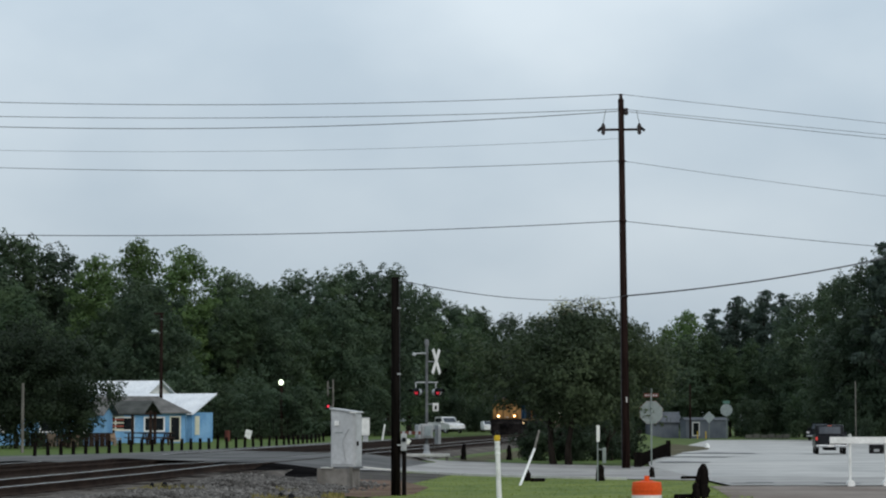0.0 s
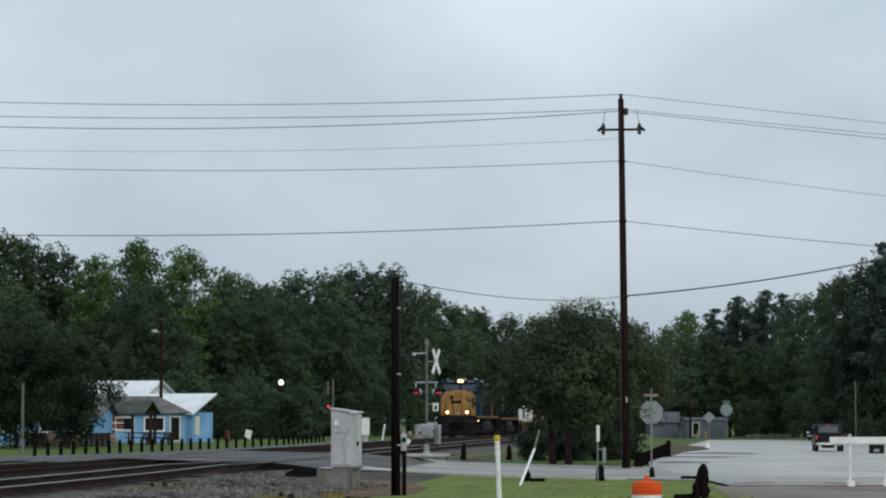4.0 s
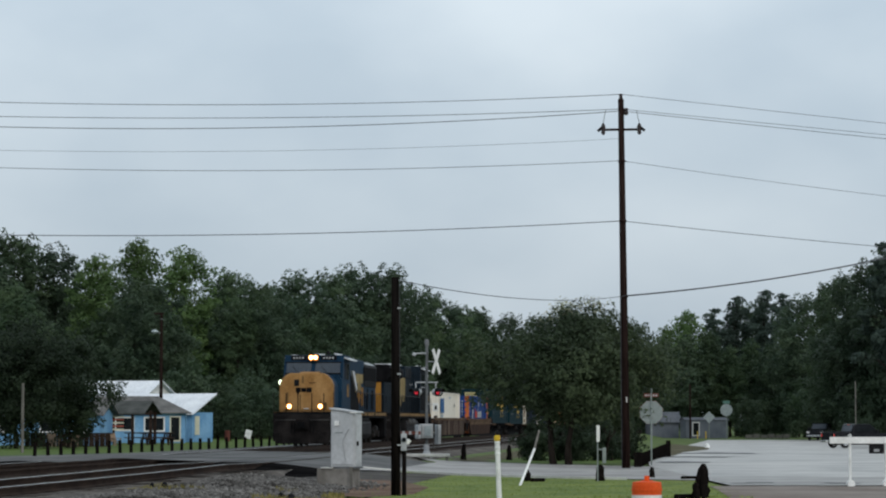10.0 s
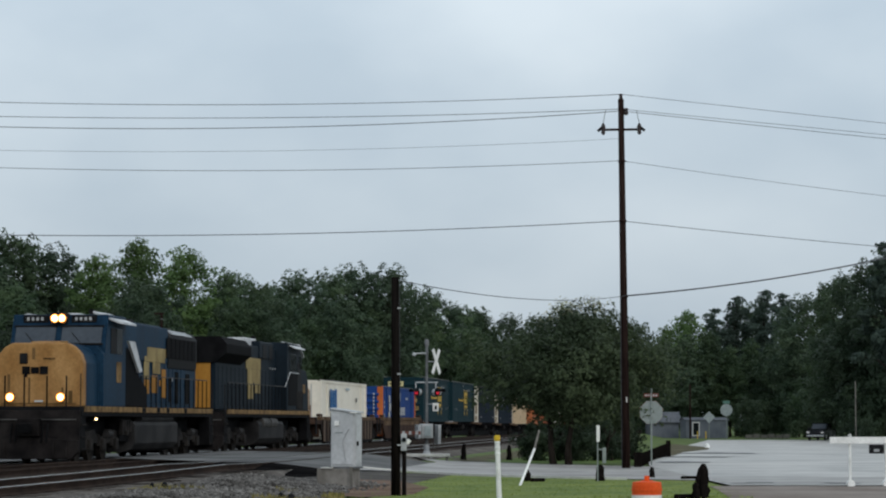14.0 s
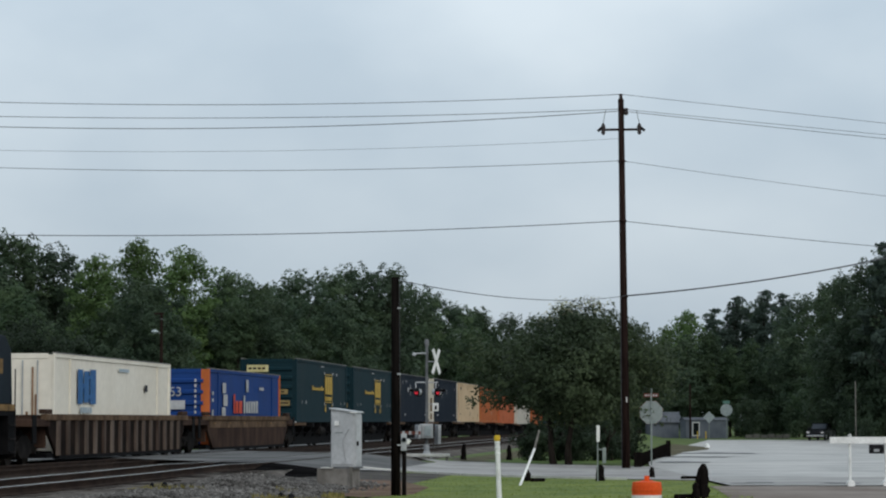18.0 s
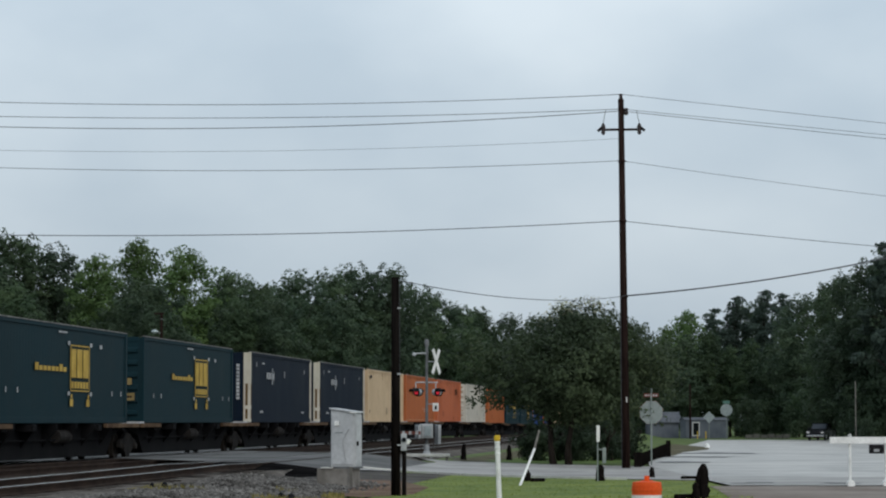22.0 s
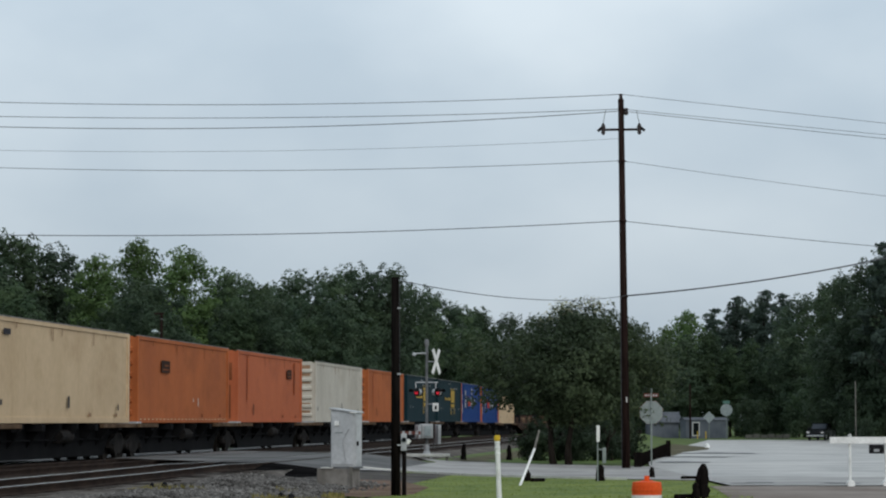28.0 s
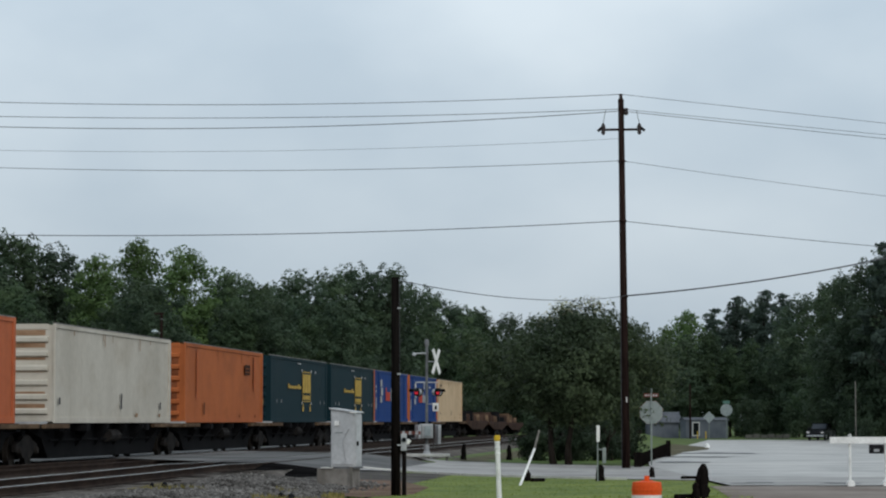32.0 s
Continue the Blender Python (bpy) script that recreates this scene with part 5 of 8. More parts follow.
def paint_of(name, a, b, grime=(0.06, 0.035, 0.022), dirt=0.45):
    """Container paint with soft fading, run-down grime streaks and scuffed blotches."""
    m = mat(name, a, b, 0.45, 0.6, bump=0.02, streak=(1, 1, 0.7), lo=0.25, hi=0.75, amp=0.12, detail=5.0)
    nt = m.node_tree
    bs = nt.nodes["Principled BSDF"]
    src = bs.inputs["Base Color"].links[0].from_socket
    co = nt.nodes.new("ShaderNodeTexCoord")
    for stretch, size, lo, hi, amount in (((1.2, 1.2, 0.25), 1.1, 0.56, 0.85, dirt * 0.7), ((0.5, 0.5, 0.9), 0.9, 0.50, 0.78, dirt * 0.9)):
        mp2 = nt.nodes.new("ShaderNodeMapping")
        mp2.inputs["Scale"].default_value = stretch
        nt.links.new(co.outputs["Object"], mp2.inputs["Vector"])
        nz2 = nt.nodes.new("ShaderNodeTexNoise")
        nz2.inputs["Scale"].default_value, nz2.inputs["Detail"].default_value = size, 7.0
        nz2.inputs["Roughness"].default_value = 0.62
        nt.links.new(mp2.outputs[0], nz2.inputs["Vector"])
        mr2 = nt.nodes.new("ShaderNodeMapRange")
        mr2.inputs["From Min"].default_value, mr2.inputs["From Max"].default_value = lo, hi
        mr2.inputs["To Min"].default_value, mr2.inputs["To Max"].default_value = 0.0, amount
        nt.links.new(nz2.outputs["Fac"], mr2.inputs["Value"])
        mx2 = nt.nodes.new("ShaderNodeMix")
        mx2.data_type = "RGBA"
        mx2.inputs["B"].default_value = (*grime, 1)
        nt.links.new(mr2.outputs[0], mx2.inputs["Factor"])
        nt.links.new(src, mx2.inputs["A"])
        src = mx2.outputs["Result"]
    nt.links.new(src, bs.inputs["Base Color"])
    return m


P_CREAM = paint_of("cream_container_paint", (0.69, 0.635, 0.53), (0.80, 0.755, 0.66), (0.42, 0.34, 0.24), 0.22)
P_BLUE = paint_of("royal_blue_container_paint", (0.010, 0.036, 0.145), (0.020, 0.062, 0.215), (0.03, 0.04, 0.08), 0.35)
P_GREEN = paint_of("dark_teal_container_paint", (0.0058, 0.0215, 0.0275), (0.0130, 0.0340, 0.0425), (0.03, 0.032, 0.03), 0.3)
P_NAVY = paint_of("midnight_navy_container_paint", (0.0045, 0.0095, 0.0185), (0.0095, 0.0165, 0.028), (0.026, 0.024, 0.024), 0.3)
P_BEIGE = paint_of("sand_beige_container_paint", (0.49, 0.355, 0.218), (0.61, 0.462, 0.30), (0.26, 0.15, 0.075), 0.45)
P_ORANGE = paint_of("rusty_orange_container_paint", (0.33, 0.092, 0.031), (0.46, 0.142, 0.052), (0.15, 0.052, 0.024), 0.6)
P_ORANGE2 = paint_of("red_orange_container_paint", (0.40, 0.105, 0.045), (0.49, 0.145, 0.066), (0.20, 0.06, 0.032), 0.55)
P_WHITE = paint_of("off_white_container_paint", (0.42, 0.385, 0.325), (0.57, 0.535, 0.465), (0.24, 0.17, 0.10), 0.45)
STAIN = mat("dark_orange_rust_stain", (0.13, 0.042, 0.02), (0.26, 0.085, 0.038), 1.4, 0.8, bump=0.05)
P_POSTORANGE = paint_of("orange_corner_post", (0.42, 0.10, 0.03), (0.52, 0.15, 0.05))
P_POSTCREAM = paint_of("dirty_cream_post", (0.42, 0.38, 0.28), (0.60, 0.57, 0.50))


def word(parent, text, size, m, material, name="lettering"):
    cu = bpy.data.curves.new(name, "FONT")
    cu.body, cu.size, cu.extrude = text, size, 0.004
    tmp = bpy.data.objects.new(name, cu)
    scene.collection.objects.link(tmp)
    bpy.context.view_layer.update()
    me = bpy.data.meshes.new_from_object(tmp)
    bpy.data.objects.remove(tmp)
    me.materials.append(material)
    ob = new(name, me)
    ob.parent = parent
    ob.matrix_basis = m
    return ob


def deco_cream(v, z, y, L, H):
    q = [(-3.38, -2.75, z + 1.44, z + 2.48), (-4.16, -3.52, z + 1.48, z + 2.44), (-5.05, -4.30, z + 1.44, z + 2.50)]
    q += [(-3.52, -3.40, z + 1.90, z + 2.06), (-4.30, -4.18, z + 1.60, z + 1.74), (-4.30, -4.18, z + 2.20, z + 2.32)]
    marks(v, "side_logo", LOGOBLUE, y, q, "blue emblem as plain blocks")
    marks(v, "small_mark", mat("pale_blue_mark", (0.30, 0.38, 0.42), (0.40, 0.46, 0.5), 4, 0.6, bump=0), y, [(-4.5 + 0.3 * k, -4.28 + 0.3 * k, z + 1.16, z + 1.34) for k in range(5)] + [(-9.6, -8.2, z + 2.5, z + 2.6)], "faint small lines")
    marks(v, "stencil", DARKMARK, y, [(-12.4, -12.0, z + 1.9, z + 2.12)], "")
    for a, b, c, d in ((-0.92, -0.55, 2.20, 2.42), (-1.0, -0.48, 1.96, 2.16), (-0.75, -0.40, 1.74, 1.92)):
        part("end_logo", box(0.022, 0.03, a, b, z + c, z + d), LOGOBLUE, v, "blue block on the end wall")
    for a, c, w in ((0.62, 2.5, 0.06), (0.72, 1.7, 0.09), (0.45, 1.2, 0.07), (-0.5, 0.9, 0.10)):
        part("rust_streak", box(0.024, 0.030, a, a + w, z + 0.1, z + c), RUSTRUN, v, "brown rust streak down the end wall")


def deco_blue(v, z, y, L, H):
    word(v, "53", 0.50, pose(0.09, -0.22, z + 1.86, 90, 0, 90), MARKWHITE)
    part("end_post", box(-0.03, 0.024, 1.0, 1.28, z + 0.03, z + 2.88), P_POSTORANGE, v, "orange corner post face")
    part("end_label", box(0.075, 0.088, -0.22, 0.40, z + 1.36, z + 1.70), MARKWHITE, v, "white label panel")
    for i in range(7):
        part("end_mark", box(0.075, 0.088, 0.76, 0.83, z + 1.2 + i * 0.2, z + 1.31 + i * 0.2), MARKWHITE, v, "small white character bar")
    marks(v, "stencil_bar", MARKWHITE, y, [(-0.85, -0.55, z + 1.9, z + 2.05), (-0.85, -0.55, z + 1.65, z + 1.78), (-0.85, -0.55, z + 0.7, z + 1.35),
                                    (-3.4, -2.7, z + 2.0, z + 2.4), (-3.7, -2.9, z + 1.5, z + 1.95), (-3.3, -2.6, z + 1.1, z + 1.45), (-8.3, -7.8, z + 2.1, z + 2.6), (-11.9, -10.9, z + 2.2, z + 2.32)], "white emblem and label blocks")
    marks(v, "word_white", MARKWHITE, y, [(-7.55, -7.25, z + 1.22, z + 1.95), (-8.2, -7.75, z + 1.24, z + 1.70), (-8.75, -8.32, z + 1.24, z + 1.72), (-9.3, -8.9, z + 1.24, z + 1.72), (-9.9, -9.45, z + 1.24, z + 1.72), (-10.5, -10.05, z + 1.24, z + 1.74)], "white lettering as plain blocks")
    marks(v, "word_red", MARKRED, y, [(-5.35, -5.05, z + 1.22, z + 1.98), (-6.0, -5.5, z + 1.22, z + 1.72), (-6.9, -6.2, z + 1.22, z + 1.72)], "red lettering as plain blocks")


PALEYELLOW = mat("pale_yellow_reflective", (0.42, 0.36, 0.16), (0.56, 0.50, 0.27), 2.5, 0.55, bump=0)


def deco_green(v, z, y, L, H):
    lg = [(-9.30, -8.74, z + 1.36, z + 2.22), (-10.06, -9.42, z + 1.36, z + 2.22), (-10.84, -10.18, z + 1.36, z + 2.22)]
    q = lg + [(-10.80 + 0.36 * k, -10.54 + 0.36 * k, z + 1.04, z + 1.24) for k in range(6)]
    q += [(-10.95, -8.62, z + 2.30, z + 2.34), (-10.95, -8.62, z + 0.95, z + 0.985), (-8.66, -8.60, z + 0.99, z + 2.29), (-10.98, -10.92, z + 0.99, z + 2.29)]
    q += [(-8.95, -8.6, z + 0.50, z + 0.72), (-8.85, -8.7, z + 0.74, z + 0.86), (-11.0, -10.65, z + 0.50, z + 0.72), (-10.95, -10.8, z + 0.74, z + 0.86)]
    marks(v, "side_logo", LOGOYELLOW, y, q, "yellow emblem as plain blocks")
    marks(v, "side_word", LOGOYELLOW, y, [(-4.9 - i * 0.46, -4.55 - i * 0.46, z + 1.52, z + 1.65 + (0.08 if i in (0, 6) else 0)) for i in range(8)], "yellow lettering as plain blocks")
    marks(v, "corner_mark", MARKWHITE, y, [(-8.55, -8.3, z + 0.82, z + 0.94), (-11.3, -11.05, z + 0.82, z + 0.94), (-8.55, -8.3, z + 2.32, z + 2.44), (-11.3, -11.05, z + 2.32, z + 2.44), (-12.6, -12.3, z + 2.3, z + 2.42), (-1.55, -1.45, z + 0.85, z + 1.0), (-2.75, -2.65, z + 0.85, z + 1.0), (-14.05, -13.95, z + 0.85, z + 1.0), (-15.3, -15.2, z + 0.85, z + 1.0), (-8.2, -7.2, z + 2.66, z + 2.71)], "small white stencils")
    for a, b, c, d in ((-1.0, 0.0, 2.3, 2.62), (0.5, 1.0, 0.75, 1.0), (-0.2, 0.9, 1.28, 1.5)):
        pn = part("end_panel", box(0.075, 0.09, a, b, z + c, z + d), PALEYELLOW if c > 2 else LOGOFADED, v, "pale yellow reflective panel on the end wall")
        for k in range(4):
            ya = a + 0.08 + (b - a - 0.16) * k / 4
            part("panel_bar", box(0.0885, 0.094, ya, ya + (b - a) * 0.15, z + c + (d - c) * 0.35, z + c + (d - c) * 0.65), DARKMARK if k == 1 else BROWNSTEEL, pn)


def deco_navy(v, z, y, L, H):
    q = [(-4.12 - 0.44 * i, -3.86 - 0.44 * i, z + 1.84, z + 2.12) for i in range(3)]
    q += [(-5.38, -5.22, z + 1.62, z + 2.32), (-5.62, -5.38, z + 1.86, z + 2.10), (-5.74, -5.64, z + 1.78, z + 2.16)]
    q += [(-8.5, -8.38, z + 1.95, z + 2.25), (-1.45, -1.34, z + 2.32, z + 2.5), (-14.05, -13.94, z + 2.22, z + 2.4), (-3.3, -2.8, z + 2.45, z + 2.52)]
    q += [(-2.35 - 0.2 * k, -2.22 - 0.2 * k, z + 0.40, z + 0.49) for k in range(4)] + [(-13.3 - 0.2 * k, -13.17 - 0.2 * k, z + 0.40, z + 0.48) for k in range(4)]
    marks(v, "stencil_bar", MARKWHITE, y, q, "white emblem and stencils as plain blocks")
    for yy, k in ((0.28, 7), (0.72, 10)):
        for i in range(k):
            part("end_mark", box(-0.03, 0.028, yy, yy + 0.12, z + 2.3 - i * 0.15, z + 2.41 - i * 0.15), MARKWHITE, v, "small white character bar")
    part("end_post", box(-0.03, 0.024, 1.02, 1.28, z + 0.03, z + 2.88), P_POSTCREAM, v, "dirty cream corner post face")
    for a, b in ((0.15, 0.55), (0.7, 1.6)):
        part("rust_streak", box(0.0, 0.030, 1.10, 1.20, z + a, z + b), GRIME, v, "brown rust streak on the post")
        part("rust_streak", box(-0.14, -0.05, y - 0.01, y + 0.012, z + a, z + b), GRIME, v)


def deco_beige(v, z, y, L, H):
    rust_runs(v, z, y, L, H, RUSTRUN)
    marks(v, "stencil", DARKMARK, y, [(-1.6, -0.9, z + 2.42, z + 2.58), (-8.2, -8.0, z + 0.45, z + 0.8), (-0.8, -0.6, z + 0.5, z + 0.65), (-14.6, -14.45, z + 0.4, z + 0.6)], "small dark stencils and scuffs")


def rust_runs(v, z, y, L, H, m):
    """Thin rust runs below the top rail and scrapes above the bottom rail."""
    rnd = random.Random(int(L * 10) + len(v.name))
    for k in range(9):
        x, w = -rnd.uniform(0.4, L - 0.4), rnd.uniform(0.04, 0.22)
        if k % 3 == 2:
            marks(v, "scrape", m, y, [(x - w * 2.5, x, z + 0.19, z + 0.19 + rnd.uniform(0.05, 0.16))], "")
        else:
            marks(v, "rust_run", m, y, [(x - w * 0.5, x, z + H - 0.14 - rnd.uniform(0.12, 0.5), z + H - 0.13)], "")


def deco_orange(v, z, y, L, H):
    rust_runs(v, z, y, L, H, STAIN)
    marks(v, "stencil", BROWNSTEEL, y, [(-5.0, -3.6, z + 1.74, z + 2.16)], "dark square patch where a sign was removed")
    marks(v, "patch_line", STAIN, y + 0.004, [(-4.85, -3.75, z + 1.82, z + 1.87), (-4.8, -4.1, z + 1.96, z + 2.02)], "")
    marks(v, "rivet_strip", P_BEIGE, y + 0.001, [(-0.5 - 0.62 * k, -0.25 - 0.62 * k, z + 0.10, z + 0.14) for k in range(25)], "pale worn rivet strip")
    marks(v, "scuff", P_WHITE, y, [(-10.1, -9.98, z + 0.6, z + 0.9), (-9.2, -9.1, z + 0.75, z + 0.88)], "pale scuffs")


def deco_orange2(v, z, y, L, H):
    rust_runs(v, z, y, L, H, STAIN)
    marks(v, "stencil", BROWNSTEEL, y, [(-13.1, -11.9, z + 1.94, z + 2.34)], "dark square patch where a sign was removed")
    marks(v, "patch_line", STAIN, y + 0.004, [(-12.95, -12.05, z + 2.02, z + 2.07), (-12.8, -12.1, z + 2.16, z + 2.21)], "")
    marks(v, "faded_strip", P_POSTORANGE, y, [(-2.3, -2.1, z + 0.9, z + 2.7), (-14.3, -14.0, z + 1.3, z + 2.7)], "paler vertical strip")
    marks(v, "stain", BROWNSTEEL, y, [(-3.6, -3.45, z + 0.3, z + 0.75)], "brown stain")
    for a, b, c, d in ((0.55, 1.0, 0.15, 1.5), (0.2, 0.5, 0.1, 0.9), (0.7, 1.05, 1.7, 2.4), (-0.6, -0.2, 0.2, 1.2)):
        part("end_stain", box(-0.028, -0.018, a, b, z + c, z + d), STAIN, v, "dark rusty stain on the end wall")


def deco_white(v, z, y, L, H):
    rust_runs(v, z, y, L, H, RUSTRUN)
    marks(v, "stencil", DARKMARK, y, [(-8.6, -8.45, z + 0.45, z + 0.95), (-0.6, -0.45, z + 0.55, z + 0.75), (-14.5, -14.35, z + 0.45, z + 0.7)], "small dark stencils and scuffs")
    part("lock_bar", tube((0.09, -0.35, z + 0.12), (0.09, -0.35, z + 2.75), 0.022, seg=6), TRUCKGREY, v)
    # brown stain bands that also paint shade between the end ribs
    for k in range(7):
        part("rust_band", box(-0.035, -0.022, -1.0, 1.0, z + 0.40 + 0.36 * k, z + 0.56 + 0.36 * k), RUSTRUN, v, "brown stained groove of the end wall with its shade painted in")


LOW, HIGH = 0.16, 1.02
container(100.5, LOW, P_CREAM, "cream container with blue emblem low in a well car", "doors", None, deco_cream)
container(123.7, LOW, P_BLUE, "royal blue container with orange corner posts in a well car", "ribs", P_POSTORANGE, deco_blue)
container(144.4, HIGH, P_GREEN, "dark teal container with yellow emblem", "ribs", None, deco_green)
container(163.1, HIGH, P_GREEN, "dark teal container with yellow emblem", "ribs", None, deco_green)
container(183.2, HIGH, P_NAVY, "midnight navy container with dirty cream corner posts", "plain", P_POSTCREAM, deco_navy)
container(201.9, HIGH, P_NAVY, "midnight navy container with dirty cream corner posts", "plain", P_POSTCREAM, deco_navy)
container(219.5, HIGH, P_BEIGE, "sand beige container with rusty edges", "plain", None, deco_beige)
container(237.0, HIGH, P_ORANGE, "rusty orange container with a dark square patch", "ribs", None, deco_orange)
container(255.2, HIGH, P_ORANGE2, "red-orange container with a stained end", "plain", None, deco_orange2)
container(275.7, HIGH, P_WHITE, "off-white container with ribbed end", "ribs", None, deco_white)
container(294.4, HIGH, P_ORANGE, "rusty orange container with a dark square patch", "ribs", None, deco_orange2)
container(312.6, HIGH, P_GREEN, "dark teal container with yellow emblem", "ribs", None, deco_green)
container(330.2, HIGH, P_GREEN, "dark teal container with yellow emblem", "ribs", None, deco_green)
container(346.6, HIGH, P_BLUE, "royal blue container with orange corner posts", "ribs", P_POSTORANGE, deco_blue)
container(363.3, HIGH, P_BLUE, "royal blue container with orange corner posts", "ribs", P_POSTORANGE, deco_blue)
container(380.6, HIGH, P_BEIGE, "sand beige container with rusty edges", "plain", None, deco_beige)


def well_car(s0, L, ribbed, label):
    """A double-stack well car: deep side walls hung between two end platforms."""
    v = vehicle("well_car", s0, label, "freight car", "cars of the train")
    for side in (-1, 1):
        # behind ribs the wall colour carries the shade of the recesses
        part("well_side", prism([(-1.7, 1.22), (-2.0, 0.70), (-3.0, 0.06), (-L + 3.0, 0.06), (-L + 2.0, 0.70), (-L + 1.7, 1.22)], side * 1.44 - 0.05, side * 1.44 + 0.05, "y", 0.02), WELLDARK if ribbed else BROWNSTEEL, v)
        part("top_chord", box(-L + 1.5, -1.5, side * 1.46 - 0.09, side * 1.46 + 0.09, 1.10, 1.28, 0.02), TANSTEEL, v, "sun-faded tan top chord")
        if ribbed:
            k = 16
            for i in range(k):
                x = -3.0 - (L - 6.0) * i / (k - 1)
                part("rib", prism([(x - 0.20, side * 1.48), (x - 0.14, side * 1.545), (x + 0.14, side * 1.545), (x + 0.20, side * 1.48)], 0.09, 1.10, "z", 0.0), RIBSTEEL, v)
        else:
            part("side_band", box(-L + 2.3, -2.3, side * 1.50 - 0.012, side * 1.50 + 0.012, 0.82, 1.08), TANSTEEL, v, "faded tan band")
            for i in range(6):
                x = -3.2 - (L - 6.4) * i / 5
                part("reflector", box(x - 0.15, x + 0.15, side * 1.515 - 0.008, side * 1.515 + 0.008, 0.96, 1.02), SILLTAN, v)
        part("bottom_rail", box(-L + 3.0, -3.0, side * 1.44 - 0.10, side * 1.44 + 0.10, -0.02, 0.08, 0.01), UNDER, v)
    part("well_floor", box(-L + 2.1, -2.1, -1.4, 1.4, 0.02, 0.15), UNDER, v)
    for x, sg in ((-1.05, 1), (-L + 1.05, -1)):
        part("end_platform", box(x - 1.05, x + 1.05, -1.5, 1.5, 0.92, 1.14, 0.03), BROWNSTEEL, v)
        part("draft_sill", box(x - 1.0, x + 1.0, -0.3, 0.3, 0.70, 0.95, 0.03), UNDER, v)
        part("end_bulkhead", box(x - 1.0 * sg - 0.06, x - 1.0 * sg + 0.06, -1.38, 1.38, 0.3, 1.26, 0.02), BROWNSTEEL, v)
        for side in (-1, 1):
            part("container_lock", box(x - 0.8 * sg - 0.45, x - 0.8 * sg + 0.45, side * 1.42 - 0.09, side * 1.42 + 0.09, 1.285, 1.42, 0.03), BROWNSTEEL, v)
            part("ladder", box(x + 0.75 * sg - 0.22, x + 0.75 * sg + 0.22, side * 1.5 - 0.02, side * 1.5 + 0.02, 0.45, 1.25, 0.01), UNDER, v)
        freight_truck(v, x + 0.1 * sg)
    part("brake_wheel", lathe([(0.03, 0), (0.12, 0.02), (0.13, 0.05), (0.10, 0.06)], 12), UNDER, v).matrix_basis = pose(-0.25, 0.8, 1.3, 0, 90, 0)
    return v


well_car(97.2, 22.9, True, "rust-brown well car with ribbed tan-topped sides")
well_car(120.6, 22.0, False, "rust-brown smooth-sided well car with a tan band")


def spine_unit(s0, s1, first, last):
    """One unit of an articulated spine car: a centre beam with cross arms and end platforms."""
    L = s1 - s0
    v = vehicle("spine_car", s0, "dark skeletal spine car unit with tan end sills", "freight car", "cars of the train")
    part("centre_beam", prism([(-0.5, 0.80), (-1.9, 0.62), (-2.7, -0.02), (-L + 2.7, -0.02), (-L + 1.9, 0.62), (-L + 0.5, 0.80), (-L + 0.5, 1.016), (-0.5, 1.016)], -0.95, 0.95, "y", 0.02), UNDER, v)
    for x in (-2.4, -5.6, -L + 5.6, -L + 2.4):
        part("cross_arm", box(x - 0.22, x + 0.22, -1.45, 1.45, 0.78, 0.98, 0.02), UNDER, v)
    for side in (-1, 1):
        for a, b in ((-0.3, -3.1), (-L + 4.9, -L + 0.3)):
            part("side_sill", box(b, a, side * 1.44 - 0.06, side * 1.44 + 0.06, 0.87, 1.0, 0.02), TANSTEEL if side > 0 else BROWNSTEEL, v, "sun-faded tan side sill")
        part("cross_strut", tube((-3.0, side * 1.3, 0.86), (-6.4, side * 0.4, 0.52), 0.05, seg=6), UNDER, v)
        part("brake_pipe", tube((-2.5, side * 1.06, 0.52), (-L + 2.5, side * 1.06, 0.52), 0.03, seg=6), UNDER, v)
        part("reservoir", tube((-L / 2 - 1.2, side * 1.05, 0.62), (-L / 2 + 0.2, side * 1.05, 0.62), 0.20, seg=12), TRUCKGREY, v)
    for k in range(6):
        xx = -3.6 - (L - 7.2) * k / 5
        for side in (-1, 1):
            part("bearer", prism([(side * 0.95, 0.30), (side * 0.95, 1.0), (side * 1.38, 1.0), (side * 1.38, 0.86)], xx - 0.09, xx + 0.09, "x"), UNDER, v)
    part("end_plate", box(-1.6, -0.1, -1.3, 1.3, 0.86, 0.96, 0.02), BROWNSTEEL, v)
    part("end_plate", box(-L + 0.1, -L + 1.6, -1.3, 1.3, 0.86, 0.96, 0.02), BROWNSTEEL, v)
    part("hitch_cover", box(-0.9, -0.2, 0.6, 1.4, 0.985, 1.06, 0.02), MARKWHITE, v, "pale hitch plate")
    freight_truck(v, -1.2 if first else 0.0)
    if last:
        freight_truck(v, -L + 1.0)
    return v


BREAKS = [142.9, 161.9, 181.2, 200.4, 218.6, 236.2, 254.4, 273.6, 293.2, 311.6, 329.4, 346.2, 362.9, 379.9, 398.3]
for i, (s0, s1) in enumerate(zip(BREAKS, BREAKS[1:])):
    spine_unit(s0, s1, i % 5 == 0, i % 5 == 4 or i == len(BREAKS) - 2)


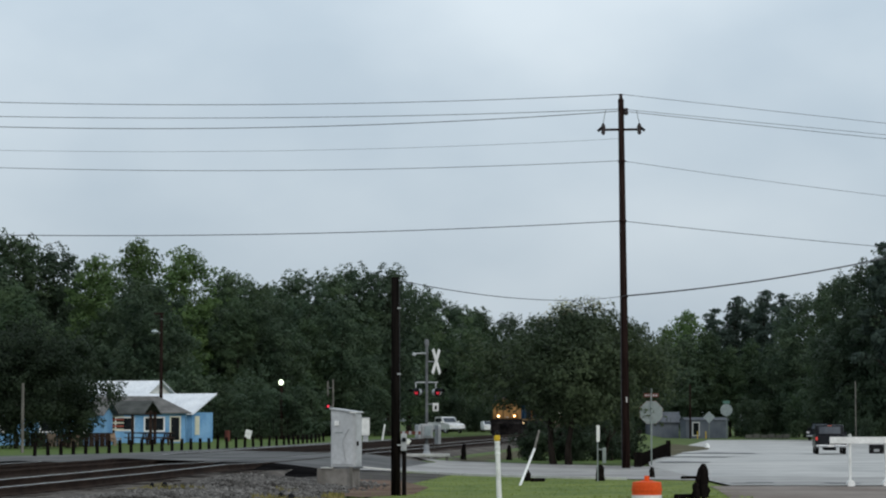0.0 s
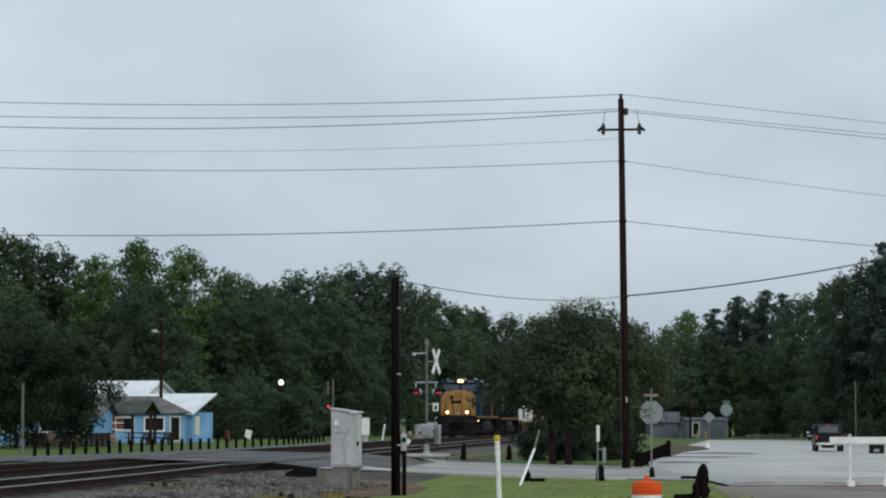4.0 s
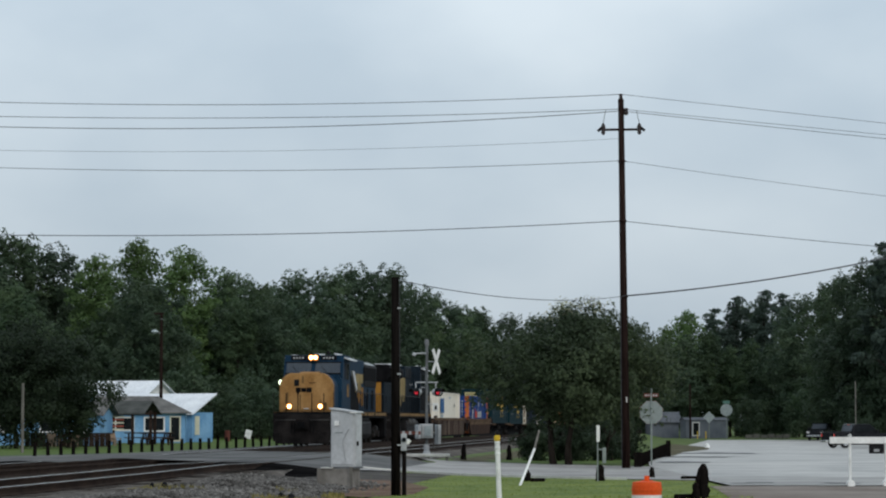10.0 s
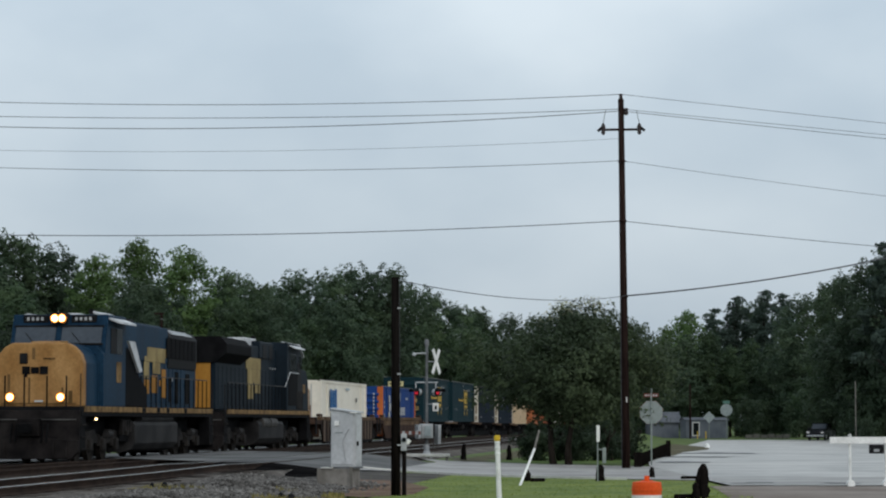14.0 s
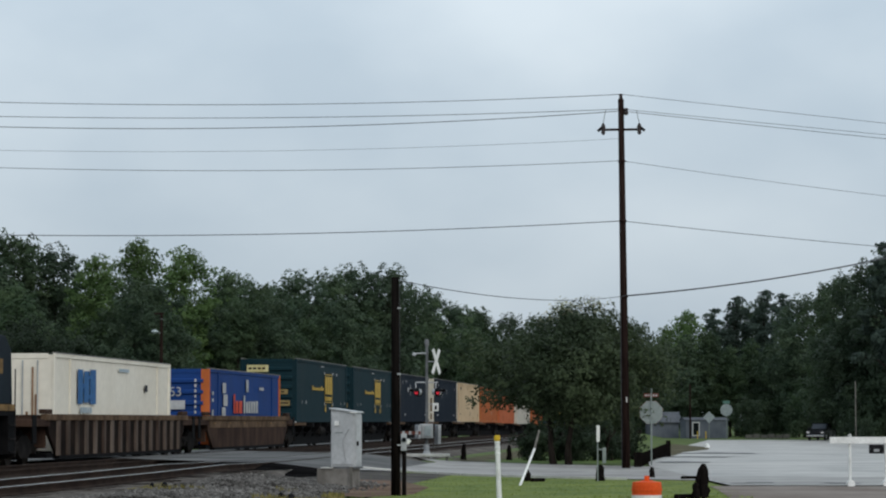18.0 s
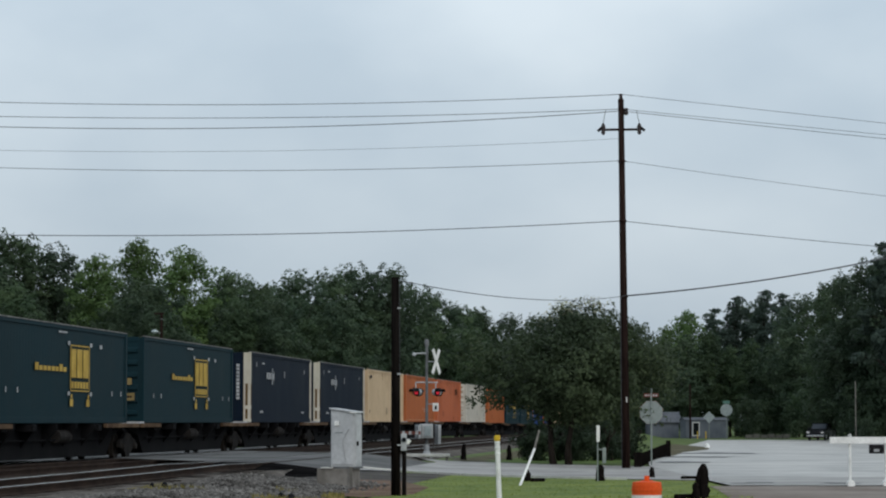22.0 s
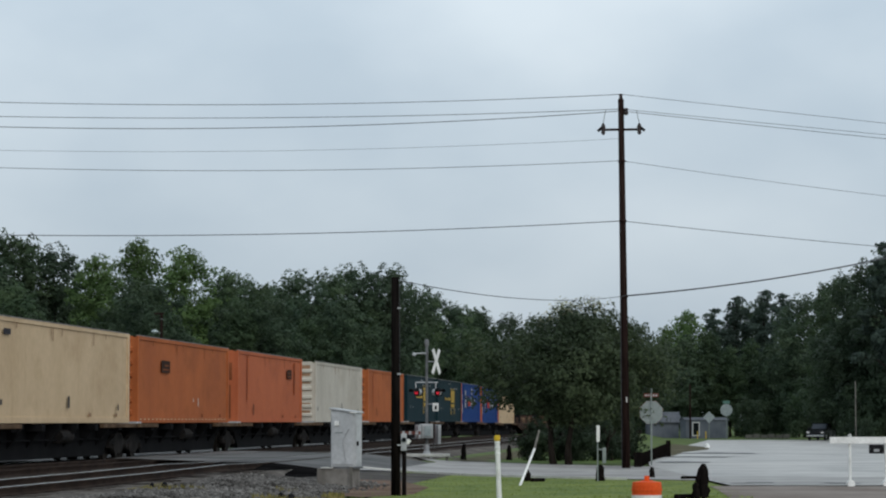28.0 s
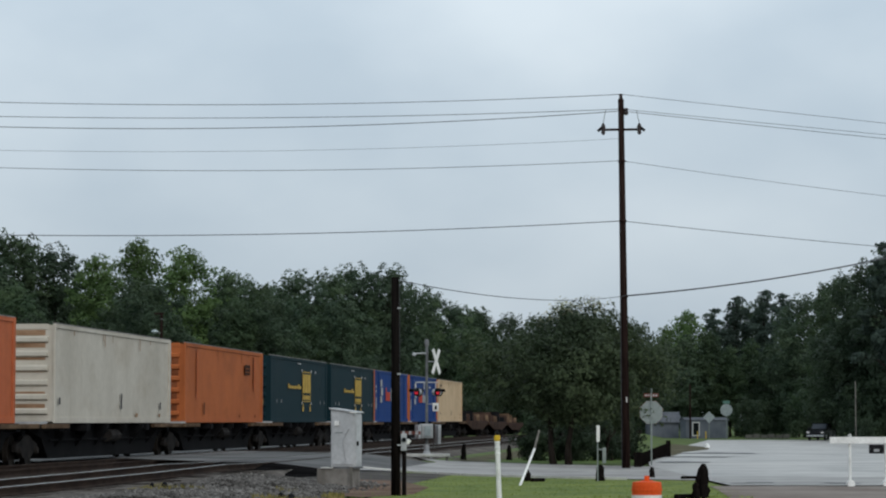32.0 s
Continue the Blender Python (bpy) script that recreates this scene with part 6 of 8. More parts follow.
def flat_car(s0, L):
    """A rusty flat car with folded trailer hitches and frames on it."""
    v = vehicle("flat_car", s0, "rust-brown empty flat car with folded hitches", "freight car", "cars of the train")
    part("deck", box(-L + 0.4, -0.4, -1.4, 1.4, 0.95, 1.12, 0.02), BROWNSTEEL, v)
    for side in (-1, 1):
        part("fish_belly_sill", prism([(-0.5, 1.12), (-0.5, 0.85), (-5, 0.45), (-L + 5, 0.45), (-L + 0.5, 0.85), (-L + 0.5, 1.12)], side * 1.38 - 0.05, side * 1.38 + 0.05, "y", 0.01), BROWNSTEEL, v)
    rnd = random.Random(int(s0))
    for i in range(6):
        x = -1.5 - i * (L - 3) / 5.5
        part("hitch", prism([(x, 1.12), (x - 1.0, 1.12), (x - 0.3, 1.12 + rnd.uniform(0.4, 1.0))], -0.9, 0.9, "y", 0.03), rnd.choice((BROWNSTEEL, TANSTEEL, UNDER)), v)
    freight_truck(v, -2.2)
    freight_truck(v, -L + 2.2)
    return v


for k in range(3):
    flat_car(399.3 + k * 19.5, 18.6)

# ---- poles and wires ----
FADEDRED = mat("faded_dark_red_paint", (0.10, 0.035, 0.028), (0.17, 0.07, 0.055), 2.0, 0.7, bump=0.05)
MASTGREY = mat("dull_weathered_mast_steel", (0.10, 0.105, 0.11), (0.19, 0.195, 0.20), 2.0, 0.6, metal=0.2, bump=0.1)



def utility_pole():
    v = thing("utility_pole", pose(5.63, 80.9, ground_z(5.63, 80.9), 0, -0.55, 0), "tall dark wooden utility pole with a short steel bracket", "utility pole")
    part("pole", tube((0, 0, -0.2), (0, 0, 11.40), 0.135, 0.088, 16), POLEWOOD, v, shade=True)
    part("pole_cap", lathe([(0.095, 11.38), (0.095, 11.43), (0.03, 11.48)], 12), POLEWOOD, v)
    part("top_insulator", lathe([(0.04, 11.44), (0.065, 11.49), (0.04, 11.53), (0.065, 11.57), (0.03, 11.62)], 10), PORCELAIN, v)
    arm = part("bracket_arm", tube((-0.62, 0, 10.50), (0.62, 0, 10.50), 0.038, seg=8), POLEWOOD, v)
    for x, sg in ((-0.56, -1), (0.56, 1)):
        part("fuse_cutout", lathe([(0.03, -0.16), (0.07, -0.10), (0.05, 0), (0.075, 0.08), (0.03, 0.2)], 10), PORCELAIN, arm).matrix_basis = pose(x, 0, 10.50)
        part("fuse_tube", tube((x + 0.04 * sg, 0, 10.56), (x + 0.17 * sg, 0, 10.46), 0.045, seg=8), BLACK, arm)
        part("jumper", tube((x, 0, 10.7), (x - 0.2 * sg - (0.3 if sg < 0 else -0.3) * 0.4, 0, 11.1), 0.01, seg=5), WIRE, arm)
    part("side_insulator", lathe([(0.05, 0), (0.09, 0.06), (0.05, 0.12), (0.09, 0.18), (0.04, 0.22)], 10), PORCELAIN, v).matrix_basis = pose(0.15, 0, 10.95)
    for z in (9.5, 7.65, 5.3):
        part("clamp", box(-0.12, 0.12, -0.15, -0.07, z - 0.03, z + 0.03, 0.01), POLEWOOD, v)
    part("ground_wire", tube((-0.125, -0.06, 0.0), (-0.09, -0.05, 9.0), 0.010, seg=5), WIRE, v)
    part("pole_tag", box(0.02, 0.06, -0.14, -0.12, 2.05, 2.22), KERBWHITE, v)
    return v


utility_pole()


def cable(a, b, sag, r=0.022, label="thin dark overhead cable", name="overhead_cable"):
    bm = bmesh.new()
    k = 28
    pts = []
    for i in range(k + 1):
        u = i / k
        pts.append((a[0] + (b[0] - a[0]) * u, a[1] + (b[1] - a[1]) * u, a[2] + (b[2] - a[2]) * u - 4 * sag * u * (1 - u)))
    rings = []
    for p in pts:
        rings.append([bm.verts.new((p[0], p[1] + r * math.cos(1.0472 * j), p[2] + r * math.sin(1.0472 * j))) for j in range(6)])
    for p, q in zip(rings, rings[1:]):
        for j in range(6):
            bm.faces.new((p[j], p[(j + 1) % 6], q[(j + 1) % 6], q[j]))
    tagged(part(name, bm, WIRE), label, "cable", "overhead cables")


PX, PY = 5.52, 80.9
for za, zl, sl, zr, sr, r in ((11.60, 11.62, 0.33, 11.5, 0.05, 0.020), (11.14, 11.11, 0.26, 11.22, 0.02, 0.020), (11.08, 10.88, 0.44, 11.1, 0.10, 0.024),
                              (10.22, 10.08, 0.33, None, 0, 0.010), (9.53, 9.60, 0.34, 9.2, 0.52, 0.018), (7.66, 7.40, 0.31, 7.6, 0.42, 0.026)):
    cable((PX, PY, za), (-20.6, 81.0, zl), sl, r * 0.53)
    if zr:
        cable((PX, PY, za), (44.0, 111.0, zr), sr, r * 0.42)
cable((PX + 0.08, PY - 0.12, 5.33), (-0.93, 51.9, 4.28), 0.25, 0.010, "thin service cable from the tall pole to the black post")
cable((PX + 0.08, PY - 0.12, 5.33), (17.5, 90.5, 7.6), 0.22, 0.026)


# ---- the short black post with its meter box ----
def meter_post():
    v = thing("power_post", pose(-0.93, 51.9, ground_z(-0.93, 51.9)), "black weathered wooden post with a grey meter box", "post")
    part("post", tube((0, 0, -0.2), (-0.02, 0, 4.33), 0.098, 0.075, 14), POSTWOOD, v, shade=True)
    part("stub_post", box(0.125, 0.205, 0.10, 0.18, -0.1, 0.92, 0.01), POSTWOOD, v)
    bx = part("meter_box", box(0.10, 0.215, -0.06, 0.10, 0.90, 1.24, 0.012), STEEL, v, "grey steel meter box")
    part("meter_dial", tube((0.16, -0.06, 1.12), (0.16, -0.11, 1.12), 0.045, seg=12), GLASS, bx)
    part("weather_head", tube((0.215, 0.0, 1.04), (0.27, 0.0, 1.12), 0.045, seg=10), WHITEPAINT, bx)
    part("conduit", tube((0.15, 0.04, 0.0), (0.15, 0.04, 0.9), 0.03, seg=8), POSTWOOD, v)
    part("cable_strand", tube((0.085, 0.03, 0.2), (0.065, 0.03, 4.2), 0.008, seg=5), WIRE, v)
    for z in (1.0, 2.4, 3.7):
        part("staple", box(0.03, 0.10, -0.1, -0.07, z, z + 0.03), STEEL, v)


meter_post()


# ---- signal equipment ----
def signal_cabinet():
    v = thing("signal_cabinet", pose(-2.01, 57.2, 0.0, 0, 0, -13), "silver-grey metal railway signal cabinet on a concrete base", "cabinet")
    part("concrete_base", box(-0.66, 0.12, -0.36, 0.36, -0.1, 0.46, 0.02), CONCRETE, v, "weathered concrete base")
    part("leg", box(0.08, 0.15, -0.42, -0.36, -0.05, 0.5, 0.008), GREYWOOD, v)
    part("base_ledge", box(-0.56, -0.30, -0.40, 0.40, 0.46, 0.49, 0.008), KERBWHITE, v)
    part("base_plate", box(-0.40, 0.20, -0.32, 0.32, 0.46, 0.50, 0.006), MASTGREY, v)
    body = part("body", prism([(-0.37, 0.50), (-0.37, 1.735), (0.17, 1.655), (0.17, 0.50)], -0.28, 0.28, "y", 0.012), CABINET, v)
    part("roof", prism([(-0.40, 1.742), (-0.40, 1.775), (0.21, 1.69), (0.21, 1.657)], -0.32, 0.32, "y", 0.006), CABINET, v, "sloping cabinet roof")
    dr = part("door", box(-0.34, 0.14, -0.305, -0.282, 0.55, 1.63, 0.008), CABINET, body)
    part("vent", box(-0.28, -0.18, -0.335, -0.305, 1.38, 1.49, 0.01), WHITEPAINT, dr, "pale round vent cover")
    part("nameplate", box(-0.27, -0.10, -0.312, -0.305, 1.22, 1.245), SIGNBACK, dr)
    part("conduit", tube((-0.02, -0.315, 0.62), (-0.10, -0.315, 1.05), 0.008, seg=5), STEEL, dr)
    part("conduit", tube((-0.10, -0.315, 1.05), (0.04, -0.315, 1.32), 0.008, seg=5), STEEL, dr)
    part("side_door", box(0.172, 0.188, -0.24, 0.24, 0.55, 1.62, 0.006), CABINET, body)
    part("lock", box(0.185, 0.22, -0.20, -0.12, 0.95, 1.05, 0.01), BLACK, body)
    part("eave_lip", box(0.06, 0.23, -0.34, -0.29, 1.655, 1.685), WHITEPAINT, v)


signal_cabinet()


def flasher(parent, x, y, z, face):
    """A round hooded flashing light on a short arm; face is the turn of its lens."""
    lamp = part("flasher", lathe([(0.155, 0), (0.155, 0.015), (0.05, 0.02)], 20), BLACK, parent, "black target disc with red lens")
    lamp.matrix_basis = pose(x, y, z) @ pose(0, 0, 0, 90, 0, face)
    lens = part("lens", lathe([(0.085, 0.0), (0.085, 0.03), (0.05, 0.05)], 16), REDLAMP, lamp, "glowing red lens")
    lens.matrix_basis = pose(0, 0, 0.02)
    hood = bmesh.new()
    rings = []
    for zz, r in ((0.02, 0.12), (0.30, 0.125)):
        rings.append([hood.verts.new((r * math.cos(a), r * math.sin(a), zz)) for a in [math.pi * (0.02 + 0.96 * i / 10) for i in range(11)]])
    for i in range(10):
        hood.faces.new((rings[0][i], rings[0][i + 1], rings[1][i + 1], rings[1][i]))
    hd = part("hood", hood, BLACK, lamp)
    can = part("lamp_case", lathe([(0.11, -0.16), (0.13, -0.1), (0.12, 0.0)], 14), STEEL, lamp)
    return lamp


def crossing_signal(x, y, z, turn, name_label):
    v = thing("crossing_signal", pose(x, y, z, 0, 0, turn), name_label, "crossing signal")
    part("mast", tube((0, 0, 0), (0, 0, 4.15), 0.055, 0.05, 12), MASTGREY, v, "dull grey steel mast")
    part("mast_cap", lathe([(0.06, 4.1), (0.085, 4.18), (0.085, 4.32), (0.05, 4.38)], 12), MASTGREY, v)
    part("mast_base", lathe([(0.20, 0.0), (0.20, 0.05), (0.11, 0.25), (0.09, 0.5)], 12), STEEL, v)
    cross = part("crossbuck", box(-0.10, 0.10, -0.115, -0.095, 3.05, 4.05), WHITEPAINT, v, "white crossbuck blades")
    cross.matrix_basis = pose(0.26, 0, 3.55, 0, 0, 42) @ pose(0, 0, 0, 0, 27, 0) @ pose(0, 0, -3.55)
    cross.scale = (0.75, 1, 1)
    c2 = part("crossbuck_blade", box(-0.10, 0.10, -0.135, -0.117, 3.05, 4.05), WHITEPAINT, v)
    c2.matrix_basis = pose(0.26, 0, 3.55, 0, 0, 42) @ pose(0, 0, 0, 0, -27, 0) @ pose(0, 0, -3.55)
    c2.scale = (0.75, 1, 1)
    part("crossbuck_bracket", tube((0, 0, 3.55), (0.32, -0.08, 3.55), 0.025, seg=6), STEEL, v)
    part("bell_arm", tube((0.05, 0, 3.86), (-0.5, -0.12, 3.84), 0.03, seg=6), STEEL, v)
    part("bell", lathe([(0.02, 0), (0.06, 0.02), (0.075, 0.05), (0.02, 0.08)], 14), STEEL, v).matrix_basis = pose(-0.52, -0.12, 3.80, 70, 0, 0)
    part("light_arm", tube((-0.42, 0, 2.78), (0.42, 0, 2.78), 0.03, seg=6), STEEL, v)
    for sx in (-0.42, 0.34):
        part("lamp_hanger", tube((sx, 0, 2.78), (sx, -0.05, 2.5), 0.024, seg=6), STEEL, v)
        flasher(v, sx + 0.02, -0.12, 2.42, 38 if sx > 0 else -62)
        flasher(v, sx + 0.16, 0.16, 2.42, 150)
    sg = part("track_count_sign", box(0.20, 0.42, -0.12, -0.10, 1.72, 2.02, 0.006), WHITEPAINT, v, "small white sign plate")
    part("sign_mark", box(0.27, 0.35, -0.128, -0.120, 1.78, 1.93), BLACK, sg)
    part("sign_bracket", tube((0, 0, 1.98), (0.3, -0.1, 1.98), 0.02, seg=6), STEEL, v)
    gm = part("gate_mechanism", box(-0.24, 0.20, -0.20, 0.20, 0.72, 1.25, 0.03), STEEL, v, "grey gate motor case")
    part("motor_cover", box(-0.14, 0.10, -0.24, -0.20, 0.80, 1.18, 0.02), ALUBRIGHT, gm)
    for xx in (-0.33, 0.42):
        part("gate_arm_support", box(xx - 0.06, xx + 0.06, -0.28, 0.28, 0.50 if xx > 0 else 0.7, 1.22, 0.03), STEEL, gm)
    arm = part("counterweight_arm", box(-1.05, -0.3, -0.30, -0.24, 0.86, 0.98, 0.01), FADEDRED, v, "faded red gate arm end")
    for k in range(3):
        part("stripe", box(-1.0 + 0.25 * k, -0.9 + 0.25 * k, -0.305, -0.235, 0.855, 0.985), STEEL, arm)
    return v


crossing_signal(-0.60, 97.0, 0.12, 14, "railway crossing signal with crossbuck, red flashers and gate motor")
pl = thing("signal_platform", pose(-0.56, 93.0, 0.12), "low grey concrete platform at the signal's foot", "platform")
part("slab", box(-0.8, 0.8, -0.5, 0.6, 0.10, 0.20, 0.02), KERBWHITE, pl)
for x in (-0.7, 0.05, 0.7):
    part("support", box(x - 0.05, x + 0.05, -0.4, 0.4, -0.2, 0.10), CONCRETE, pl)
fs = thing("crossing_signal", pose(-7.12, 170.0, 0.05), "far-side crossing signal mast seen edge-on", "crossing signal")
part("mast", tube((0, 0, 0), (0, 0, 4.10), 0.062, 0.055, 10), GREYWOOD, fs)
part("crossbuck", box(-0.37, -0.30, -0.35, 0.35, 3.05, 3.98, 0.01), GREYWOOD, fs, "crossbuck blades seen edge-on")
part("bracket", tube((0, 0, 3.55), (-0.33, 0, 3.55), 0.02, seg=6), STEEL, fs)
part("lamp", tube((-0.31, -0.14, 2.36), (-0.31, 0.1, 2.36), 0.085, seg=12), REDLAMP, fs, "lit red flasher")
part("lamp_back", tube((-0.31, 0.0, 2.36), (-0.31, 0.12, 2.36), 0.20, seg=14), BLACK, fs)
part("lamp_arm", tube((0, 0, 2.36), (-0.31, 0, 2.36), 0.02, seg=6), STEEL, fs)

bx = thing("relay_box", pose(-5.48, 186, 0.0), "white metal relay box on a stand beyond the tracks", "cabinet")
part("body", box(-0.28, 0.28, -0.25, 0.25, 0.45, 1.66, 0.02), WHITEPAINT, bx)
part("stand", box(-0.19, 0.19, -0.19, 0.19, -0.1, 0.45), STEEL, bx)
part("roof", box(-0.31, 0.31, -0.28, 0.28, 1.66, 1.72, 0.01), STEEL, bx)
solid("leaning_stake", tube((0, 0, -0.1), (0.22, 0, 1.20), 0.075, 0.065, 8), WHITEPAINT, pose(-4.6, 198, 0.0), "leaning white marker stake beyond the tracks", "stake")


# ---- street signs ----
def octagon(r):
    return [(r * math.cos(math.pi / 8 + math.pi / 4 * i), r * math.sin(math.pi / 8 + math.pi / 4 * i)) for i in range(8)]


st = thing("stop_sign", pose(6.81, 85.9, ground_z(6.81, 85.9)), "stop sign seen from its grey back, street name plates above", "road sign")
part("sign_post", box(-0.025, 0.025, -0.02, 0.02, -0.2, 2.42, 0.004), SIGNBACK, st)
pn = part("sign_panel", prism(octagon(0.405), -0.035, -0.030, "y"), REDSIGN, st)
pn.matrix_basis = pose(0, 0.075, 1.76)
bk = part("panel_back", prism(octagon(0.40), -0.037, -0.0355, "y"), SIGNBACK, st, "dull grey-green sign back")
bk.matrix_basis = pose(0, 0.06, 1.76)
np1 = part("street_name_plate", box(-0.24, 0.24, -0.012, 0.012, 2.26, 2.38, 0.004), FADEDRED, st, "faded dull red street name plate")
for k in range(5):
    part("name_bar", box(-0.20 + k * 0.085, -0.15 + k * 0.085, -0.018, -0.012, 2.295, 2.345), MARKWHITE, np1)
part("cross_plate", box(-0.012, 0.012, -0.28, 0.28, 2.42, 2.54, 0.004), SIGNBACK, st)

rs = thing("road_sign", pose(34.3, 318, ground_z(34.3, 318)), "pale round highway shield seen from the back", "road sign")
part("sign_post", tube((0, 0, -0.2), (0, 0, 4.0), 0.06, seg=8), SIGNBACK, rs)
part("sign_panel", prism([(0.75 * math.cos(a * 0.5236), 0.75 * math.sin(a * 0.5236)) for a in range(12)], -0.03, 0.0, "y"), ALUBRIGHT, rs).matrix_basis = pose(0, -0.07, 3.45)
part("top_plate", box(-0.42, 0.42, -0.1, -0.08, 4.24, 4.58), mat("faded_green_plate", (0.10, 0.20, 0.17), (0.15, 0.26, 0.22), 3.0, 0.5, bump=0.02), rs, "faded green plate")
ds = thing("warning_sign", pose(32.2, 318, ground_z(32.2, 318)), "pale diamond warning sign seen from the back", "road sign")
part("sign_post", tube((0, 0, -0.2), (0, 0, 2.7), 0.06, seg=8), SIGNBACK, ds)
part("sign_panel", prism([(0.72, 0), (0, 0.72), (-0.72, 0), (0, -0.72)], -0.03, 0, "y"), ALUBRIGHT, ds).matrix_basis = pose(0, -0.07, 2.58)

# ---- posts and stumps of the foreground ----
mk = thing("marker_post", pose(0.96, 44.6, ground_z(0.96, 44.6), 0, -2.0, 0), "white leaning marker post with yellow and black top", "marker post")
part("post", tube((0, 0, -0.2), (0, 0, 1.12), 0.046, 0.040, 12), WHITEPAINT, mk)
for i, z in enumerate((0.90, 1.00, 1.09)):
    part("bead", lathe([(0.036, z), (0.050, z + 0.035), (0.036, z + 0.07)], 12), WHITEPAINT, mk)
part("yellow_collar", lathe([(0.042, 1.15), (0.052, 1.17), (0.052, 1.23), (0.04, 1.25)], 12), YELLOWBAND, mk)
part("black_tip", lathe([(0.042, 1.25), (0.046, 1.28), (0.02, 1.33)], 12), BLACK, mk)
lean = thing("leaning_pipe", pose(1.73, 60.0, ground_z(1.73, 60)), "white pipe leaning against a dark post", "pipe")
part("pipe", tube((0, 0, -0.05), (0.40, 1.2, 0.84), 0.030, 0.028, 10), WHITEPAINT, lean)
part("dark_end", tube((0.40, 1.2, 0.84), (0.52, 1.55, 1.26), 0.030, 0.026, 10), GREYWOOD, lean)
sg = thing("route_marker", pose(3.78, 64.0, ground_z(3.78, 64)), "narrow white marker plate on a thin green post", "road sign")
part("sign_post", box(-0.03, 0.0, -0.02, 0.02, -0.1, 1.0, 0.004), SIGNBACK, sg)
part("sign_panel", box(-0.045, 0.035, -0.03, -0.02, 0.98, 1.38, 0.006), WHITEPAINT, sg)
part("side_plate", box(0.10, 0.19, -0.0, 0.02, 0.46, 0.84, 0.004), SIGNBACK, sg)
part("plate_bracket", box(0.0, 0.12, -0.005, 0.015, 0.78, 0.81), SIGNBACK, sg)


def stump(x, y, h, r, seed, tilt=0.0, label="black rotten wooden stump"):
    rnd = random.Random(seed)
    bm = bmesh.new()
    rings = []
    k = 7
    for i in range(k + 1):
        u = i / k
        rr = r * (1.15 - 0.35 * u if i < k else 0.35)
        rings.append([bm.verts.new((rr * math.cos(a) * (1 + 0.25 * rnd.uniform(-1, 1)) + tilt * u * u, rr * math.sin(a) * (1 + 0.2 * rnd.uniform(-1, 1)), h * u)) for a in [2 * math.pi * j / 10 for j in range(10)]])
    for a, b in zip(rings, rings[1:]):
        for i in range(10):
            bm.faces.new((a[i], a[(i + 1) % 10], b[(i + 1) % 10], b[i]))
    bm.faces.new(rings[-1])
    solid("stump", bm, POSTWOOD, pose(x, y, ground_z(x, y) - 0.06), label, "stump", "rotten posts")


stump(5.04, 51.2, 0.72, 0.125, 1, 0.03, "jagged black rotten post stump on the lawn")
stump(4.90, 51.0, 0.38, 0.07, 2)
stump(5.40, 68.0, 0.36, 0.065, 3)
stump(3.84, 64.35, 0.48, 0.11, 4, 0.0, "black bucket-like stump at the marker's foot")
stump(2.05, 64.0, 0.36, 0.08, 5)
stump(0.72, 93.0, 0.66, 0.09, 6, 0.02, "short dark bollard post at the grass edge")
stump(2.42, 96.0, 0.66, 0.09, 7, -0.01, "short dark bollard post at the grass edge")
for x0, x1, y in ((2.15, 2.45, 63.5), (6.0, 6.4, 66.0), (4.5, 4.85, 50.9)):
    solid("fallen_timber", tube((0, 0, 0.05), (x1 - x0, 0.3, 0.06), 0.06, 0.045, 8), POSTWOOD, pose(x0, y, ground_z(x0, y)), "dark fallen timber on the grass", "timber", "rotten posts")
for x, y, r in ((-2.75, 47.6, 0.10), (-2.95, 47.9, 0.07), (-5.1, 48.2, 0.08), (-5.35, 48.4, 0.06)):
    solid("dark_rock", lathe([(r * 0.8, -0.05), (r, 0.03), (r * 0.6, 0.11), (r * 0.1, 0.14)], 9), BLACK, pose(x, y, heap(*[x * TX + y * TY, -x * TY + y * TX]) if -x * TY + y * TX > 6.1 else ground_z(x, y)), "dark rock in the grass", "rock", "rocks")

br = thing("traffic_barrel", pose(3.95, 51.0, -0.66 + 0.02), "orange traffic barrel with a white reflective band", "traffic barrel")
br.matrix_basis = pose(3.95, 51.0, 0.34 - 1.0)
part("drum", lathe([(0.30, 0.0), (0.30, 0.45), (0.288, 0.50), (0.288, 0.90), (0.275, 0.97), (0.12, 0.99), (0.12, 1.0)], 28), ORANGEPL, br, shade=False)
for z0, z1 in ((0.58, 0.72), (0.30, 0.42), (0.08, 0.20)):
    part("reflective_band", lathe([(0.293 if z0 > 0.4 else 0.305, z0), (0.293 if z0 > 0.4 else 0.305, z1)], 28), REFLECT, br, "white reflective band")
part("handle", box(-0.05, 0.05, -0.03, 0.03, 0.99, 1.09, 0.015), ORANGEPL, br)
part("rim", lathe([(0.30, 0.80), (0.302, 0.82), (0.30, 0.84)], 28), ORANGEPL, br)

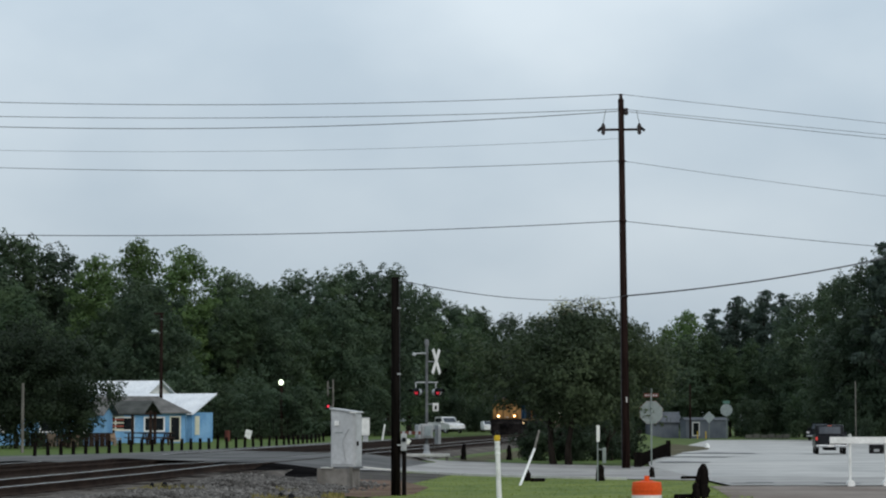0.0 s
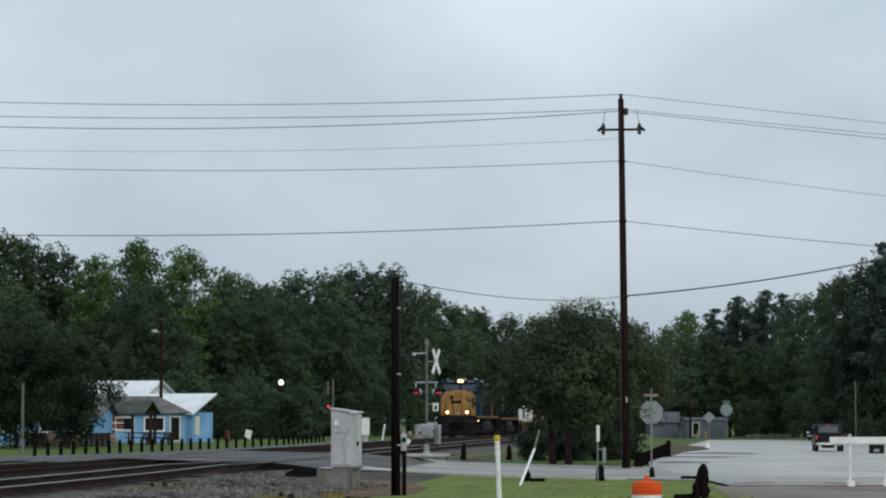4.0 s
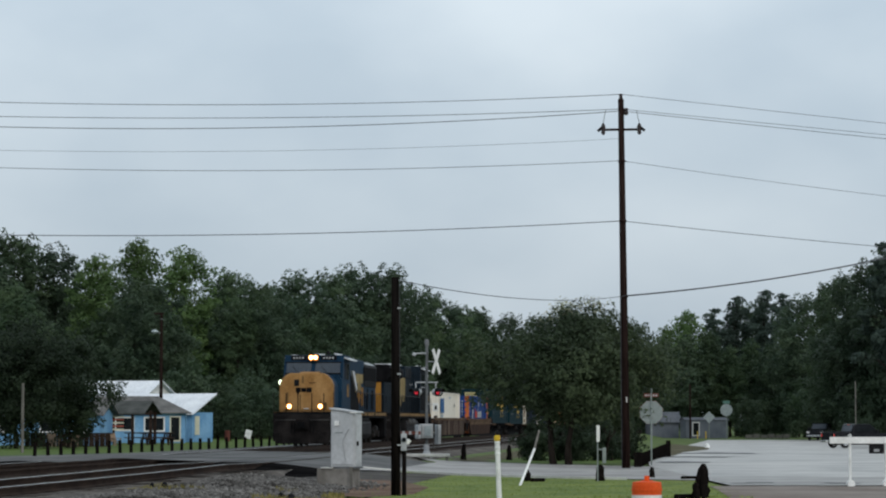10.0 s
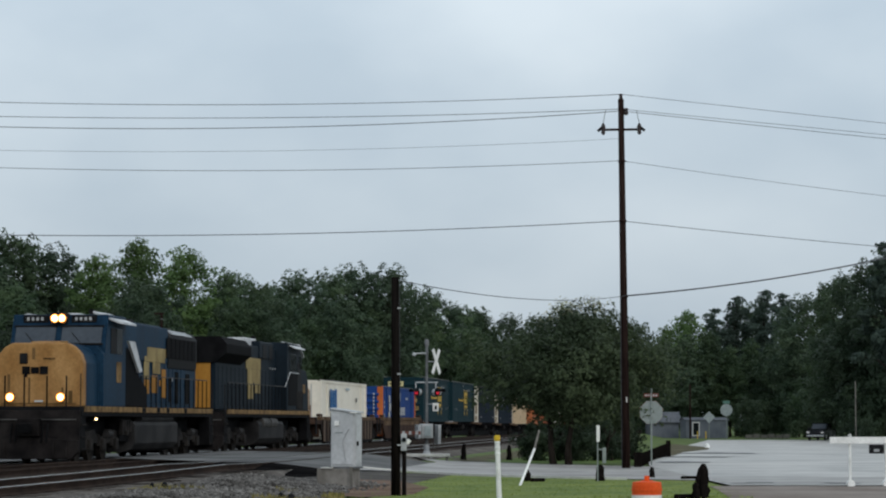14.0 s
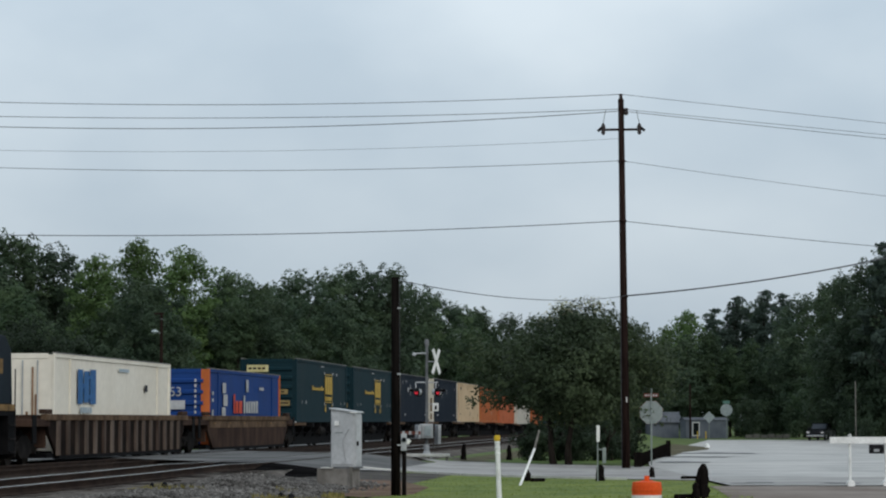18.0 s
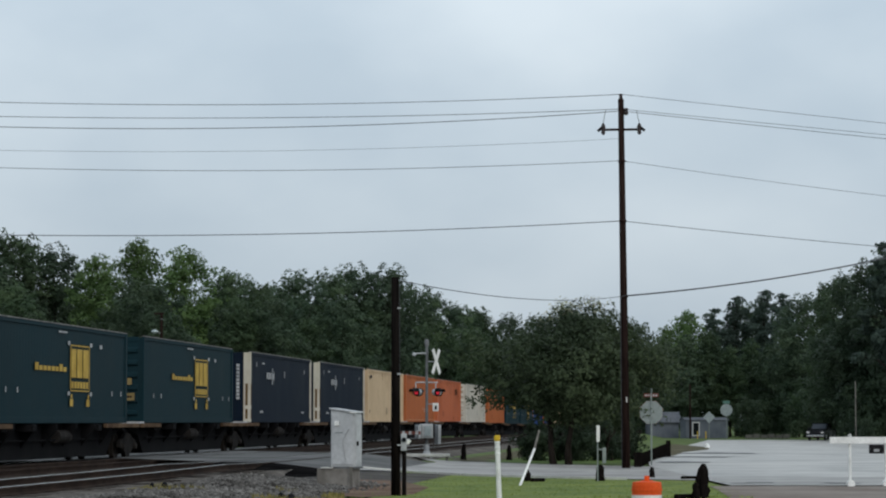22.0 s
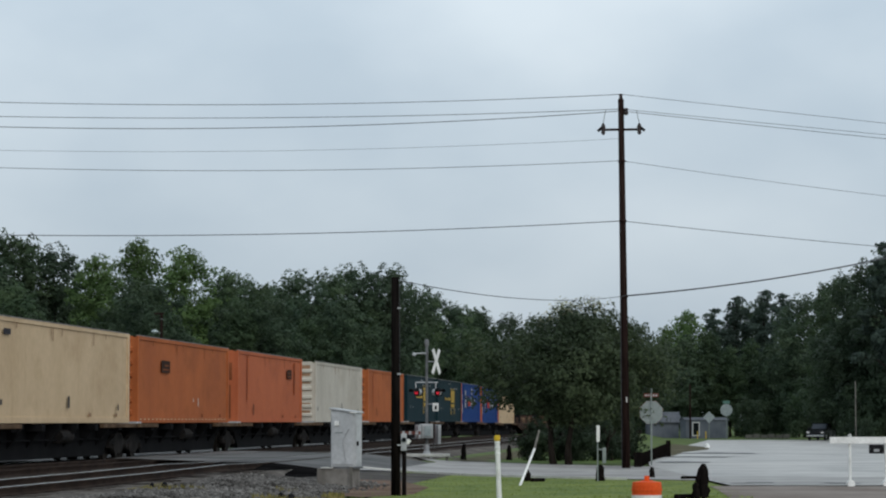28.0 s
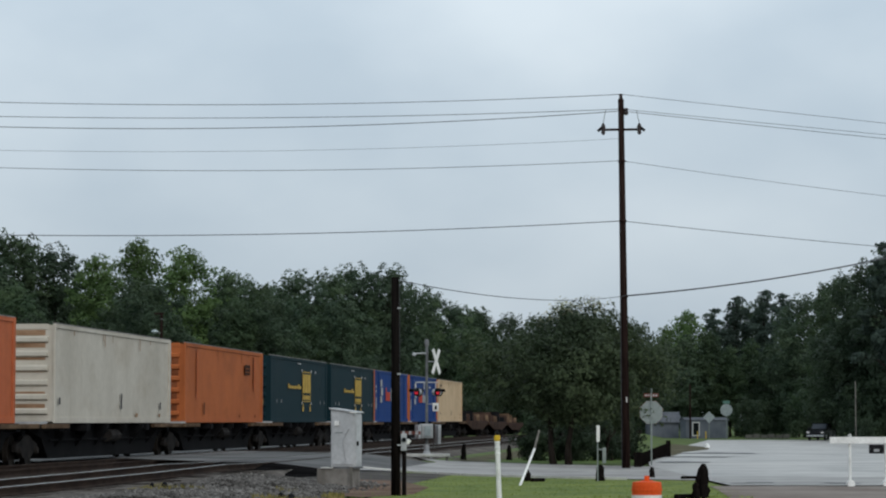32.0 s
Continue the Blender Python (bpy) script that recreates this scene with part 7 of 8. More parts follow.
# white barricade at the lot's edge
bc = thing("barricade", pose(9.13, 59.0, ground_z(9.13, 59.0)), "white wooden barricade rail on round-footed posts", "barricade")
for x in (0.0, 0.80, 1.6):
    part("post", tube((x, 0, 0.06), (x, 0, 1.13), 0.035, 0.035, 10), WHITEPAINT, bc)
    part("post_cap", lathe([(0.04, 1.13), (0.05, 1.16), (0.02, 1.20)], 10), WHITEPAINT, bc)
    part("round_foot", tube((x, -0.16, 0.085), (x, 0.05, 0.085), 0.085, seg=14), WHITEPAINT, bc)
part("top_board", box(-0.46, 2.2, -0.075, -0.04, 0.98, 1.13, 0.008), WHITEPAINT, bc)
mb = part("black_box", box(0.42, 0.75, -0.12, -0.03, 0.76, 0.96, 0.012), BLACK, bc, "black box hung on the rail")
part("box_mark", box(0.52, 0.64, -0.126, -0.12, 0.80, 0.86), STEEL, mb)
solid("white_cap", lathe([(0.22, 0), (0.20, 0.18), (0.10, 0.34), (0.02, 0.38)], 12), WHITEPAINT, pose(20.7, 206, ground_z(20.7, 206) + 0.06), "small white painted bollard on the lot", "bollard")

drape("grass_spit", [(9.0, 108), (10.1, 124), (13.0, 150), (16.2, 178), (19.7, 195), (21.2, 210), (20.9, 237), (20.2, 236), (16.6, 200), (12.4, 150), (8.6, 108)], 0.062, (2, 5), OLIVE,
      "ragged olive spit of grass and dirt running out over the lot's edge", "grass")

# low timber wall from the pole along the lot
wl_ = thing("retaining_wall", pose(0, 0, 0), "low dark timber wall along the lot's grassy edge", "wall", kind="structure")
WALL_A, WALL_B = (6.12, 83.0), (11.9, 139.0)
for i in range(7):
    for k in range(3):
        bm = bmesh.new()
        for q in bm_box(bm, 0, 1, 0, 0.15, 0, 0.22):
            u = (i + 0.004 + 0.992 * q.co.x + (0.05 * (k % 2))) / 7.06
            px, py = WALL_A[0] + (WALL_B[0] - WALL_A[0]) * u, WALL_A[1] + (WALL_B[1] - WALL_A[1]) * u
            low = ground_z(px, py) - 0.1
            levels = (low, 0.02 - 0.02 * u, 0.22 - 0.06 * u, 0.43 - 0.10 * u)
            q.co = Vector((px + q.co.y - 0.015 * (k % 2), py, levels[k] if q.co.z < 0.1 else levels[k + 1] - 0.006))
        part("timber", bm, POSTWOOD, wl_)
for u in (0.0, 1.0):
    px, py = WALL_A[0] + (WALL_B[0] - WALL_A[0]) * u, WALL_A[1] + (WALL_B[1] - WALL_A[1]) * u
    part("wall_post", box(px - 0.09, px + 0.14, py - 0.1 + 0.24 * u, py + 0.1 + 0.24 * u, ground_z(px, py) - 0.1, 0.50 - 0.06 * u, 0.02), POSTWOOD, wl_)


# ---- fence posts along the far verge ----
def fence_row():
    rnd = random.Random(8)
    proto = None
    for i in range(35):
        u = i - 1
        y = 110.5 + 26.0 * u / 16 if u < 16 else 136.5 + 47.0 * (u - 16) / 17
        x = -16.6 + 4.9 * u / 16 if u < 16 else -11.7 + 2.1 * min(1, (u - 16) / 8) + 1.25 * max(0, (u - 24) / 9)
        m = pose(x, y, ground_z(x, y), rnd.uniform(-2, 2), rnd.uniform(-3, 3), rnd.uniform(0, 90))
        if proto is None:
            proto = solid("fence_post", tube((0, 0, -0.15), (0, 0, 0.60), 0.085, 0.075, 9), POSTWOOD, m, "short dark wooden fence post on the verge", "fence post", "fence posts along the verge")
        else:
            copy_thing(proto, m)


fence_row()


# ---- lamps and poles ----
def street_lamp(x, y, h, lit):
    v = thing("street_lamp", pose(x, y, ground_z(x, y)), "lit globe street lamp at the woods" if lit else "grey street lamp on a dark wooden pole", "street lamp")
    part("pole", tube((0, 0, -0.2), (0, 0, h), 0.13, 0.09, 10), POLEWOOD, v)
    if lit:
        part("arm", tube((0, 0, h - 0.2), (0, -0.5, h), 0.03, seg=6), STEEL, v)
        part("globe", lathe([(0.05, h - 0.24), (0.15, h - 0.18), (0.19, h - 0.03), (0.15, h + 0.12), (0.05, h + 0.18)], 14), STREETGLOW, v, "glowing greenish-white globe").matrix_basis = pose(0, -0.6, -0.1)
    else:
        part("arm", tube((0, 0, h - 1.4), (-0.35, -0.3, h - 1.25), 0.03, seg=6), STEEL, v)
        part("lamp_head", lathe([(0.08, -0.10), (0.24, 0.0), (0.22, 0.10), (0.05, 0.18)], 12), ALUBRIGHT, v).matrix_basis = pose(-0.42, -0.35, h - 1.3)
        part("insulator", lathe([(0.05, 0), (0.10, 0.08), (0.05, 0.2)], 8), ALUBRIGHT, v).matrix_basis = pose(0.0, 0, h - 0.5)
        part("crossarm", box(-0.5, 0.15, -0.05, 0.05, h - 0.1, h + 0.02), POLEWOOD, v)


street_lamp(-18.9, 176.0, 8.7, False)
street_lamp(-12.7, 206.5, 4.6, True)
solid("wooden_pole", tube((0, 0, -0.2), (0, 0, 6.6), 0.13, 0.1, 10), POLEWOOD, pose(30.2, 321.0, ground_z(30.2, 321)), "dark wooden pole beside the sheds", "pole")
for x, y, h, r in ((-19.2, 120.0, 3.2, 0.075), (41.0, 261.0, 6.1, 0.06)):
    solid("wooden_pole", tube((0, 0, -0.2), (0, 0, h), r, r * 0.8, 10), GREYWOOD, pose(x, y, ground_z(x, y)), "plain grey weathered pole", "pole")


# ---- blue houses, pavilion and picnic furniture ----
SKYBLUE = mat("sky_blue_siding", (0.125, 0.285, 0.49), (0.215, 0.40, 0.60), 0.8, 0.6, bump=0.05)
WHITEROOF = mat("white_metal_roof", (0.62, 0.64, 0.67), (0.76, 0.78, 0.80), 0.8, 0.42, bump=0.04)
PAVROOF = mat("dark_green_grey_shingle", (0.050, 0.053, 0.050), (0.085, 0.088, 0.083), 1.5, 0.85, bump=0.3)
DARKROOF = mat("grey_shingle_roof", (0.10, 0.098, 0.095), (0.17, 0.165, 0.158), 1.5, 0.85, bump=0.3)
BROWNPAINT = mat("dark_brown_stain", (0.022, 0.014, 0.011), (0.045, 0.030, 0.024), 2.0, 0.75, bump=0.2)
SHEDROOF = mat("weathered_grey_sheet_roof", (0.085, 0.092, 0.105), (0.125, 0.132, 0.145), 0.8, 0.7, bump=0.05)
GREYSIDING = mat("grey_blue_siding", (0.11, 0.125, 0.15), (0.16, 0.175, 0.20), 0.8, 0.65, bump=0.05)
TANWOOD = mat("tan_wood", (0.20, 0.145, 0.10), (0.31, 0.235, 0.175), 2.0, 0.75, bump=0.2)
CREAMTRIM = mat("cream_trim", (0.55, 0.53, 0.40), (0.65, 0.63, 0.50), 2.0, 0.6, bump=0.05)


def house(x, y, turn, L, W, eave, ridge, wall, roof, label, windows=(), over=0.35, gable=None, boards=True, shed=False, hip=0.0):
    """A gabled house: origin at its near right corner, front along -x, gable end along +y."""
    v = thing("house", pose(x, y, ground_z(x, y), 0, 0, turn), label, "house")
    body = part("wall", box(-L, 0, 0, W, -0.1, eave), wall, v)
    for xe in ((-L,) if hip else (-L, 0)):
        part("gable", prism([(0, eave), (W if shed else W / 2, ridge - 0.06), (W, ridge - 0.07 if shed else eave)], xe - 0.11 if xe == 0 else xe, xe if xe == 0 else xe + 0.11, "x"), gable or wall, v)
    run = W if shed else W / 2
    for side in ((0,) if shed else (0, 1)):
        y0, y1 = (-over, run) if side == 0 else (W + over, run)
        zo = eave - over * (ridge - eave) / run
        bm = bmesh.new()
        q = [(-L - over, y0, zo), (over, y0, zo), (over - hip, y1, ridge), (-L - over, y1, ridge)]
        lo = [bm.verts.new(p) for p in q]
        hi = [bm.verts.new((p[0], p[1], p[2] + 0.07)) for p in q]
        bm.faces.new(lo)
        bm.faces.new(hi)
        for i in range(4):
            bm.faces.new((lo[i], lo[(i + 1) % 4], hi[(i + 1) % 4], hi[i]))
        bmesh.ops.recalc_face_normals(bm, faces=bm.faces[:])
        rf = part("roof", bm, roof, v)
        k = int(L / 0.8)
        for i in range(k + 1):
            xx = -L + (L + over - hip) * i / k
            rb = bmesh.new()
            for (yy, zz), (y2, z2) in (((y0, zo), (y1, ridge)),):
                vs = [rb.verts.new(p) for p in ((xx - 0.02, yy, zz + 0.065), (xx + 0.02, yy, zz + 0.065), (xx + 0.02, y2, z2 + 0.065), (xx - 0.02, y2, z2 + 0.065),
                                                (xx - 0.02, yy, zz + 0.10), (xx + 0.02, yy, zz + 0.10), (xx + 0.02, y2, z2 + 0.10), (xx - 0.02, y2, z2 + 0.10))]
                for f in ((3, 2, 1, 0), (4, 5, 6, 7), (0, 1, 5, 4), (1, 2, 6, 5), (2, 3, 7, 6), (3, 0, 4, 7)):
                    rb.faces.new([vs[j] for j in f])
            part("seam", rb, roof, rf)
    if hip:
        bm = bmesh.new()
        zo = eave - over * (ridge - eave) / run
        a, b, c = (over, -over, zo), (over, W + over, zo), (over - hip, run, ridge)
        lo, hi = [bm.verts.new(p) for p in (a, b, c)], [bm.verts.new((p[0], p[1], p[2] + 0.07)) for p in (a, b, c)]
        bm.faces.new(lo[::-1])
        bm.faces.new(hi)
        for i in range(3):
            bm.faces.new((lo[i], lo[(i + 1) % 3], hi[(i + 1) % 3], hi[i]))
        part("roof_hip", bm, roof, v)
    if boards:
        for i in range(int(eave / 0.22)):
            z = 0.1 + i * 0.22
            part("siding_board", box(-L - 0.012, 0.012, -0.014, 0.0, z, z + 0.20), wall, body)
    for kind, a, b, z0, z1 in windows:
        if kind == "front":
            w = part("window", box(a, b, -0.05, -0.015, z0, z1, 0.01), CREAMTRIM if z0 < 0.2 else WHITEPAINT, v)
            part("pane", box(a + 0.1, b - 0.1, -0.06, -0.05, z0 + 0.1, z1 - 0.1), GLASS, w)
        else:
            w = part("panel", box(0.0, 0.04, a, b, z0, z1, 0.01), CREAMTRIM, v)
    return v


house(-17.2, 180, -28, 9.0, 2.6, 2.05, 3.30, SKYBLUE, WHITEROOF, "sky blue low house with white metal roof", (("gable", 0.35, 0.9, 0.5, 1.8),), gable=SKYBLUE, shed=True)
house(-21.4, 188, -28, 6.0, 3.6, 3.3, 4.3, SKYBLUE, WHITEROOF, "taller sky blue house with white metal roof", (("front", -3, -2, 1.2, 2.4),), gable=WHITEPAINT)
house(-17.1, 174, 4, 5.6, 4.0, 2.12, 3.05, SKYBLUE, DARKROOF, "sky blue porch building with grey shingle roof",
      (("front", -1.0, -0.25, 0.1, 1.8), ("front", -2.7, -1.3, 0.75, 1.75), ("front", -4.6, -3.3, 0.8, 1.75)), hip=2.2)
house(-20.4, 156, -4, 12.0, 4.0, 1.9, 2.6, SKYBLUE, DARKROOF, "long sky blue cabin half hidden by the tree", (("front", -1.6, -0.7, 0.75, 1.7), ("front", -3.6, -2.5, 0.75, 1.7), ("front", -6.0, -5.0, 0.75, 1.7), ("front", -8.4, -7.4, 0.75, 1.7)))

gz = thing("pavilion", pose(-19.3, 163, 0.0), "dark brown open picnic pavilion with a low gabled roof", "pavilion")
for sgn in (-1, 1):
    part("roof_slope", prism([(sgn * 0.0, 2.72), (sgn * 0.0, 2.64), (sgn * 1.75, 1.86), (sgn * 1.75, 1.94)], -1.35, 1.35, "y"), PAVROOF, gz).matrix_basis = pose(0, 0, 0, 0, 0, 79)
for px, py in ((-1.3, -1.2), (1.3, -1.2), (-1.3, 1.2), (1.3, 1.2), (0.2, -1.35)):
    part("pillar", box(px - 0.09, px + 0.09, py - 0.09, py + 0.09, -0.1, 2.1, 0.01), BROWNPAINT, gz)
part("beam", box(-1.45, 1.45, -1.30, -1.16, 1.82, 1.98, 0.01), BROWNPAINT, gz)
part("beam", box(-1.45, 1.45, 1.16, 1.30, 1.82, 1.98, 0.01), BROWNPAINT, gz)
for k in range(5):
    part("lattice", box(-1.3, -0.35, -1.24, -1.20, 0.9 + 0.2 * k, 1.0 + 0.2 * k), REDSIGN if k % 2 else CREAMTRIM, gz)
part("chimney_pipe", tube((-1.5, 0.6, 2.3), (-1.5, 0.6, 3.6), 0.12, seg=10), BLACK, gz)


def picnic_table(x, y, turn, m):
    v = thing("picnic_table", pose(x, y, ground_z(x, y), 0, 0, turn), "dark wooden picnic table with two benches", "table", "picnic tables")
    part("tabletop", box(-0.9, 0.9, -0.38, 0.38, 0.70, 0.76, 0.01), m, v)
    for yy in (-0.7, 0.7):
        part("bench", box(-0.9, 0.9, yy - 0.13, yy + 0.13, 0.42, 0.47, 0.01), m, v)
    for xx in (-0.65, 0.65):
        part("leg", prism([(-0.7, 0), (-0.6, 0), (-0.2, 0.7), (-0.32, 0.7)], xx - 0.04, xx + 0.04, "x"), m, v)
        part("leg", prism([(0.7, 0), (0.6, 0), (0.2, 0.7), (0.32, 0.7)], xx - 0.04, xx + 0.04, "x"), m, v)
        part("cross_brace", box(xx - 0.03, xx + 0.03, -0.75, 0.75, 0.36, 0.42), m, v)


def garden_chair(x, y, turn):
    v = thing("garden_chair", pose(x, y, ground_z(x, y), 0, 0, turn), "tan slatted garden chair on the grass", "chair", "garden chairs")
    v.scale = (0.78, 0.78, 0.78)
    part("seat", box(-0.3, 0.3, -0.3, 0.3, 0.33, 0.38, 0.01), TANWOOD, v)
    part("backrest", prism([(0.28, 0.36), (0.34, 0.36), (0.58, 0.98), (0.52, 0.98)], -0.3, 0.3, "x"), TANWOOD, v)
    for xx in (-0.27, 0.27):
        part("armrest", box(xx - 0.07, xx + 0.07, -0.35, 0.4, 0.56, 0.60), TANWOOD, v)
        part("leg", box(xx - 0.04, xx + 0.04, -0.34, -0.26, 0.0, 0.58), TANWOOD, v)
        part("leg", box(xx - 0.04, xx + 0.04, 0.28, 0.36, 0.0, 0.5), TANWOOD, v)


for x, y, a in ((-23.3, 148, 5), (-20.0, 152, 12), (-18.6, 161, 10), (-17.6, 163, 12), (-17.3, 158, 20)):
    picnic_table(x, y, a, BROWNPAINT)
for x, y, a in ((-21.6, 146, 30), (-20.6, 146, -20), (-19.2, 154, 40)):
    garden_chair(x, y, a)
rf = thing("board_fence", pose(-21.4, 148.5, 0.0, 0, 0, 4), "dark brown board fence before the cabins", "fence")
for k in range(16):
    part("board", box(-2.2 + k * 0.3, -1.92 + k * 0.3, -0.02, 0.02, 0.0, 0.80), BROWNPAINT, rf)
part("fence_rail", box(-2.2, 2.6, 0.02, 0.07, 0.55, 0.65), BROWNPAINT, rf)
cf = thing("chain_fence", pose(-13.6, 186, 0.0), "rusty wire fence panel beyond the verge", "fence")
for k in range(8):
    part("fence_post", tube((k * 1.0 - 3.4, 0, -0.1), (k * 1.0 - 3.4, 0, 1.6), 0.025, seg=6), POSTWOOD, cf)
for z in (0.2, 0.6, 1.0, 1.4, 1.58):
    part("fence_wire", tube((-3.4, 0, z), (3.6, 0, z), 0.010, seg=5), POSTWOOD, cf)
solid("drum", lathe([(0.16, 0), (0.19, 0.1), (0.19, 0.72), (0.16, 0.8)], 12), FADEDRED, pose(-15.1, 184, 0.0), "rusty red drum beside the fence", "drum")
solid("notice_board", box(-0.22, 0.22, -0.02, 0.02, 0.25, 0.85, 0.01), WHITEPAINT, pose(-13.6, 182, 0.0, 0, 12, 0), "small white notice board tilted at the verge", "board")

# ---- grey sheds at the lot's far end ----
house(35.1, 324, 4, 5.2, 4.5, 2.2, 2.5, GREYSIDING, SHEDROOF, "flat-roofed grey-blue shed at the far end of the lot", (("front", -4.4, -3.5, 0.3, 2.0),), over=0.12)
house(29.6, 330, 4, 3.6, 4.0, 2.1, 3.2, GREYSIDING, SHEDROOF, "small grey gabled shed at the far end of the lot", ())
for x, y, h in ((30.6, 316, 0.9), (31.4, 314, 0.9)):
    solid("yellow_bollard", tube((0, 0, -0.1), (0, 0, h), 0.055, seg=10), YELLOWBAND, pose(x, y, ground_z(x, y)), "yellow bollard before the sheds", "bollard", "bollards")
for k in range(6):
    x, y = 37.0 + k * 0.9, 318
    solid("stacked_crate", box(-0.4, 0.4, -0.3, 0.3, 0, 0.45 + 0.1 * (k % 2), 0.02), GREYWOOD, pose(x, y, ground_z(x, y)), "grey crate stacked before the trees", "crate", "crates")


# ---- vehicles ----
CARBLACK = mat("black_car_paint", (0.010, 0.011, 0.013), (0.020, 0.021, 0.024), 0.8, 0.25, bump=0)
CARWHITE = mat("white_car_paint", (0.66, 0.67, 0.68), (0.76, 0.77, 0.78), 0.8, 0.3, bump=0)
CHROME = mat("chrome_bumper", (0.45, 0.46, 0.47), (0.6, 0.6, 0.6), 3.0, 0.2, metal=0.9, bump=0)


def pickup(m, paint, label, glowing=True):
    """A crew-cab pickup; its own x runs forward, wheels on the ground at z = 0."""
    v = thing("pickup_truck", m, label, "pickup truck")
    ol = [(-2.85, 0.55), (-2.85, 1.18), (-1.0, 1.20), (1.15, 1.20), (2.55, 1.10), (2.85, 0.95), (2.88, 0.50), (2.3, 0.45), (-2.2, 0.45)]
    body = part("body", prism(ol, -0.98, 0.98, "y", 0.05), paint, v)
    part("cab", prism([(-1.15, 1.18), (-0.95, 1.80), (-0.75, 1.88), (0.35, 1.88), (0.62, 1.80), (1.30, 1.18)], -0.88, 0.88, "y", 0.05), paint, v)
    part("rear_window", prism([(-1.135, 1.30), (-0.975, 1.74), (-1.0, 1.75), (-1.165, 1.30)], -0.68, 0.68, "y"), WINDSHIELD, v)
    part("windshield", prism([(1.22, 1.26), (0.68, 1.74), (0.71, 1.77), (1.27, 1.27)], -0.75, 0.75, "y"), WINDSHIELD, v)
    for side in (-1, 1):
        part("side_window", prism([(-0.85, 1.28), (-0.75, 1.72), (0.45, 1.72), (0.95, 1.28)], side * 0.89 - 0.01, side * 0.89 + 0.01, "y"), GLASS, v)
        part("tail_lamp", box(-2.875, -2.84, side * 0.90 - 0.055, side * 0.90 + 0.055, 0.88, 1.10, 0.01), TAILRED, v, "red tail lamp")
        part("headlamp", box(2.80, 2.87, side * 0.78 - 0.15, side * 0.78 + 0.15, 0.78, 0.96, 0.02), REFLECT, v)
        part("mirror", box(0.95, 1.1, side * 1.08 - 0.1, side * 1.08 + 0.1, 1.22, 1.42, 0.02), paint, v)
        part("bed_wall", box(-2.83, -1.15, side * 0.93 - 0.05, side * 0.93 + 0.05, 1.17, 1.26, 0.02), paint, v)
        for x in (-1.85, 1.85):
            w = part("wheel", lathe([(0.30, -0.12), (0.38, -0.09), (0.39, 0.0), (0.38, 0.09), (0.30, 0.12)], 20), RUBBER, v)
            w.matrix_basis = pose(x, side * 0.86, 0.39, 90, 0, 0)
            part("rim", lathe([(0.22, -0.125), (0.20, -0.06), (0.20, 0.06), (0.22, 0.125)], 14), CHROME, w)
    part("tailgate", box(-2.872, -2.85, -0.80, 0.80, 0.62, 1.20, 0.01), paint, v)
    part("number_plate", box(-2.955, -2.94, -0.15, 0.15, 0.50, 0.62), REFLECT, v)
    part("rear_bumper", box(-2.94, -2.80, -0.95, 0.95, 0.44, 0.62, 0.04), CHROME if paint is not CARWHITE else STEEL, v)
    part("front_bumper", box(2.84, 2.96, -0.95, 0.95, 0.40, 0.60, 0.04), CHROME, v)
    part("brake_lamp", box(-0.99, -0.95, -0.14, 0.14, 1.78, 1.84), REDSIGN, v, "unlit red high brake lamp")
    part("axle", box(-2.2, 2.2, -0.35, 0.35, 0.25, 0.5, 0.02), UNDER, v)
    return v


def on_lot(x, y, heading):
    return pose(x, y, ground_z(x, y) + 0.045, 0, 0, heading)


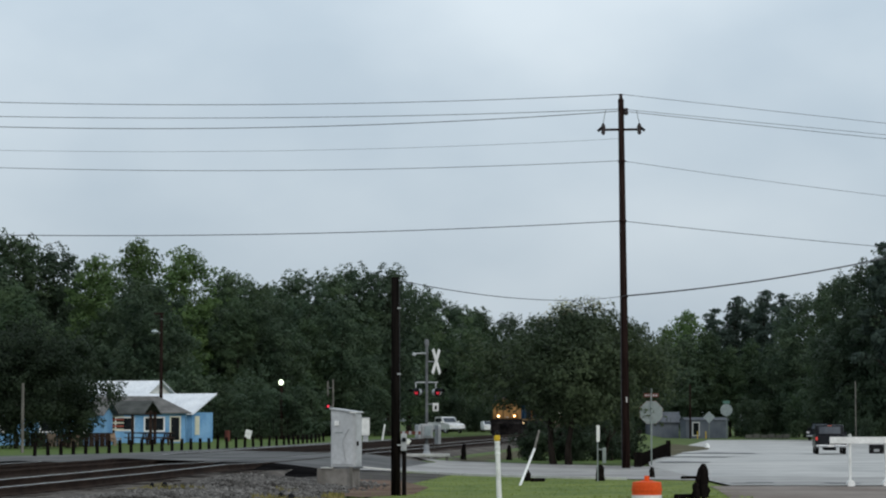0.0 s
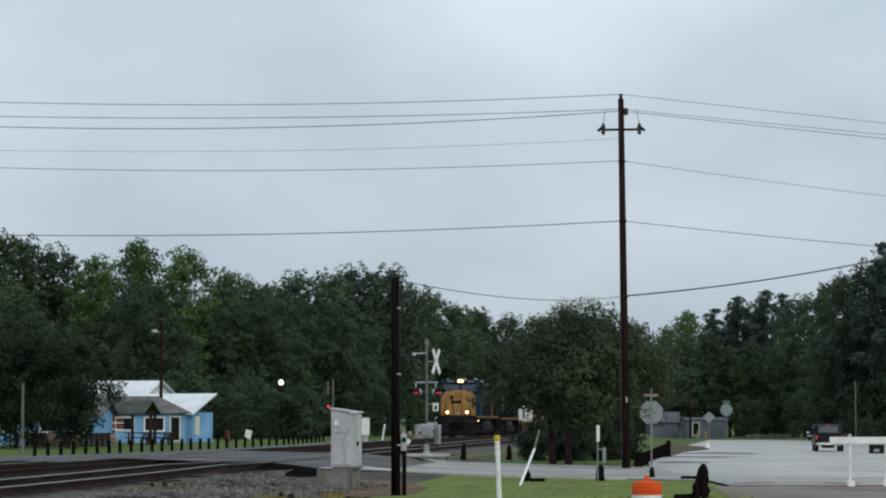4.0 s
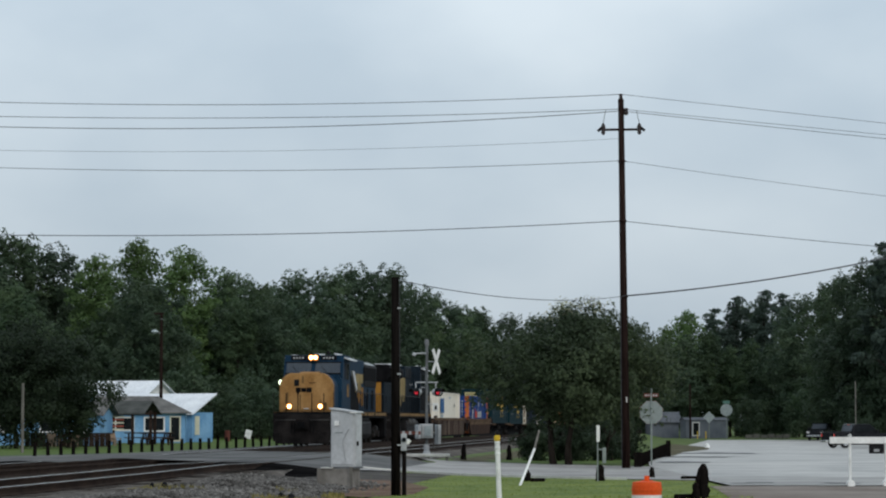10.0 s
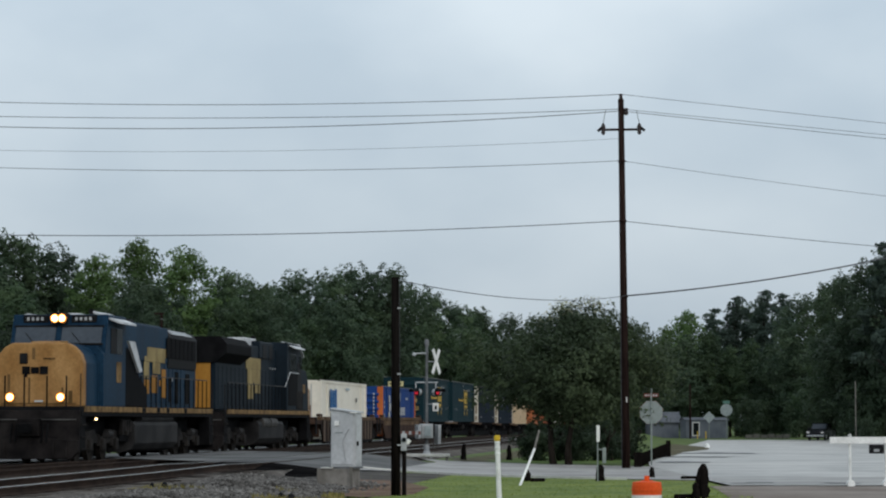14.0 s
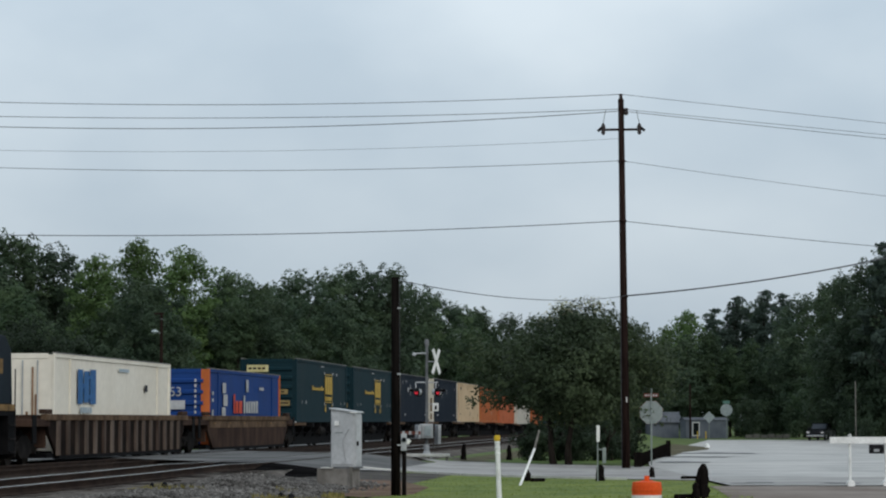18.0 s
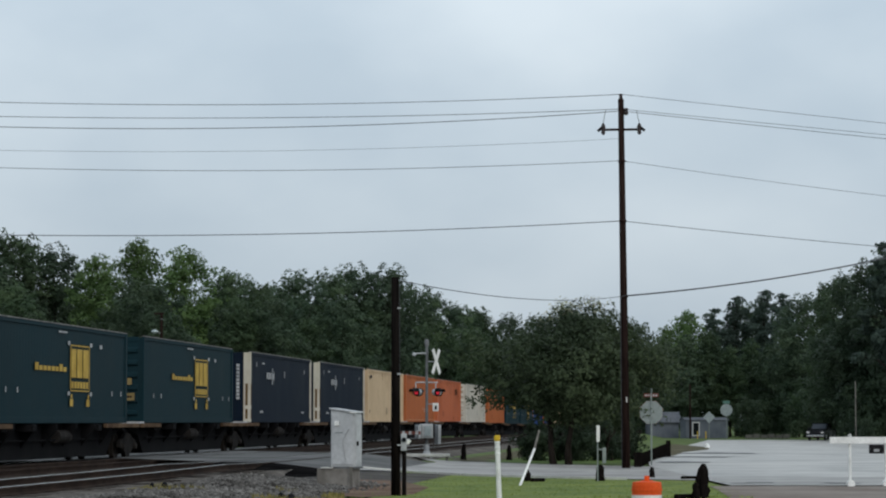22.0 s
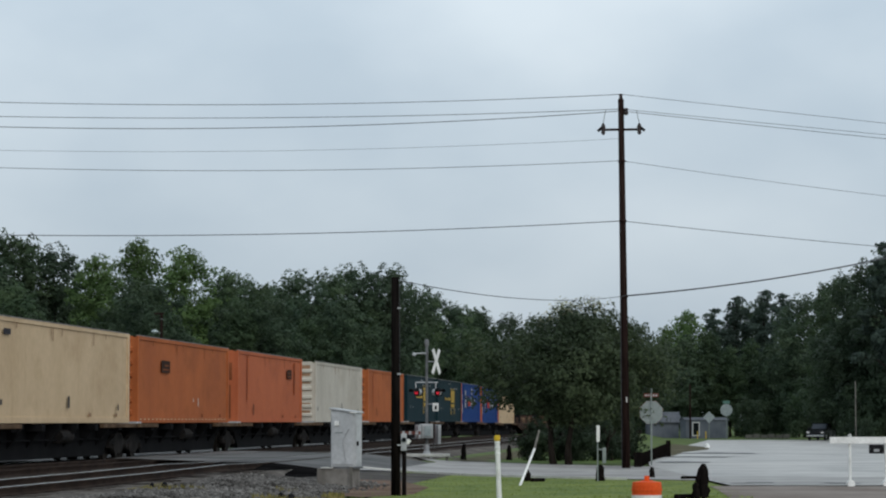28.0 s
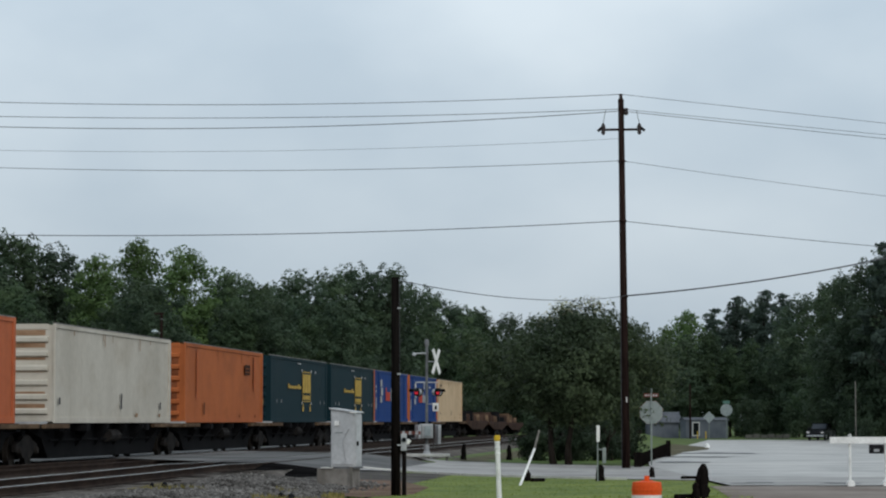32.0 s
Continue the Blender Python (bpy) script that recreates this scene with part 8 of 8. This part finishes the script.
dark_pickup = pickup(on_lot(24.7, 169.5, 84), CARBLACK, "black pickup truck driving away across the lot")
pickup(on_lot(40.9, 284, 248), CARBLACK, "dark pickup parked at the far edge of the lot")
pickup(pose(0.30, 300, 0.02, 0, 0, -62), CARWHITE, "white pickup waiting beyond the tracks")
van = thing("van", pose(5.7, 331, 0.02, 0, 0, -84), "small white van far down the road", "van")
part("body", prism([(-2.0, 0.30), (-2.0, 1.30), (-1.8, 1.36), (0.7, 1.36), (1.4, 0.95), (1.95, 0.86), (2.0, 0.30)], -0.76, 0.76, "y", 0.06), CARWHITE, van)
part("windshield", prism([(0.76, 1.31), (1.36, 0.96), (1.39, 1.0), (0.80, 1.345)], -0.64, 0.64, "y"), WINDSHIELD, van)
for side in (-1, 1):
    part("headlamp", box(1.97, 2.02, side * 0.56 - 0.12, side * 0.56 + 0.12, 0.62, 0.78), REFLECT, van)
    for x in (-1.3, 1.3):
        w = part("wheel", lathe([(0.24, -0.1), (0.30, -0.07), (0.30, 0.07), (0.24, 0.1)], 18), RUBBER, van)
        w.matrix_basis = pose(x, side * 0.68, 0.30, 90, 0, 0)


# ---- what moves ----
def motions():
    for v, s0 in moving:
        walk(v, [(t, train_pose(s0 + train_shift(t))) for t in range(0, 33)])
    # wheels roll: less than a quarter turn from row to row
    total = train_shift(0) - train_shift(32)
    for v, s0 in moving:
        if v.name.startswith("container"):
            continue
        for w in [c for c in v.children if c.name.startswith("wheelset")]:
            r = w.location.z + SINK
            x = w.location.x
            k = int(total / r / 1.45) + 1
            rows = []
            for i in range(k + 1):
                t = 32.0 * i / k
                rows.append((t, pose(x, 0, r - SINK) @ Matrix.Rotation((train_shift(0) - train_shift(t)) / r, 4, "Y")))
            walk(w, rows)
    walk(dark_pickup, [(0.0, on_lot(24.9, 169.5, 84)), (1.0, on_lot(25.3, 172, 84)), (2.0, on_lot(25.9, 176, 84)), (3.0, on_lot(26.6, 181, 84)), (4.5, on_lot(27.0, 185, 85)),
                       (6.0, on_lot(27.4, 189, 85)), (7.0, on_lot(27.9, 193, 84)), (8.0, on_lot(29.15, 198, 80)), (9.0, on_lot(31.3, 203, 58)), (10.0, on_lot(32.6, 206, 24)),
                       (11.0, on_lot(36.8, 207, 6)), (12.0, on_lot(43.0, 207, 2)), (13.0, on_lot(50.0, 207, 2)), (15.0, on_lot(62.0, 207, 2)), (18.0, on_lot(74.0, 207, 2)), (32.0, on_lot(74.0, 207, 2))])


motions()
